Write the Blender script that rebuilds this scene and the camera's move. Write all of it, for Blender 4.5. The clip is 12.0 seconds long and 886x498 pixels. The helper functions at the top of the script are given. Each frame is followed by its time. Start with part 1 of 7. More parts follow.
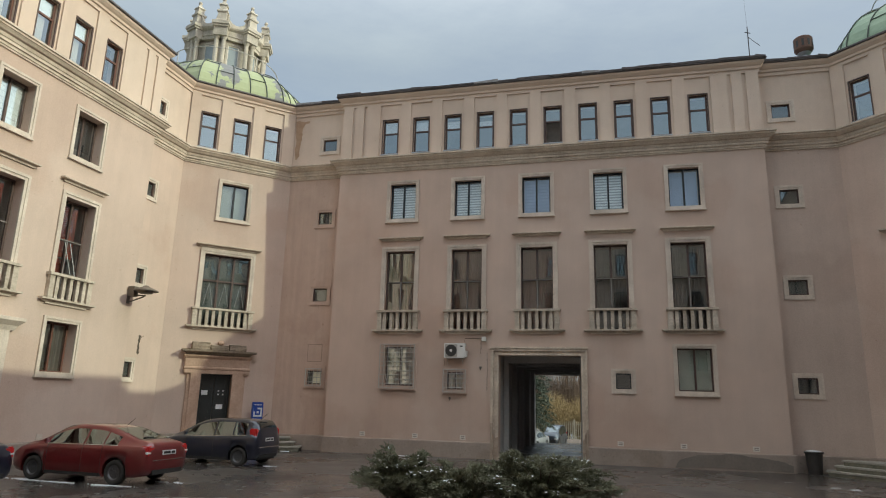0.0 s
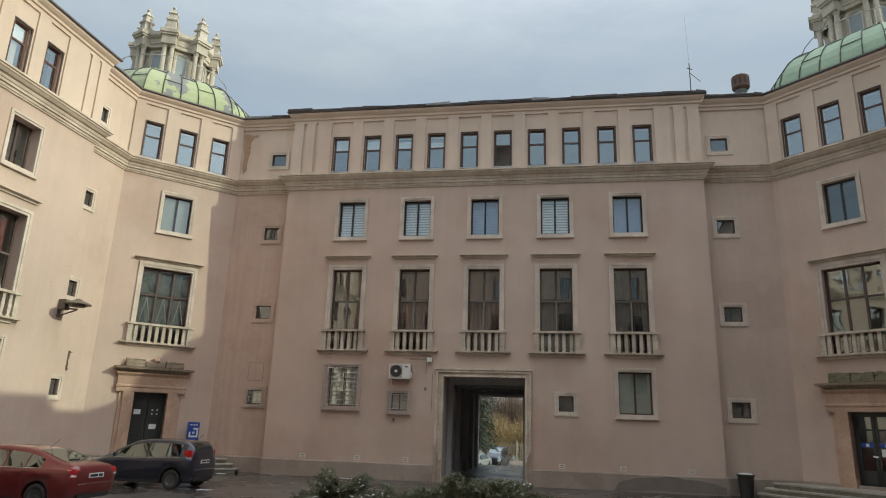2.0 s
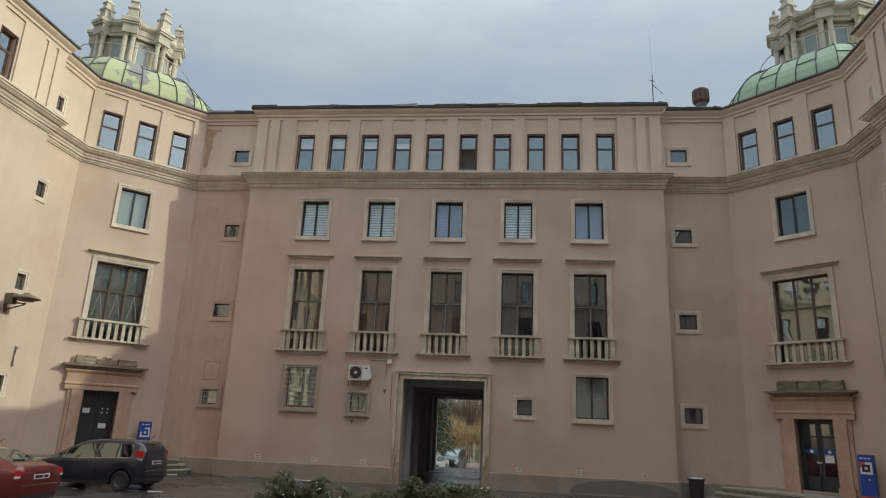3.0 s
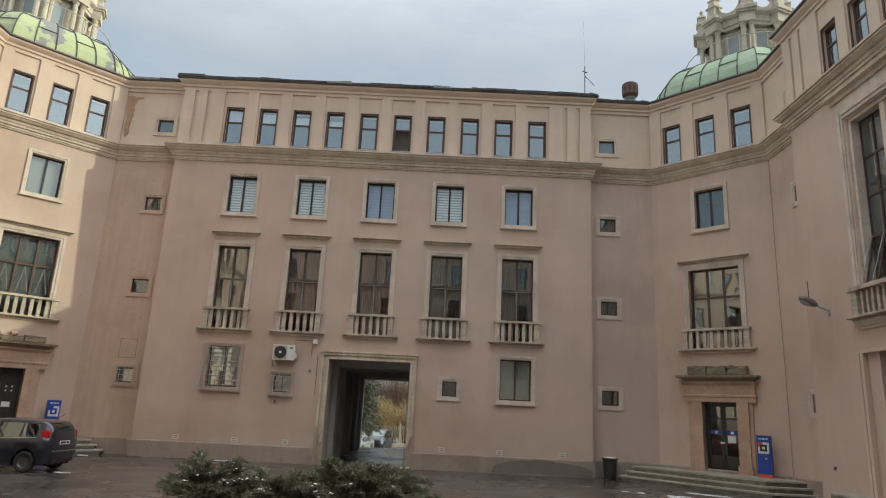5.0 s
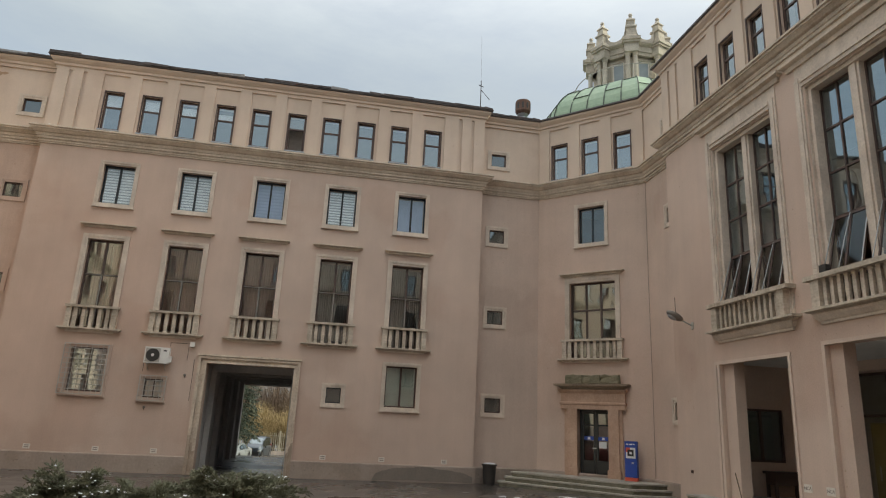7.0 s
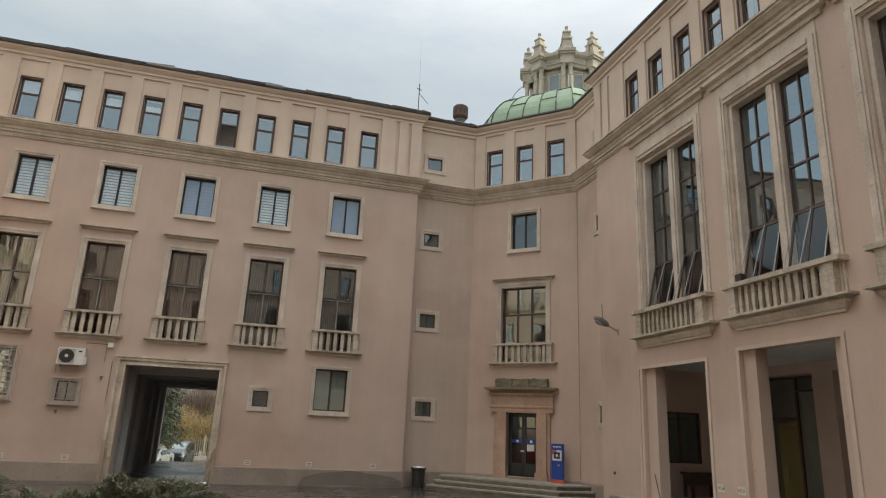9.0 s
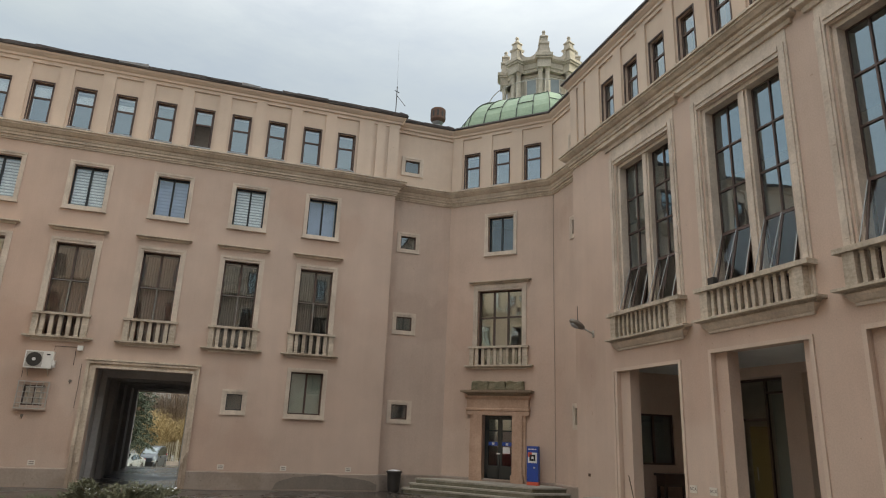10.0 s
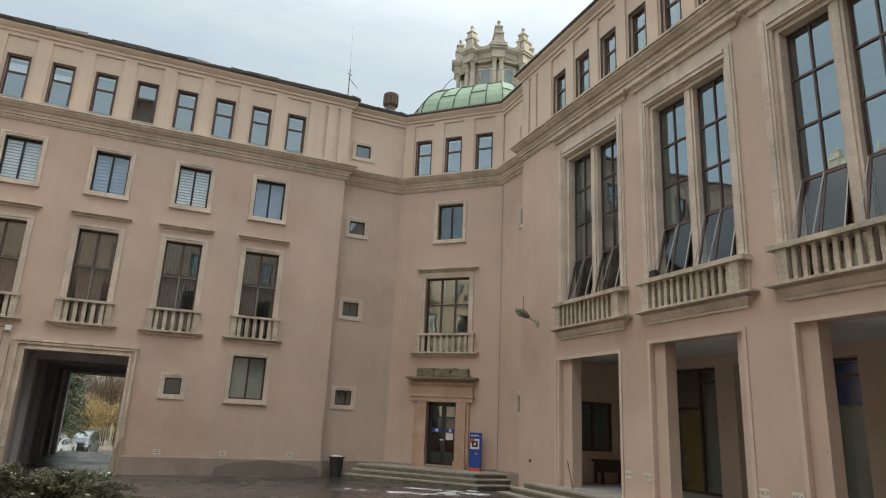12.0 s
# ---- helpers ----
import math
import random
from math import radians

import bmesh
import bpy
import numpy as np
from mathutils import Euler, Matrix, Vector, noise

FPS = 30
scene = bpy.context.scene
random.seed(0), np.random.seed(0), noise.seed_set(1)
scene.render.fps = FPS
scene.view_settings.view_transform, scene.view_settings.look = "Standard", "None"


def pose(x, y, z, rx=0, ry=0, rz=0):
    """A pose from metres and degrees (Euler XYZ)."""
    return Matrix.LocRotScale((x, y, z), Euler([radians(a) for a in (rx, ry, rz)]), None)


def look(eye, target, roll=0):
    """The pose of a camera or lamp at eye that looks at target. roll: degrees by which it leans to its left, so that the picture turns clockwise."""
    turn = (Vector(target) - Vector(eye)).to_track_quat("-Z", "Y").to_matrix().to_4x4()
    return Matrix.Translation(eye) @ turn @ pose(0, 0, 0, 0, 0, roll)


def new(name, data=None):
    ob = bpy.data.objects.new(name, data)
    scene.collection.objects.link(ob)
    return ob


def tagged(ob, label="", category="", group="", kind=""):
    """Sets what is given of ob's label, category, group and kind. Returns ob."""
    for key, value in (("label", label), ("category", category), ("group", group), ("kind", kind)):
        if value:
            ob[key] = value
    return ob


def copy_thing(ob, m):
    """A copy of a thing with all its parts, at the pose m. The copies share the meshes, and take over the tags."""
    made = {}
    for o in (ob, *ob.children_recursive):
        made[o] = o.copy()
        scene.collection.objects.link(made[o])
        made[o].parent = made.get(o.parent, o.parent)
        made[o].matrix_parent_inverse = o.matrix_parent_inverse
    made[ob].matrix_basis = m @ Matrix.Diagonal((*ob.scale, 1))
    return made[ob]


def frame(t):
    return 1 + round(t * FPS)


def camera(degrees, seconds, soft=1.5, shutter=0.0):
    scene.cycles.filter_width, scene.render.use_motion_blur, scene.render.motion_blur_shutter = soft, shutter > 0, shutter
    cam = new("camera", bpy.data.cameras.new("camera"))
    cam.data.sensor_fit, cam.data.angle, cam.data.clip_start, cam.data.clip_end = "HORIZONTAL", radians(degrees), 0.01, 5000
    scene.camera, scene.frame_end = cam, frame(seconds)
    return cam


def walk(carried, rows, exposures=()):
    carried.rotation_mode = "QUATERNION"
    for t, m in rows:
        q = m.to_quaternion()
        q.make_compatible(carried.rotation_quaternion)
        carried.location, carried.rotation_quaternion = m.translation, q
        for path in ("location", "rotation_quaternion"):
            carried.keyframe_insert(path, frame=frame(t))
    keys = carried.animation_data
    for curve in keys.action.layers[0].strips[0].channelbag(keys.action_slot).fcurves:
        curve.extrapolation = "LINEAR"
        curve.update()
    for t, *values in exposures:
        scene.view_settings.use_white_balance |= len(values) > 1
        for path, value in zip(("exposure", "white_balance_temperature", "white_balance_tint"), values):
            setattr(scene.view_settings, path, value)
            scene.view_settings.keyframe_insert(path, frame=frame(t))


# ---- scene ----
cam = camera(68.8, 12.0, soft=1.1)

PATH = [
    (0, (0.002, 0.411, 2.268), (-0.483, 2.297, 2.727), 1.5),
    (0.5, (-0.02, 0.42, 2.253), (-0.464, 2.317, 2.704), 1.5),
    (1, (0.01, 0.429, 2.274), (-0.396, 2.332, 2.735), 1.6),
    (1.5, (0.003, 0.417, 2.306), (-0.372, 2.314, 2.816), 1.7),
    (2, (-0.014, 0.421, 2.311), (-0.34, 2.324, 2.832), 1.9),
    (2.5, (-0.053, 0.407, 2.341), (-0.326, 2.31, 2.892), 2.0),
    (3, (-0.049, 0.397, 2.359), (-0.26, 2.315, 2.888), 2.5),
    (5, (0.086, 0.393, 2.354), (0.082, 2.334, 2.839), 2.8),
    (5.5, (0.061, 0.427, 2.359), (0.147, 2.364, 2.85), 2.6),
    (6, (0.0, 0.431, 2.357), (0.14, 2.364, 2.85), 2.6),
    (6.5, (0.055, 0.44, 2.346), (0.288, 2.362, 2.848), 2.7),
    (7, (0.094, 0.456, 2.368), (0.422, 2.359, 2.887), 2.8),
    (9, (0.207, 0.478, 2.369), (0.724, 2.334, 2.907), 2.6),
    (9.5, (0.215, 0.498, 2.363), (0.773, 2.341, 2.903), 2.4),
    (10, (0.224, 0.486, 2.366), (0.807, 2.318, 2.915), 2.3),
    (10.5, (0.224, 0.487, 2.37), (0.846, 2.305, 2.925), 2.2),
    (11, (0.229, 0.486, 2.343), (0.907, 2.286, 2.891), 2.3),
    (11.5, (0.244, 0.5, 2.341), (0.963, 2.29, 2.869), 2.5),
    (12, (0.226, 0.513, 2.345), (0.962, 2.299, 2.864), 2.7),
]
EXPOSURES = [(0.0, 0.79, 6630, 15), (2.2, 0.82, 6700, 15), (3.0, 0.73, 6700, 15), (5.0, 1.01, 6950, 17), (7.0, 1.07, 7150, 17), (9.5, 1.13, 7280, 17), (11.0, 1.17, 7230, 16), (12.0, 1.28, 7120, 15)]
walk(cam, [(t, look(eye, target, roll)) for t, eye, target, roll in PATH], EXPOSURES)

# ---- world, sun, exposure ----
SUN_TO = Vector((1.0, -0.022, 0.460)).normalized()
world = bpy.data.worlds.new("sky")
scene.world = world
world.use_nodes = True
wn, wl = world.node_tree.nodes, world.node_tree.links
wn.clear()
w_out = wn.new("ShaderNodeOutputWorld")
w_bg = wn.new("ShaderNodeBackground")
w_sky = wn.new("ShaderNodeTexSky")
w_sky.sky_type = "NISHITA"
w_sky.sun_disc = False
w_sky.sun_elevation = math.asin(SUN_TO.z)
w_sky.sun_rotation = math.atan2(SUN_TO.x, SUN_TO.y)
w_sky.dust_density = 3.0
w_sky.air_density = 1.2
w_co = wn.new("ShaderNodeTexCoord")
w_map = wn.new("ShaderNodeMapping")
w_map.inputs["Scale"].default_value = (1.0, 1.0, 3.2)
w_noise = wn.new("ShaderNodeTexNoise")
w_noise.inputs["Scale"].default_value = 2.6
w_noise.inputs["Detail"].default_value = 7.0
w_noise.inputs["Roughness"].default_value = 0.62
w_ramp = wn.new("ShaderNodeValToRGB")
w_ramp.color_ramp.elements[0].position = 0.36
w_ramp.color_ramp.elements[0].color = (0.60, 0.60, 0.60, 1)
w_ramp.color_ramp.elements[1].position = 0.66
w_ramp.color_ramp.elements[1].color = (0.90, 0.90, 0.90, 1)
w_mix = wn.new("ShaderNodeMixRGB")
w_mix.inputs[2].default_value = (5.2, 5.25, 5.3, 1)
w_bg.inputs["Strength"].default_value = 0.10
# the veil of cloud is brighter overhead and round the sun
w_dot = wn.new("ShaderNodeVectorMath")
w_dot.operation = "DOT_PRODUCT"
w_dot.inputs[1].default_value = SUN_TO
w_near = wn.new("ShaderNodeMapRange")
w_near.interpolation_type = "SMOOTHSTEP"
w_near.inputs["From Min"].default_value = 0.62
w_near.inputs["To Min"].default_value = 1.0
w_near.inputs["To Max"].default_value = 2.1
w_sep = wn.new("ShaderNodeSeparateXYZ")
w_high = wn.new("ShaderNodeMapRange")
w_high.interpolation_type = "SMOOTHSTEP"
w_high.inputs["From Min"].default_value = 0.45
w_high.inputs["To Min"].default_value = 1.0
w_high.inputs["To Max"].default_value = 4.5
w_gain = wn.new("ShaderNodeMath")
w_gain.operation = "MULTIPLY"
w_veil = wn.new("ShaderNodeVectorMath")
w_veil.operation = "SCALE"
w_tone = wn.new("ShaderNodeMixRGB")
w_tone.inputs[1].default_value = (2.52, 3.16, 3.46, 1)
w_tone.inputs[2].default_value = (2.84, 3.21, 3.33, 1)
w_up = wn.new("ShaderNodeMapRange")
w_up.interpolation_type = "SMOOTHSTEP"
w_up.inputs["From Min"].default_value = 0.42
w_up.inputs["From Max"].default_value = 0.75
wl.new(w_co.outputs["Generated"], w_dot.inputs[0])
wl.new(w_dot.outputs["Value"], w_near.inputs["Value"])
wl.new(w_co.outputs["Generated"], w_sep.inputs[0])
wl.new(w_sep.outputs["Z"], w_high.inputs["Value"])
wl.new(w_near.outputs[0], w_gain.inputs[0])
wl.new(w_high.outputs[0], w_gain.inputs[1])
wl.new(w_sep.outputs["Z"], w_up.inputs["Value"])
wl.new(w_up.outputs[0], w_tone.inputs[0])
wl.new(w_tone.outputs["Color"], w_veil.inputs[0])
wl.new(w_gain.outputs[0], w_veil.inputs["Scale"])
wl.new(w_veil.outputs[0], w_mix.inputs[2])
wl.new(w_co.outputs["Generated"], w_map.inputs["Vector"])
wl.new(w_map.outputs["Vector"], w_noise.inputs["Vector"])
wl.new(w_noise.outputs["Fac"], w_ramp.inputs["Fac"])
wl.new(w_ramp.outputs["Color"], w_mix.inputs[0])
wl.new(w_sky.outputs["Color"], w_mix.inputs[1])
wl.new(w_mix.outputs["Color"], w_bg.inputs["Color"])
wl.new(w_bg.outputs["Background"], w_out.inputs["Surface"])

sun_data = bpy.data.lights.new("sun", "SUN")
sun_data.energy = 1.24
sun_data.angle = radians(0.53)
sun_data.color = (0.88, 1.0, 0.78)
sun = new("sun", sun_data)
sun.matrix_world = look((60, 10, 40), Vector((60, 10, 40)) - SUN_TO)


# ---- materials ----
def base_mat(name):
    m = bpy.data.materials.new(name)
    m.use_nodes = True
    return m, m.node_tree.nodes, m.node_tree.links, m.node_tree.nodes["Principled BSDF"]


def surface(name, a, b, rough=0.85, scale=0.6, fine=14.0, bump=0.15, metal=0.0, rough2=None, streak=0.0, per_object=0.0, third=None, bands=0.0):
    """Two tones mixed by large stains and fine grain, with fine relief."""
    m, n, l, p = base_mat(name)
    co = n.new("ShaderNodeTexCoord")
    geo = n.new("ShaderNodeNewGeometry")
    big = n.new("ShaderNodeTexNoise")
    big.inputs["Scale"].default_value = scale
    big.inputs["Detail"].default_value = 6
    big.inputs["Roughness"].default_value = 0.6
    l.new(geo.outputs["Position"], big.inputs["Vector"])
    small = n.new("ShaderNodeTexNoise")
    small.inputs["Scale"].default_value = fine
    small.inputs["Detail"].default_value = 5
    l.new(geo.outputs["Position"], small.inputs["Vector"])
    add = n.new("ShaderNodeMath")
    add.operation = "MULTIPLY_ADD"
    add.inputs[1].default_value = 0.45
    l.new(small.outputs["Fac"], add.inputs[0])
    scaled = n.new("ShaderNodeMath")
    scaled.operation = "MULTIPLY"
    scaled.inputs[1].default_value = 0.8
    l.new(big.outputs["Fac"], scaled.inputs[0])
    l.new(scaled.outputs[0], add.inputs[2])
    last = add.outputs[0]
    if streak:
        mp = n.new("ShaderNodeMapping")
        mp.inputs["Scale"].default_value = (2.2, 2.2, 0.16)
        l.new(geo.outputs["Position"], mp.inputs["Vector"])
        st = n.new("ShaderNodeTexNoise")
        st.inputs["Scale"].default_value = 1.6
        st.inputs["Detail"].default_value = 6
        l.new(mp.outputs["Vector"], st.inputs["Vector"])
        ad = n.new("ShaderNodeMath")
        ad.operation = "MULTIPLY_ADD"
        ad.inputs[1].default_value = streak
        l.new(st.outputs["Fac"], ad.inputs[0])
        l.new(last, ad.inputs[2])
        sb = n.new("ShaderNodeMath")
        sb.operation = "SUBTRACT"
        sb.inputs[1].default_value = streak * 0.5
        l.new(ad.outputs[0], sb.inputs[0])
        last = sb.outputs[0]
    if bands:
        mp = n.new("ShaderNodeMapping")
        mp.inputs["Scale"].default_value = (0.35, 0.35, 11.0)
        l.new(geo.outputs["Position"], mp.inputs["Vector"])
        st = n.new("ShaderNodeTexNoise")
        st.inputs["Scale"].default_value = 1.4
        st.inputs["Detail"].default_value = 7
        st.inputs["Roughness"].default_value = 0.65
        l.new(mp.outputs["Vector"], st.inputs["Vector"])
        ad = n.new("ShaderNodeMath")
        ad.operation = "MULTIPLY_ADD"
        ad.inputs[1].default_value = bands
        l.new(st.outputs["Fac"], ad.inputs[0])
        l.new(last, ad.inputs[2])
        sb = n.new("ShaderNodeMath")
        sb.operation = "SUBTRACT"
        sb.inputs[1].default_value = bands * 0.5
        l.new(ad.outputs[0], sb.inputs[0])
        last = sb.outputs[0]
    ramp = n.new("ShaderNodeValToRGB")
    ramp.color_ramp.elements[0].position = 0.38
    ramp.color_ramp.elements[0].color = (*a, 1)
    ramp.color_ramp.elements[1].position = 0.82
    ramp.color_ramp.elements[1].color = (*b, 1)
    if third:
        e = ramp.color_ramp.elements.new(0.93)
        e.color = (*third, 1)
    l.new(last, ramp.inputs["Fac"])
    col = ramp.outputs["Color"]
    if per_object:
        oi = n.new("ShaderNodeObjectInfo")
        mr = n.new("ShaderNodeMapRange")
        mr.inputs["To Min"].default_value = 1 - per_object
        mr.inputs["To Max"].default_value = 1 + per_object
        l.new(oi.outputs["Random"], mr.inputs["Value"])
        hv = n.new("ShaderNodeHueSaturation")
        l.new(mr.outputs[0], hv.inputs["Value"])
        l.new(col, hv.inputs["Color"])
        col = hv.outputs["Color"]
    l.new(col, p.inputs["Base Color"])
    p.inputs["Metallic"].default_value = metal
    if rough2 is None:
        p.inputs["Roughness"].default_value = rough
    else:
        r = n.new("ShaderNodeMapRange")
        r.inputs["From Min"].default_value = 0.35
        r.inputs["From Max"].default_value = 0.7
        r.inputs["To Min"].default_value = rough
        r.inputs["To Max"].default_value = rough2
        l.new(big.outputs["Fac"], r.inputs["Value"])
        l.new(r.outputs[0], p.inputs["Roughness"])
    if bump:
        bp = n.new("ShaderNodeBump")
        bp.inputs["Strength"].default_value = bump
        bp.inputs["Distance"].default_value = 0.02
        l.new(small.outputs["Fac"], bp.inputs["Height"])
        l.new(bp.outputs["Normal"], p.inputs["Normal"])
    return m


GLASSY = {}


def clear_mat(name):
    """The inner side and edges of a pane: light passes straight on."""
    m = bpy.data.materials.new(name)
    m.use_nodes = True
    n, l = m.node_tree.nodes, m.node_tree.links
    n.clear()
    out = n.new("ShaderNodeOutputMaterial")
    tr = n.new("ShaderNodeBsdfTransparent")
    l.new(tr.outputs[0], out.inputs["Surface"])
    return m


CLEAR = clear_mat("inner_side_of_glass")


def glass_mat(name, ior=1.9, wave=0.0, tint=(0.9, 0.93, 0.93), shine=(0.86, 0.97, 1.0)):
    m = bpy.data.materials.new(name)
    m.use_nodes = True
    n, l = m.node_tree.nodes, m.node_tree.links
    n.clear()
    out = n.new("ShaderNodeOutputMaterial")
    mix = n.new("ShaderNodeMixShader")
    tr = n.new("ShaderNodeBsdfTransparent")
    tr.inputs["Color"].default_value = (*tint, 1)
    gl = n.new("ShaderNodeBsdfGlossy")
    gl.inputs["Roughness"].default_value = 0.015
    gl.inputs["Color"].default_value = (*shine, 1)
    # gloss grows towards grazing angles
    f0 = ((ior - 1) / (ior + 1)) ** 2
    lw = n.new("ShaderNodeLayerWeight")
    lw.inputs["Blend"].default_value = 0.5
    pw = n.new("ShaderNodeMath")
    pw.operation = "POWER"
    pw.inputs[1].default_value = 5.0
    l.new(lw.outputs["Facing"], pw.inputs[0])
    fr = n.new("ShaderNodeMapRange")
    fr.inputs["To Min"].default_value = f0
    l.new(pw.outputs[0], fr.inputs["Value"])
    l.new(fr.outputs[0], mix.inputs["Fac"])
    l.new(tr.outputs[0], mix.inputs[1])
    l.new(gl.outputs[0], mix.inputs[2])
    l.new(mix.outputs[0], out.inputs["Surface"])
    if wave:
        geo = n.new("ShaderNodeNewGeometry")
        nz = n.new("ShaderNodeTexNoise")
        nz.inputs["Scale"].default_value = 1.7
        nz.inputs["Detail"].default_value = 0
        l.new(geo.outputs["Position"], nz.inputs["Vector"])
        bp = n.new("ShaderNodeBump")
        bp.inputs["Strength"].default_value = wave
        bp.inputs["Distance"].default_value = 0.05
        l.new(nz.outputs["Fac"], bp.inputs["Height"])
        l.new(bp.outputs["Normal"], gl.inputs["Normal"])
    GLASSY[name] = m
    return m


def plain(name, c, rough=0.6, metal=0.0, coat=0.0):
    m = surface(name, tuple(v * 0.88 for v in c), tuple(min(1, v * 1.1) for v in c), rough, 3.0, 40.0, 0.05, metal)
    m.node_tree.nodes["Principled BSDF"].inputs["Coat Weight"].default_value = coat
    m.node_tree.nodes["Principled BSDF"].inputs["Coat Roughness"].default_value = 0.06
    return m


def asphalt_mat():
    m = surface("wet_asphalt", (0.041, 0.035, 0.031), (0.104, 0.090, 0.079), 0.14, 0.28, 30.0, 0.16, 0.0, 0.46, third=(0.165, 0.145, 0.125))
    m.node_tree.nodes["Principled BSDF"].inputs["Specular IOR Level"].default_value = 0.75
    return m


STUCCO = surface("pink_beige_stucco", (0.475, 0.363, 0.295), (0.635, 0.487, 0.398), 0.92, 0.32, 26.0, 0.045, streak=0.2)
# rosier, darker copy: bounced warm light mixed into the paint and stains
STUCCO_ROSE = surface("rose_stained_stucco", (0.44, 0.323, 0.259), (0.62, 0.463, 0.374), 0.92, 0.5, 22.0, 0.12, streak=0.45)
# strip's shaded grey put into the colour; dirty grille surrounds share it
STUCCO_GREY = surface("greyed_old_stucco", (0.448, 0.35, 0.289), (0.6, 0.469, 0.388), 0.92, 0.4, 26.0, 0.09, streak=0.25)
STUCCO_BAND = surface("smooth_pale_pink_stucco", (0.53, 0.413, 0.338), (0.68, 0.537, 0.443), 0.9, 0.6, 26.0, 0.06, streak=0.25)
# same wall paint made paler, standing in for light the portico lacks
PORTICO_STUCCO_LIFTED = surface("pale_portico_paint", (0.61, 0.477, 0.393), (0.75, 0.596, 0.497), 0.9, 0.6, 20.0, 0.1, streak=0.2)
# floor made paler too, so it throws more light on those walls
PORTICO_FLOOR = surface("pale_worn_stone_floor", (0.36, 0.345, 0.32), (0.54, 0.52, 0.485), 0.45, 1.2, 14.0, 0.1)
STUCCO_UP = surface("cream_beige_stucco", (0.53, 0.42, 0.336), (0.668, 0.537, 0.434), 0.92, 0.4, 26.0, 0.09, streak=0.25)
CORNICE_STONE = surface("grimy_banded_limestone", (0.4, 0.323, 0.249), (0.68, 0.577, 0.468), 0.88, 1.2, 18.0, 0.3, streak=0.35, bands=0.45)
BALCONY_STONE = surface("lichen_grimed_stone", (0.30, 0.245, 0.185), (0.66, 0.565, 0.46), 0.9, 1.5, 14.0, 0.4, streak=0.3, bands=0.35)
LANTERN_STONE = surface("grey_lantern_stone", (0.35, 0.31, 0.25), (0.61, 0.548, 0.455), 0.9, 1.4, 14.0, 0.3, streak=0.4)
CEILING = surface("grey_portico_ceiling", (0.68, 0.67, 0.64), (0.78, 0.77, 0.74), 0.9, 0.9, 9.0, 0.1)
PLINTH = surface("grey_cement_plinth", (0.27, 0.218, 0.185), (0.39, 0.315, 0.262), 0.9, 0.8, 12.0, 0.3, streak=0.2)
STONE = surface("weathered_limestone", (0.44, 0.365, 0.30), (0.715, 0.61, 0.51), 0.85, 1.2, 18.0, 0.2, streak=0.35)
STONE_DARK = surface("sooty_sandstone", (0.17, 0.13, 0.095), (0.36, 0.28, 0.205), 0.88, 1.6, 14.0, 0.35, streak=0.3)
SANDSTONE = surface("ochre_sandstone", (0.36, 0.222, 0.152), (0.56, 0.38, 0.28), 0.86, 1.1, 14.0, 0.25, streak=0.3)
GATE_STONE = surface("worn_gate_sandstone", (0.42, 0.33, 0.255), (0.74, 0.63, 0.505), 0.88, 1.3, 12.0, 0.4, streak=0.5)
WORN = surface("crumbled_brown_stone", (0.30, 0.225, 0.17), (0.46, 0.365, 0.285), 0.95, 3.0, 16.0, 0.6)
MOSSY = surface("mossy_stone_block", (0.10, 0.10, 0.06), (0.26, 0.22, 0.15), 0.95, 2.2, 18.0, 0.5)
STEP = surface("grey_stone_step", (0.22, 0.205, 0.175), (0.42, 0.385, 0.33), 0.7, 1.4, 16.0, 0.3)
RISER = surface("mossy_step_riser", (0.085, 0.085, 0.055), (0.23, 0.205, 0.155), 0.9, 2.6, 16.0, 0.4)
ROOF = surface("dark_sheet_roof", (0.06, 0.055, 0.055), (0.15, 0.135, 0.13), 0.55, 1.0, 9.0, 0.2, 0.3)
ZINC = surface("zinc_flashing", (0.28, 0.29, 0.30), (0.45, 0.46, 0.47), 0.4, 1.2, 9.0, 0.1, 0.7)
COPPER = surface("green_copper_patina", (0.20, 0.30, 0.20), (0.32, 0.43, 0.29), 0.6, 0.9, 8.0, 0.15)
COPPER_WORN_BASE = surface("peeling_green_roof_paint", (0.31, 0.35, 0.18), (0.39, 0.43, 0.24), 0.6, 0.5, 5.0, 0.15)


def peeled(m, c, low=0.50, scale=0.55):
    """Lays ragged patches of a bare colour over a material."""
    n, l = m.node_tree.nodes, m.node_tree.links
    p = n["Principled BSDF"]
    old = p.inputs["Base Color"].links[0].from_socket
    geo = n.new("ShaderNodeNewGeometry")
    nz = n.new("ShaderNodeTexNoise")
    nz.inputs["Scale"].default_value = scale
    nz.inputs["Detail"].default_value = 9
    nz.inputs["Roughness"].default_value = 0.62
    l.new(geo.outputs["Position"], nz.inputs["Vector"])
    mr = n.new("ShaderNodeMapRange")
    mr.inputs["From Min"].default_value = low
    mr.inputs["From Max"].default_value = low + 0.015
    l.new(nz.outputs["Fac"], mr.inputs["Value"])
    mx = n.new("ShaderNodeMixRGB")
    mx.inputs[2].default_value = (*c, 1)
    l.new(mr.outputs[0], mx.inputs[0])
    l.new(old, mx.inputs[1])
    l.new(mx.outputs[0], p.inputs["Base Color"])
    return m


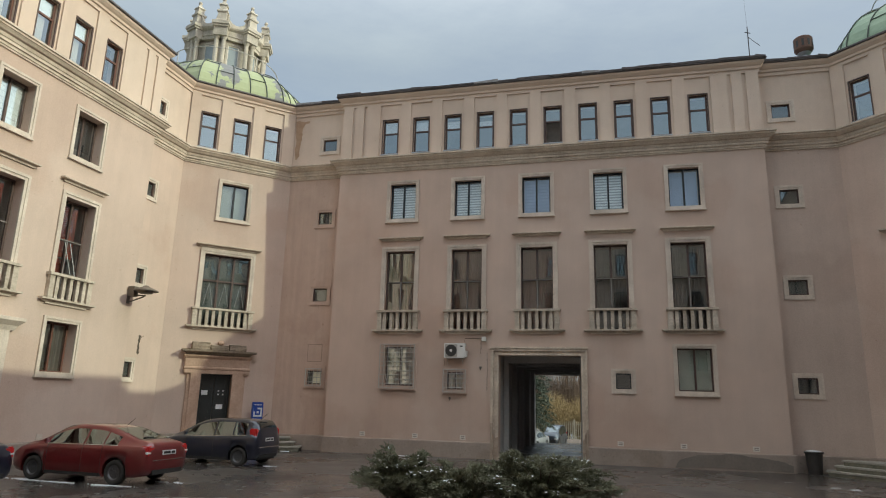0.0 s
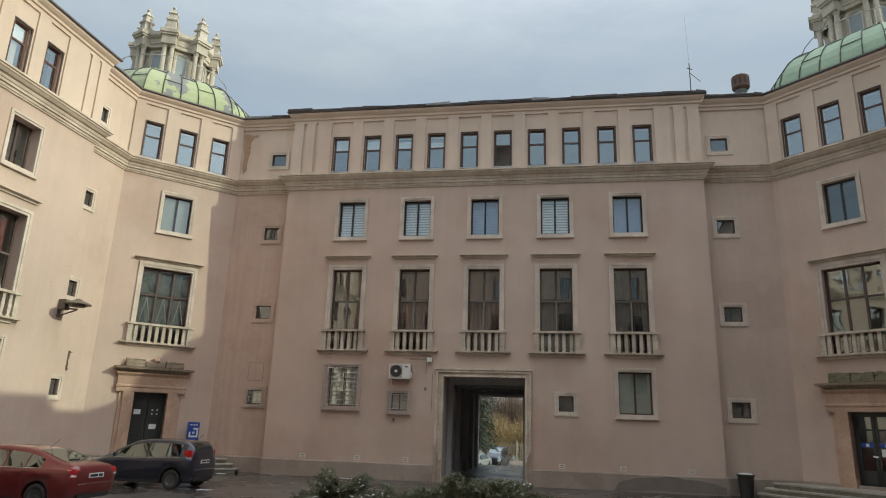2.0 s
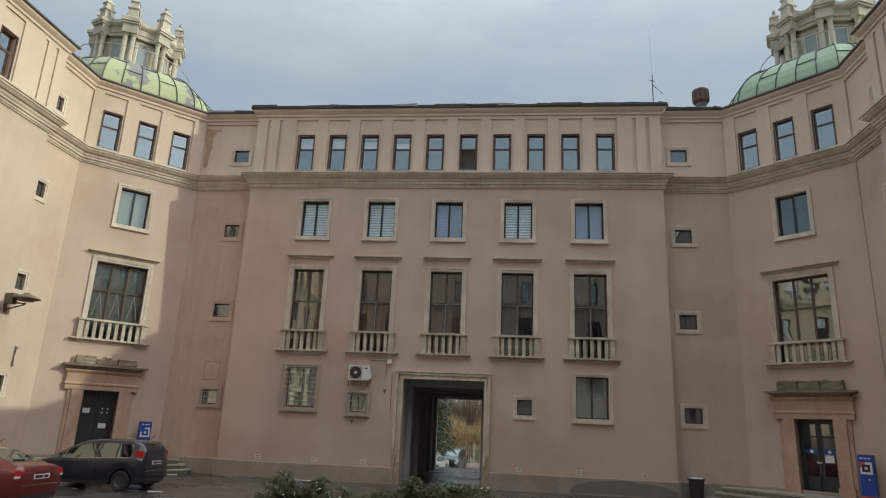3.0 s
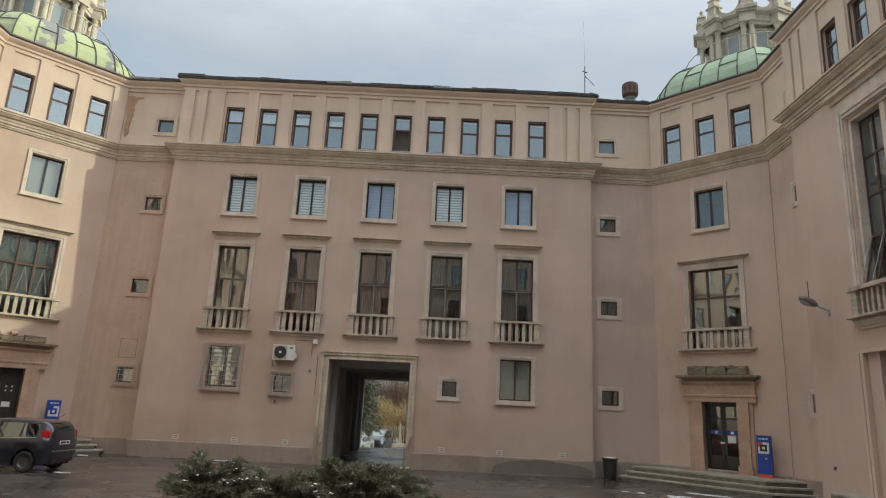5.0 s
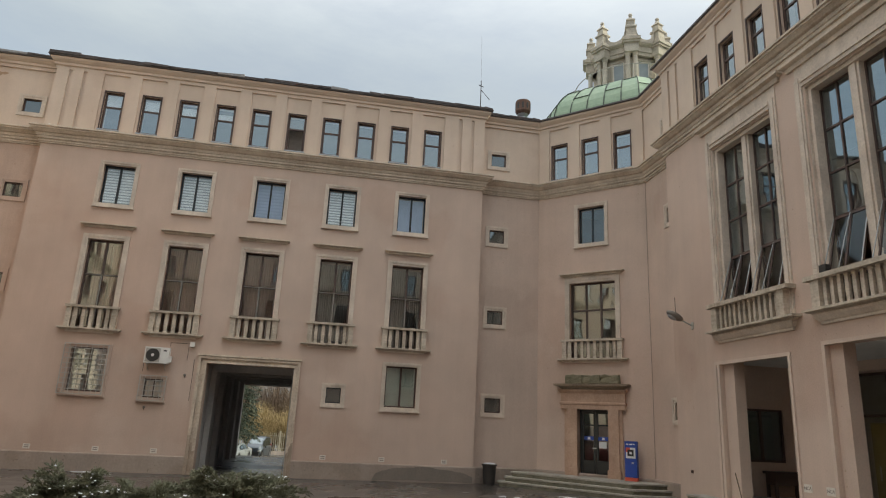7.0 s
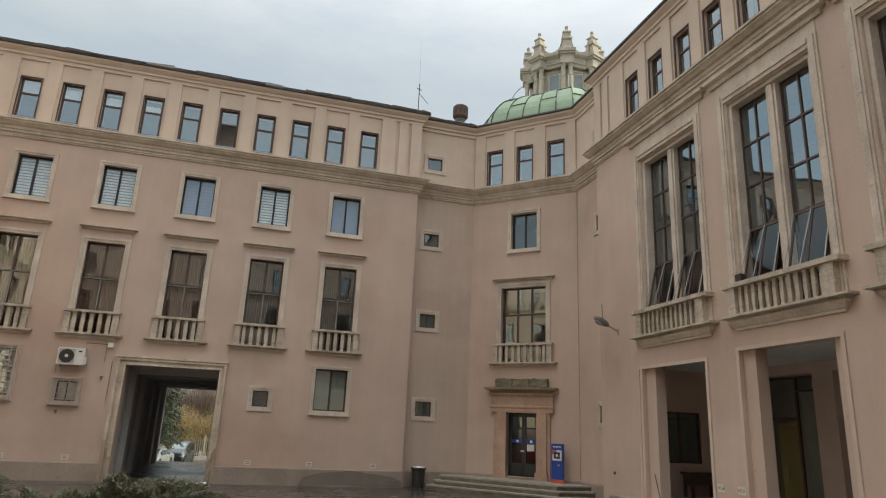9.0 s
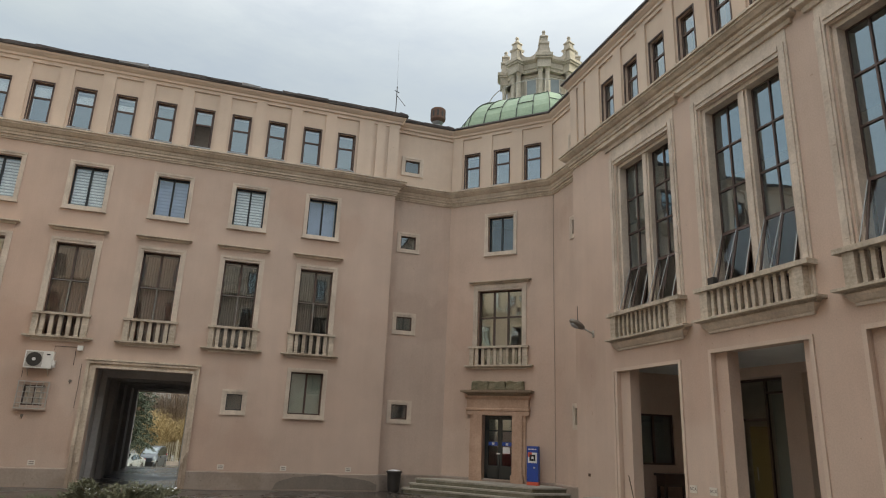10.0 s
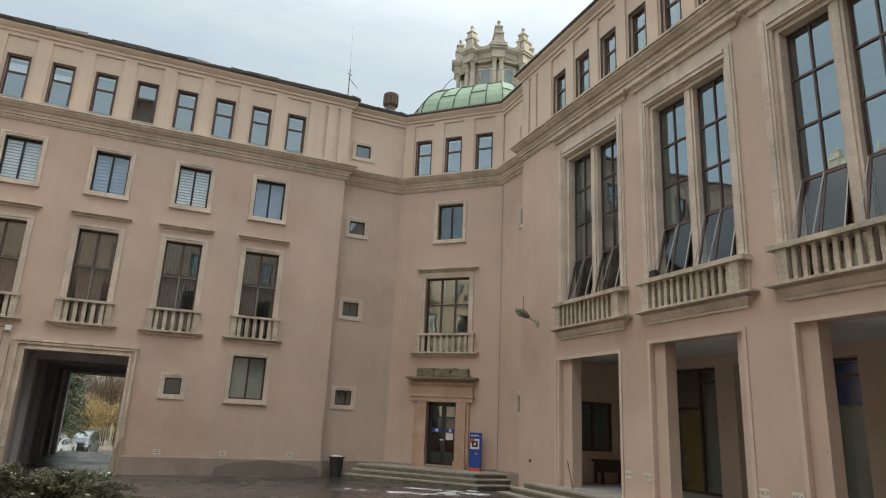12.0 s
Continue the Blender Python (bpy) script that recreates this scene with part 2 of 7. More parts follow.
COPPER_WORN = peeled(COPPER_WORN_BASE, (0.20, 0.20, 0.195), 0.53)
def blemished(m, patch_scale, patch_low, patch_gain, spot_low, spot_gain):
    """Faint repair patches with ragged edges, and a few small dark knocks."""
    n, l = m.node_tree.nodes, m.node_tree.links
    p = n["Principled BSDF"]
    col = p.inputs["Base Color"].links[0].from_socket
    geo = n.new("ShaderNodeNewGeometry")
    for scale, detail, low, soft, gain in ((patch_scale, 8, patch_low, 0.05, patch_gain), (0.09, 4, 0.47, 0.16, (1.0, 0.955, 0.935)), (7.0, 3, spot_low, 0.03, spot_gain)):
        nz = n.new("ShaderNodeTexNoise")
        nz.inputs["Scale"].default_value = scale
        nz.inputs["Detail"].default_value = detail
        l.new(geo.outputs["Position"], nz.inputs["Vector"])
        mr = n.new("ShaderNodeMapRange")
        mr.inputs["From Min"].default_value = low
        mr.inputs["From Max"].default_value = low + soft
        l.new(nz.outputs["Fac"], mr.inputs["Value"])
        mx = n.new("ShaderNodeMixRGB")
        mx.blend_type = "MULTIPLY"
        mx.inputs[2].default_value = (*gain, 1)
        l.new(mr.outputs[0], mx.inputs[0])
        l.new(col, mx.inputs[1])
        col = mx.outputs[0]
    l.new(col, p.inputs["Base Color"])
    return m


blemished(STUCCO, 0.22, 0.55, (0.95, 0.915, 0.90), 0.72, (0.80, 0.76, 0.72))
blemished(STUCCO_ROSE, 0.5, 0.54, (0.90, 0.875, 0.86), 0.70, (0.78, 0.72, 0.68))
blemished(STUCCO_UP, 0.25, 0.56, (0.95, 0.93, 0.92), 0.73, (0.82, 0.78, 0.74))
blemished(STUCCO_GREY, 0.3, 0.55, (0.94, 0.925, 0.92), 0.72, (0.80, 0.76, 0.72))
blemished(PLINTH, 0.6, 0.55, (0.88, 0.87, 0.85), 0.68, (0.75, 0.73, 0.70))
ASPHALT = peeled(asphalt_mat(), (0.040, 0.034, 0.030), 0.56, 0.45)
SEAM = plain("dark_seam", (0.05, 0.065, 0.05), 0.6)
WOOD_DARK = surface("dark_brown_window_paint", (0.062, 0.037, 0.030), (0.115, 0.070, 0.056), 0.5, 3.0, 30.0, 0.1)
WOOD_RED = surface("red_brown_window_paint", (0.10, 0.04, 0.028), (0.17, 0.075, 0.05), 0.5, 3.0, 30.0, 0.1)
FRAME_DARK = plain("anthracite_window_frame", (0.022, 0.026, 0.030), 0.4)
FRAME_WHITE = plain("grey_window_bar_paint", (0.24, 0.225, 0.205), 0.5)
GLASS = glass_mat("window_glass", 2.9)
GLASS_UP = glass_mat("attic_window_glass", 4.6)
GLASS_LOBBY = glass_mat("lobby_door_glass", 2.1)
GLASS_HOP = glass_mat("dusty_hopper_glass", 1.75)
GLASS_TALL = glass_mat("tall_window_glass", 2.9, 0.03)
GLASS_CLEAR = glass_mat("upper_window_glass", 2.3)
GLASS_FOIL = glass_mat("mirror_foil_glass", 7.0, 0.06)
GLASS_OLD = glass_mat("old_wavy_window_glass", 2.7, 0.10)
GLASS_GREAT = glass_mat("great_window_glass", 4.2, 0.07, shine=(0.76, 0.93, 1.0))
GLASS_SMALL = glass_mat("small_window_glass", 2.7, 0.05)
BLIND = plain("white_blind", (0.86, 0.88, 0.88), 0.6)
BLIND_BAND = plain("grey_blind_band", (0.46, 0.49, 0.50), 0.6)
FILL_DIM = surface("dim_grey_brown_curtain", (0.19, 0.165, 0.155), (0.28, 0.245, 0.23), 0.9, 2.0, 30.0, 0.1)
LAMP_BROWN = plain("weathered_brown_lamp_iron", (0.16, 0.128, 0.10), 0.65, 0.1)
LAMP_GREY = plain("weathered_lamp_housing", (0.20, 0.175, 0.15), 0.5, 0.3)
SHEET_DULL_GREEN = plain("dull_green_roller_blind", (0.085, 0.10, 0.095), 0.7)
PANE_BACKING = plain("dim_grey_blind", (0.06, 0.062, 0.06), 0.8)
REFLECTION_CREAM = plain("cream_blind", (0.84, 0.74, 0.54), 0.7)
STRUT = plain("pale_aluminium_strut", (0.36, 0.36, 0.35), 0.4, 0.5)
ROLLER_MID = plain("faded_green_roller_blind", (0.20, 0.225, 0.20), 0.7)
ROLLER = plain("grey_green_roller_blind", (0.33, 0.36, 0.30), 0.7)
BLIND_SKY = plain("blue_grey_blind", (0.36, 0.43, 0.60), 0.6)
CURTAIN = surface("rose_brown_curtain", (0.66, 0.42, 0.35), (0.82, 0.58, 0.49), 0.9, 2.0, 30.0, 0.1)
CURTAIN_RED = surface("red_curtain", (0.62, 0.13, 0.09), (0.78, 0.21, 0.15), 0.9, 2.0, 30.0, 0.1)
CURTAIN_PALE = surface("pale_curtain", (0.45, 0.40, 0.34), (0.62, 0.57, 0.50), 0.9, 2.0, 30.0, 0.1)
CURTAIN_GREY = surface("grey_green_net_curtain", (0.24, 0.26, 0.22), (0.36, 0.38, 0.33), 0.9, 2.0, 30.0, 0.1)
INNER = surface("dim_room_paint", (0.20, 0.17, 0.15), (0.28, 0.25, 0.22), 0.9, 0.6, 9.0, 0.0)
TUNNEL = surface("sooty_passage_plaster", (0.35, 0.335, 0.32), (0.49, 0.47, 0.45), 0.9, 0.7, 12.0, 0.2, streak=0.3)
IRON = plain("grey_painted_iron", (0.44, 0.415, 0.375), 0.55, 0.1)
IRON_DARK = plain("dark_iron", (0.05, 0.046, 0.043), 0.5, 0.3)
RUST = surface("rusty_sheet_metal", (0.10, 0.05, 0.035), (0.19, 0.11, 0.08), 0.8, 3.0, 18.0, 0.3, 0.2)
SNOW = surface("old_snow", (0.46, 0.47, 0.48), (0.74, 0.755, 0.77), 0.7, 3.0, 25.0, 0.5)
WHITE = plain("white_plastic", (0.72, 0.70, 0.66), 0.45)
FADED_INK = plain("faded_brown_ink", (0.23, 0.19, 0.165), 0.7)
PLAQUE = plain("pale_plaque_enamel", (0.66, 0.61, 0.54), 0.6)
PAPER = plain("white_paper", (0.70, 0.70, 0.69), 0.8)
BLACK = plain("black_rubber", (0.026, 0.025, 0.024), 0.7)
SIGN_BLUE = plain("blue_sign_paint", (0.018, 0.065, 0.32), 0.35)
SIGN_RED = plain("red_sign_paint", (0.60, 0.10, 0.06), 0.4)
DOOR_BLACK = plain("black_green_door_paint", (0.036, 0.038, 0.036), 0.35)


# ---- mesh helpers ----
def part(name, bm, material, parent=None, label="", m=None, smooth=False, out=Vector((0, -1, 0))):
    me = bpy.data.meshes.new(name)
    bm.to_mesh(me)
    bm.free()
    me.materials.append(material)
    if material.name in GLASSY:
        me.materials.append(CLEAR)
        for f in me.polygons:
            f.material_index = 0 if f.normal.dot(out) > 0.25 else 1
    if smooth:
        me.polygons.foreach_set("use_smooth", [True] * len(me.polygons))
    ob = new(name, me)
    ob.parent = parent
    if m is not None:
        ob.matrix_basis = m
    if label:
        ob["label"] = label
    return ob


def again(src, parent, m=None, name=""):
    """Another part on the same mesh."""
    ob = new(name or src.name.split(".")[0], src.data)
    ob.parent = parent
    if m is not None:
        ob.matrix_basis = m
    if "label" in src:
        ob["label"] = src["label"]
    return ob


def box(bm, x0, x1, y0, y1, z0, z1):
    v = [bm.verts.new(c) for c in ((x0, y0, z0), (x1, y0, z0), (x1, y1, z0), (x0, y1, z0), (x0, y0, z1), (x1, y0, z1), (x1, y1, z1), (x0, y1, z1))]
    for f in ((3, 2, 1, 0), (4, 5, 6, 7), (0, 1, 5, 4), (1, 2, 6, 5), (2, 3, 7, 6), (3, 0, 4, 7)):
        bm.faces.new([v[i] for i in f])
    return v


def boxes(*rows):
    bm = bmesh.new()
    for r in rows:
        box(bm, *r)
    return bm


def ring(bm, x0, x1, z0, z1, t, y0, y1):
    """A rectangular frame of bar width t, from y0 (front) to y1 (back)."""
    o = ((x0, z0), (x1, z0), (x1, z1), (x0, z1))
    i = ((x0 + t, z0 + t), (x1 - t, z0 + t), (x1 - t, z1 - t), (x0 + t, z1 - t))
    vs = [[bm.verts.new((p[0], y, p[1])) for p in loop] for y in (y0, y1) for loop in (o, i)]
    of, jf, ob, jb = vs
    for k in range(4):
        n = (k + 1) % 4
        bm.faces.new((of[k], of[n], jf[n], jf[k]))
        bm.faces.new((ob[n], ob[k], jb[k], jb[n]))
        bm.faces.new((of[n], of[k], ob[k], ob[n]))
        bm.faces.new((jf[k], jf[n], jb[n], jb[k]))
    return bm


def sweep(path, profile, cap=True):
    """Moves a profile of (out, z) along a plan path of (x, y); out is to the right of the way."""
    bm = bmesh.new()
    pts = [Vector(p) for p in path]
    nrm = []
    for a, b in zip(pts, pts[1:]):
        d = (b - a).normalized()
        nrm.append(Vector((d.y, -d.x)))
    rings = []
    for i, p in enumerate(pts):
        n1, n2 = nrm[max(0, i - 1)], nrm[min(len(nrm) - 1, i)]
        mit = (n1 + n2) / (1 + n1.dot(n2))
        rings.append([bm.verts.new((p.x + mit.x * o, p.y + mit.y * o, z)) for o, z in profile])
    for a, b in zip(rings, rings[1:]):
        for k in range(len(profile)):
            n = (k + 1) % len(profile)
            bm.faces.new((a[k], b[k], b[n], a[n]))
    if cap:
        bm.faces.new(rings[0])
        bm.faces.new(rings[-1][::-1])
    bmesh.ops.recalc_face_normals(bm, faces=bm.faces)
    return bm


def wall(length, z0, z1, thick, holes, u0=0.0):
    """A wall with holes (u0, u1, z0, z1) right through it; front at y = 0."""
    bm = bmesh.new()
    us = sorted({u0, length, *(h[0] for h in holes), *(h[1] for h in holes)})
    zs = sorted({z0, z1, *(h[2] for h in holes), *(h[3] for h in holes)})
    grid = {}

    def vert(u, y, z):
        k = (u, y, z)
        if k not in grid:
            grid[k] = bm.verts.new(k)
        return grid[k]

    def solid(i, j):
        if not (0 <= i < len(us) - 1 and 0 <= j < len(zs) - 1):
            return False
        cu, cz = (us[i] + us[i + 1]) / 2, (zs[j] + zs[j + 1]) / 2
        return not any(h[0] < cu < h[1] and h[2] < cz < h[3] for h in holes)

    for i in range(len(us) - 1):
        for j in range(len(zs) - 1):
            if not solid(i, j):
                continue
            a, b, c, d = us[i], us[i + 1], zs[j], zs[j + 1]
            bm.faces.new((vert(a, 0, c), vert(b, 0, c), vert(b, 0, d), vert(a, 0, d)))
            bm.faces.new((vert(b, thick, c), vert(a, thick, c), vert(a, thick, d), vert(b, thick, d)))
            if not solid(i - 1, j):
                bm.faces.new((vert(a, thick, c), vert(a, 0, c), vert(a, 0, d), vert(a, thick, d)))
            if not solid(i + 1, j):
                bm.faces.new((vert(b, 0, c), vert(b, thick, c), vert(b, thick, d), vert(b, 0, d)))
            if not solid(i, j - 1):
                bm.faces.new((vert(a, thick, c), vert(b, thick, c), vert(b, 0, c), vert(a, 0, c)))
            if not solid(i, j + 1):
                bm.faces.new((vert(a, 0, d), vert(b, 0, d), vert(b, thick, d), vert(a, thick, d)))
    return bm


def lathe(profile, n=12, arc=(0, 360)):
    """Turns (radius, z) pairs round the z axis."""
    bm = bmesh.new()
    full = arc[1] - arc[0] >= 360
    cols = []
    for k in range(n if full else n + 1):
        a = radians(arc[0] + (arc[1] - arc[0]) * k / n)
        cols.append([bm.verts.new((r * math.cos(a), r * math.sin(a), z)) for r, z in profile])
    for k in range(n):
        a, b = cols[k], cols[(k + 1) % len(cols)]
        for j in range(len(profile) - 1):
            try:
                bm.faces.new((a[j], b[j], b[j + 1], a[j + 1]))
            except ValueError:
                pass
    bmesh.ops.remove_doubles(bm, verts=bm.verts, dist=1e-5)
    bmesh.ops.recalc_face_normals(bm, faces=bm.faces)
    return bm


def tube(points, r, n=6):
    """A round bar along a line of points."""
    bm = bmesh.new()
    pts = [Vector(p) for p in points]
    rings = []
    for i, p in enumerate(pts):
        d = (pts[min(i + 1, len(pts) - 1)] - pts[max(i - 1, 0)]).normalized()
        s = d.cross(Vector((0, 0, 1)) if abs(d.z) < 0.9 else Vector((1, 0, 0))).normalized()
        q = d.cross(s)
        rings.append([bm.verts.new(p + (s * math.cos(2 * math.pi * k / n) + q * math.sin(2 * math.pi * k / n)) * r) for k in range(n)])
    for a, b in zip(rings, rings[1:]):
        for k in range(n):
            bm.faces.new((a[k], a[(k + 1) % n], b[(k + 1) % n], b[k]))
    bm.faces.new(rings[0][::-1])
    bm.faces.new(rings[-1])
    return bm


def joined(*meshes):
    out = bmesh.new()
    for bm in meshes:
        me = bpy.data.meshes.new("tmp")
        bm.to_mesh(me)
        bm.free()
        out.from_mesh(me)
        bpy.data.meshes.remove(me)
    return out


def at(x, y=0.0, z=0.0):
    return Matrix.Translation((x, y, z))


def building(name, x, y, label):
    ob = new(name)
    ob.location = (x, y, 0)
    ob.empty_display_size = 1.0
    return tagged(ob, label, "building")


def inside(thing, m):
    """The pose m of the world, seen from a thing that only stands off the origin."""
    return Matrix.Translation(-thing.location) @ m


# ---- plan of the court ----
MID = -2.88
HALF = 9.44
NORTH_Y, STRIP_Y = 28.0, 28.45
STRIP = 2.89
DIAG = 5.10
WING_Y = 22.12
EAST_X = 12.5
WEST_X = 2 * MID - EAST_X
SOUTH_Y = -3.0
DX = DIAG / math.sqrt(2)
RIM = HALF + STRIP
THICK = 0.55
TOP = 16.55

M_NORTH = pose(MID - HALF, NORTH_Y, 0)
M_STRIP_E = pose(MID + HALF, STRIP_Y, 0)
M_DIAG_E = pose(MID + RIM, STRIP_Y, 0, 0, 0, -45)
M_SIDE_E = pose(MID + RIM + DX, STRIP_Y - DX, 0, 0, 0, -90)
M_EAST = pose(EAST_X, WING_Y, 0, 0, 0, -90)
M_STRIP_W = pose(MID - RIM, STRIP_Y, 0)
M_DIAG_W = pose(MID - RIM - DX, STRIP_Y - DX, 0, 0, 0, 45)
M_SIDE_W = pose(MID - RIM - DX, WING_Y, 0, 0, 0, 90)
M_WEST = pose(WEST_X, SOUTH_Y, 0, 0, 0, 90)
SIDE = STRIP_Y - DX - WING_Y
WEST_LEN = WING_Y - SOUTH_Y

CORNICE = [(0.0, 12.84), (0.05, 12.84), (0.05, 12.90), (0.085, 12.905), (0.085, 13.00), (0.14, 13.01), (0.14, 13.11), (0.17, 13.12), (0.19, 13.19), (0.19, 13.23), (0.27, 13.26), (0.35, 13.36), (0.38, 13.37), (0.38, 13.44), (0.43, 13.45), (0.43, 13.52), (0.0, 13.60)]
EAVE = [(0.0, 16.28), (0.06, 16.28), (0.06, 16.42), (0.12, 16.45), (0.12, 16.55), (0.18, 16.60), (0.25, 16.68), (0.27, 16.76), (0.0, 16.80)]
GUTTER = [(-0.6, 16.82), (0.30, 16.762), (0.34, 16.79), (0.34, 16.85), (-0.6, 17.1)]
PLINTH_PROFILE = [(-0.02, 0.0), (0.07, 0.0), (0.07, 0.62), (0.04, 0.66), (-0.02, 0.66)]

# ---- window and balcony kinds ----
def place(src, thing, m):
    c = copy_thing(src, m)
    c.parent = thing
    return c


def hidden_shadow(ob):
    ob.visible_shadow = False
    return ob


def window(thing, m, w, h, surround, cols, rows, bar_mat, glass, stone=STONE, proud=0.06, recess=0.2, bar=0.055, sill=True, split=None, label=""):
    """A window round an opening w x h whose foot's middle is the origin: surround > sash, panes, sill."""
    bm = bmesh.new()
    ring(bm, -w / 2 - surround, w / 2 + surround, -surround, h + surround, surround * 0.55, -proud, 0.03)
    ring(bm, -w / 2 - surround * 0.45, w / 2 + surround * 0.45, -surround * 0.45, h + surround * 0.45, surround * 0.45 + 0.012, -proud * 0.55, 0.03)
    win = part("window", bm, stone, thing, label, m)
    bm = bmesh.new()
    ring(bm, -w / 2, w / 2, 0, h, bar * 1.2, recess, recess + 0.07)
    xs = [-w / 2 + bar + (w - 2 * bar) * k / cols for k in range(cols + 1)]
    zs = split if split else [bar + (h - 2 * bar) * k / rows for k in range(rows + 1)]
    for x in xs[1:-1]:
        box(bm, x - bar * 0.7, x + bar * 0.7, recess - 0.012, recess + 0.055, bar, h - bar)
    for z in zs[1:-1]:
        box(bm, -w / 2 + bar, w / 2 - bar, recess - 0.006, recess + 0.05, z - bar * 0.6, z + bar * 0.6)
    part("sash", bm, bar_mat, win)
    first = {}
    for i in range(cols):
        for j in range(len(zs) - 1):
            dx, dz = xs[i + 1] - xs[i], zs[j + 1] - zs[j]
            key = (round(dx, 3), round(dz, 3))
            mm = at(xs[i], recess + 0.03, zs[j])
            if key not in first:
                first[key] = part("pane", boxes((0.01, dx - 0.01, 0, 0.008, 0.01, dz - 0.01)), glass, win, "", mm)
                hidden_shadow(first[key])
            else:
                hidden_shadow(again(first[key], win, mm))
    if sill:
        part("sill", boxes((-w / 2 - surround - 0.025, w / 2 + surround + 0.025, -proud - 0.035, 0.02, -surround - 0.035, -surround + 0.01)), stone, win)
    return win


def louvre_blind(thing, m, w, h, y, mat, n=13, gap=0.35):
    bm = bmesh.new()
    for k in range(n):
        z = h * k / n
        v = [bm.verts.new(c) for c in ((-w / 2, y, z), (w / 2, y, z), (w / 2, y + 0.02, z + h / n * (1 - gap)), (-w / 2, y + 0.02, z + h / n * (1 - gap)))]
        bm.faces.new(v)
        v = [bm.verts.new((c.co.x, c.co.y + 0.004, c.co.z)) for c in v]
        bm.faces.new(v[::-1])
    bl = part("blind", bm, mat, thing, "horizontal banded blind", m)
    part("band", boxes((-w / 2, w / 2, y + 0.03, y + 0.034, 0, h)), BLIND_BAND if mat is BLIND else mat, bl)
    return bl


def curtain(thing, m, w, h, y, mat, folds=7):
    bm = bmesh.new()
    n = folds * 6
    front = []
    for k in range(n + 1):
        x = -w / 2 + w * k / n
        d = 0.035 * math.sin(2 * math.pi * k / 6 + 0.4 * math.sin(k * 0.37))
        front.append((bm.verts.new((x, y + d, 0)), bm.verts.new((x + 0.01 * math.sin(k), y + d * 0.7, h))))
    for a, b in zip(front, front[1:]):
        bm.faces.new((a[0], b[0], b[1], a[1]))
    bmesh.ops.solidify(bm, geom=bm.faces[:], thickness=0.006)
    return part("curtain", bm, mat, thing, "", m, smooth=True)


def baluster_mesh(h, r):
    prof = [(1.0, 0), (1.0, 0.05), (0.78, 0.075), (0.95, 0.42), (0.80, 0.91), (1.0, 0.94), (1.0, 1.0)]
    bm = bmesh.new()
    rings = []
    for f, z in prof:
        a = r * f
        rings.append([bm.verts.new((x * a, y * a * 0.8, z * h)) for x, y in ((-1, -1), (1, -1), (1, 1), (-1, 1))])
    for a, b in zip(rings, rings[1:]):
        for k in range(4):
            bm.faces.new((a[k], a[(k + 1) % 4], b[(k + 1) % 4], b[k]))
    return bm


def balcony(thing, m, w, h, n, out=0.16, pier=0.2, stone=STONE, label="stone balustrade with flat upright balusters", hand=0.09, lip=0.03):
    """A balustrade in front of a window: slab > rail, piers, balusters. The slab's underside is at 0."""
    slab = part("balcony", sweep([(-w / 2, 0.02), (-w / 2, 0), (w / 2, 0), (w / 2, 0.02)], [(-0.01, 0), (out * 0.5, 0), (out * 0.7, 0.05), (out + 0.05, 0.07), (out + 0.05, 0.13), (-0.01, 0.13)]), stone, thing, label, m)
    part("rail", boxes((-w / 2 - lip, w / 2 + lip, -out - 0.05, 0.03, h - hand, h)), stone, slab)
    pr = part("pier", boxes((0, pier, -out, 0.02, 0.13, h - hand)), stone, slab, "", at(-w / 2 + 0.02))
    again(pr, slab, at(w / 2 - pier - 0.02))
    first = None
    gap = (w - 2 * pier - 0.04) / n
    for k in range(n):
        mm = at(-w / 2 + pier + 0.02 + gap * (k + 0.5), -out * 0.55, 0.13)
        if first is None:
            first = part("baluster", baluster_mesh(h - hand - 0.13, min(0.075, gap * 0.26)), stone, slab, "", mm)
        else:
            again(first, slab, mm)
    return slab


def hood(thing, m, w, out=0.2, h=0.18, frieze=0.36, fw=None, stone=STONE):
    """A straight cornice over a window, on a plain frieze; its foot is at 0."""
    bm = sweep([(-w / 2 + out, 0.02), (-w / 2 + out, 0), (w / 2 - out, 0), (w / 2 - out, 0.02)], [(-0.01, 0), (out * 0.35, 0), (out * 0.45, h * 0.4), (out * 0.9, h * 0.55), (out, h * 0.62), (out, h * 0.9), (-0.01, h)])
    hd = part("window_hood", bm, CORNICE_STONE, thing, "stone hood moulding", m)
    fw = fw or w - 2 * out
    part("frieze", boxes((-fw / 2, fw / 2, -0.018, 0.02, -frieze, -0.003)), stone, hd)
    return hd


CACHE = {}


def upper_window(thing, m, kind=0, mat=None):
    key = ("up", kind)
    if key not in CACHE:
        CACHE[key] = window(thing, m, 1.27, 1.72, 0.15, 2, 1, mat or FRAME_DARK, GLASS_CLEAR if kind == 0 else GLASS_UP, recess=0.36 if kind else 0.2)
        return CACHE[key]
    return place(CACHE[key], thing, m)


def attic_window(thing, m, red=False):
    key = ("attic", red)
    if key not in CACHE:
        CACHE[key] = window(thing, m, 0.76, 1.74, 0.035, 1, 2, WOOD_RED if red else WOOD_DARK, GLASS_UP, stone=WOOD_DARK, proud=0.02, recess=0.13, bar=0.06, split=[0.06, 1.06, 1.68], sill=False)
        part("sill", boxes((-0.44, 0.44, -0.06, 0.1, -0.07, -0.02)), ZINC, CACHE[key], "zinc sill")
        return CACHE[key]
    return place(CACHE[key], thing, m)


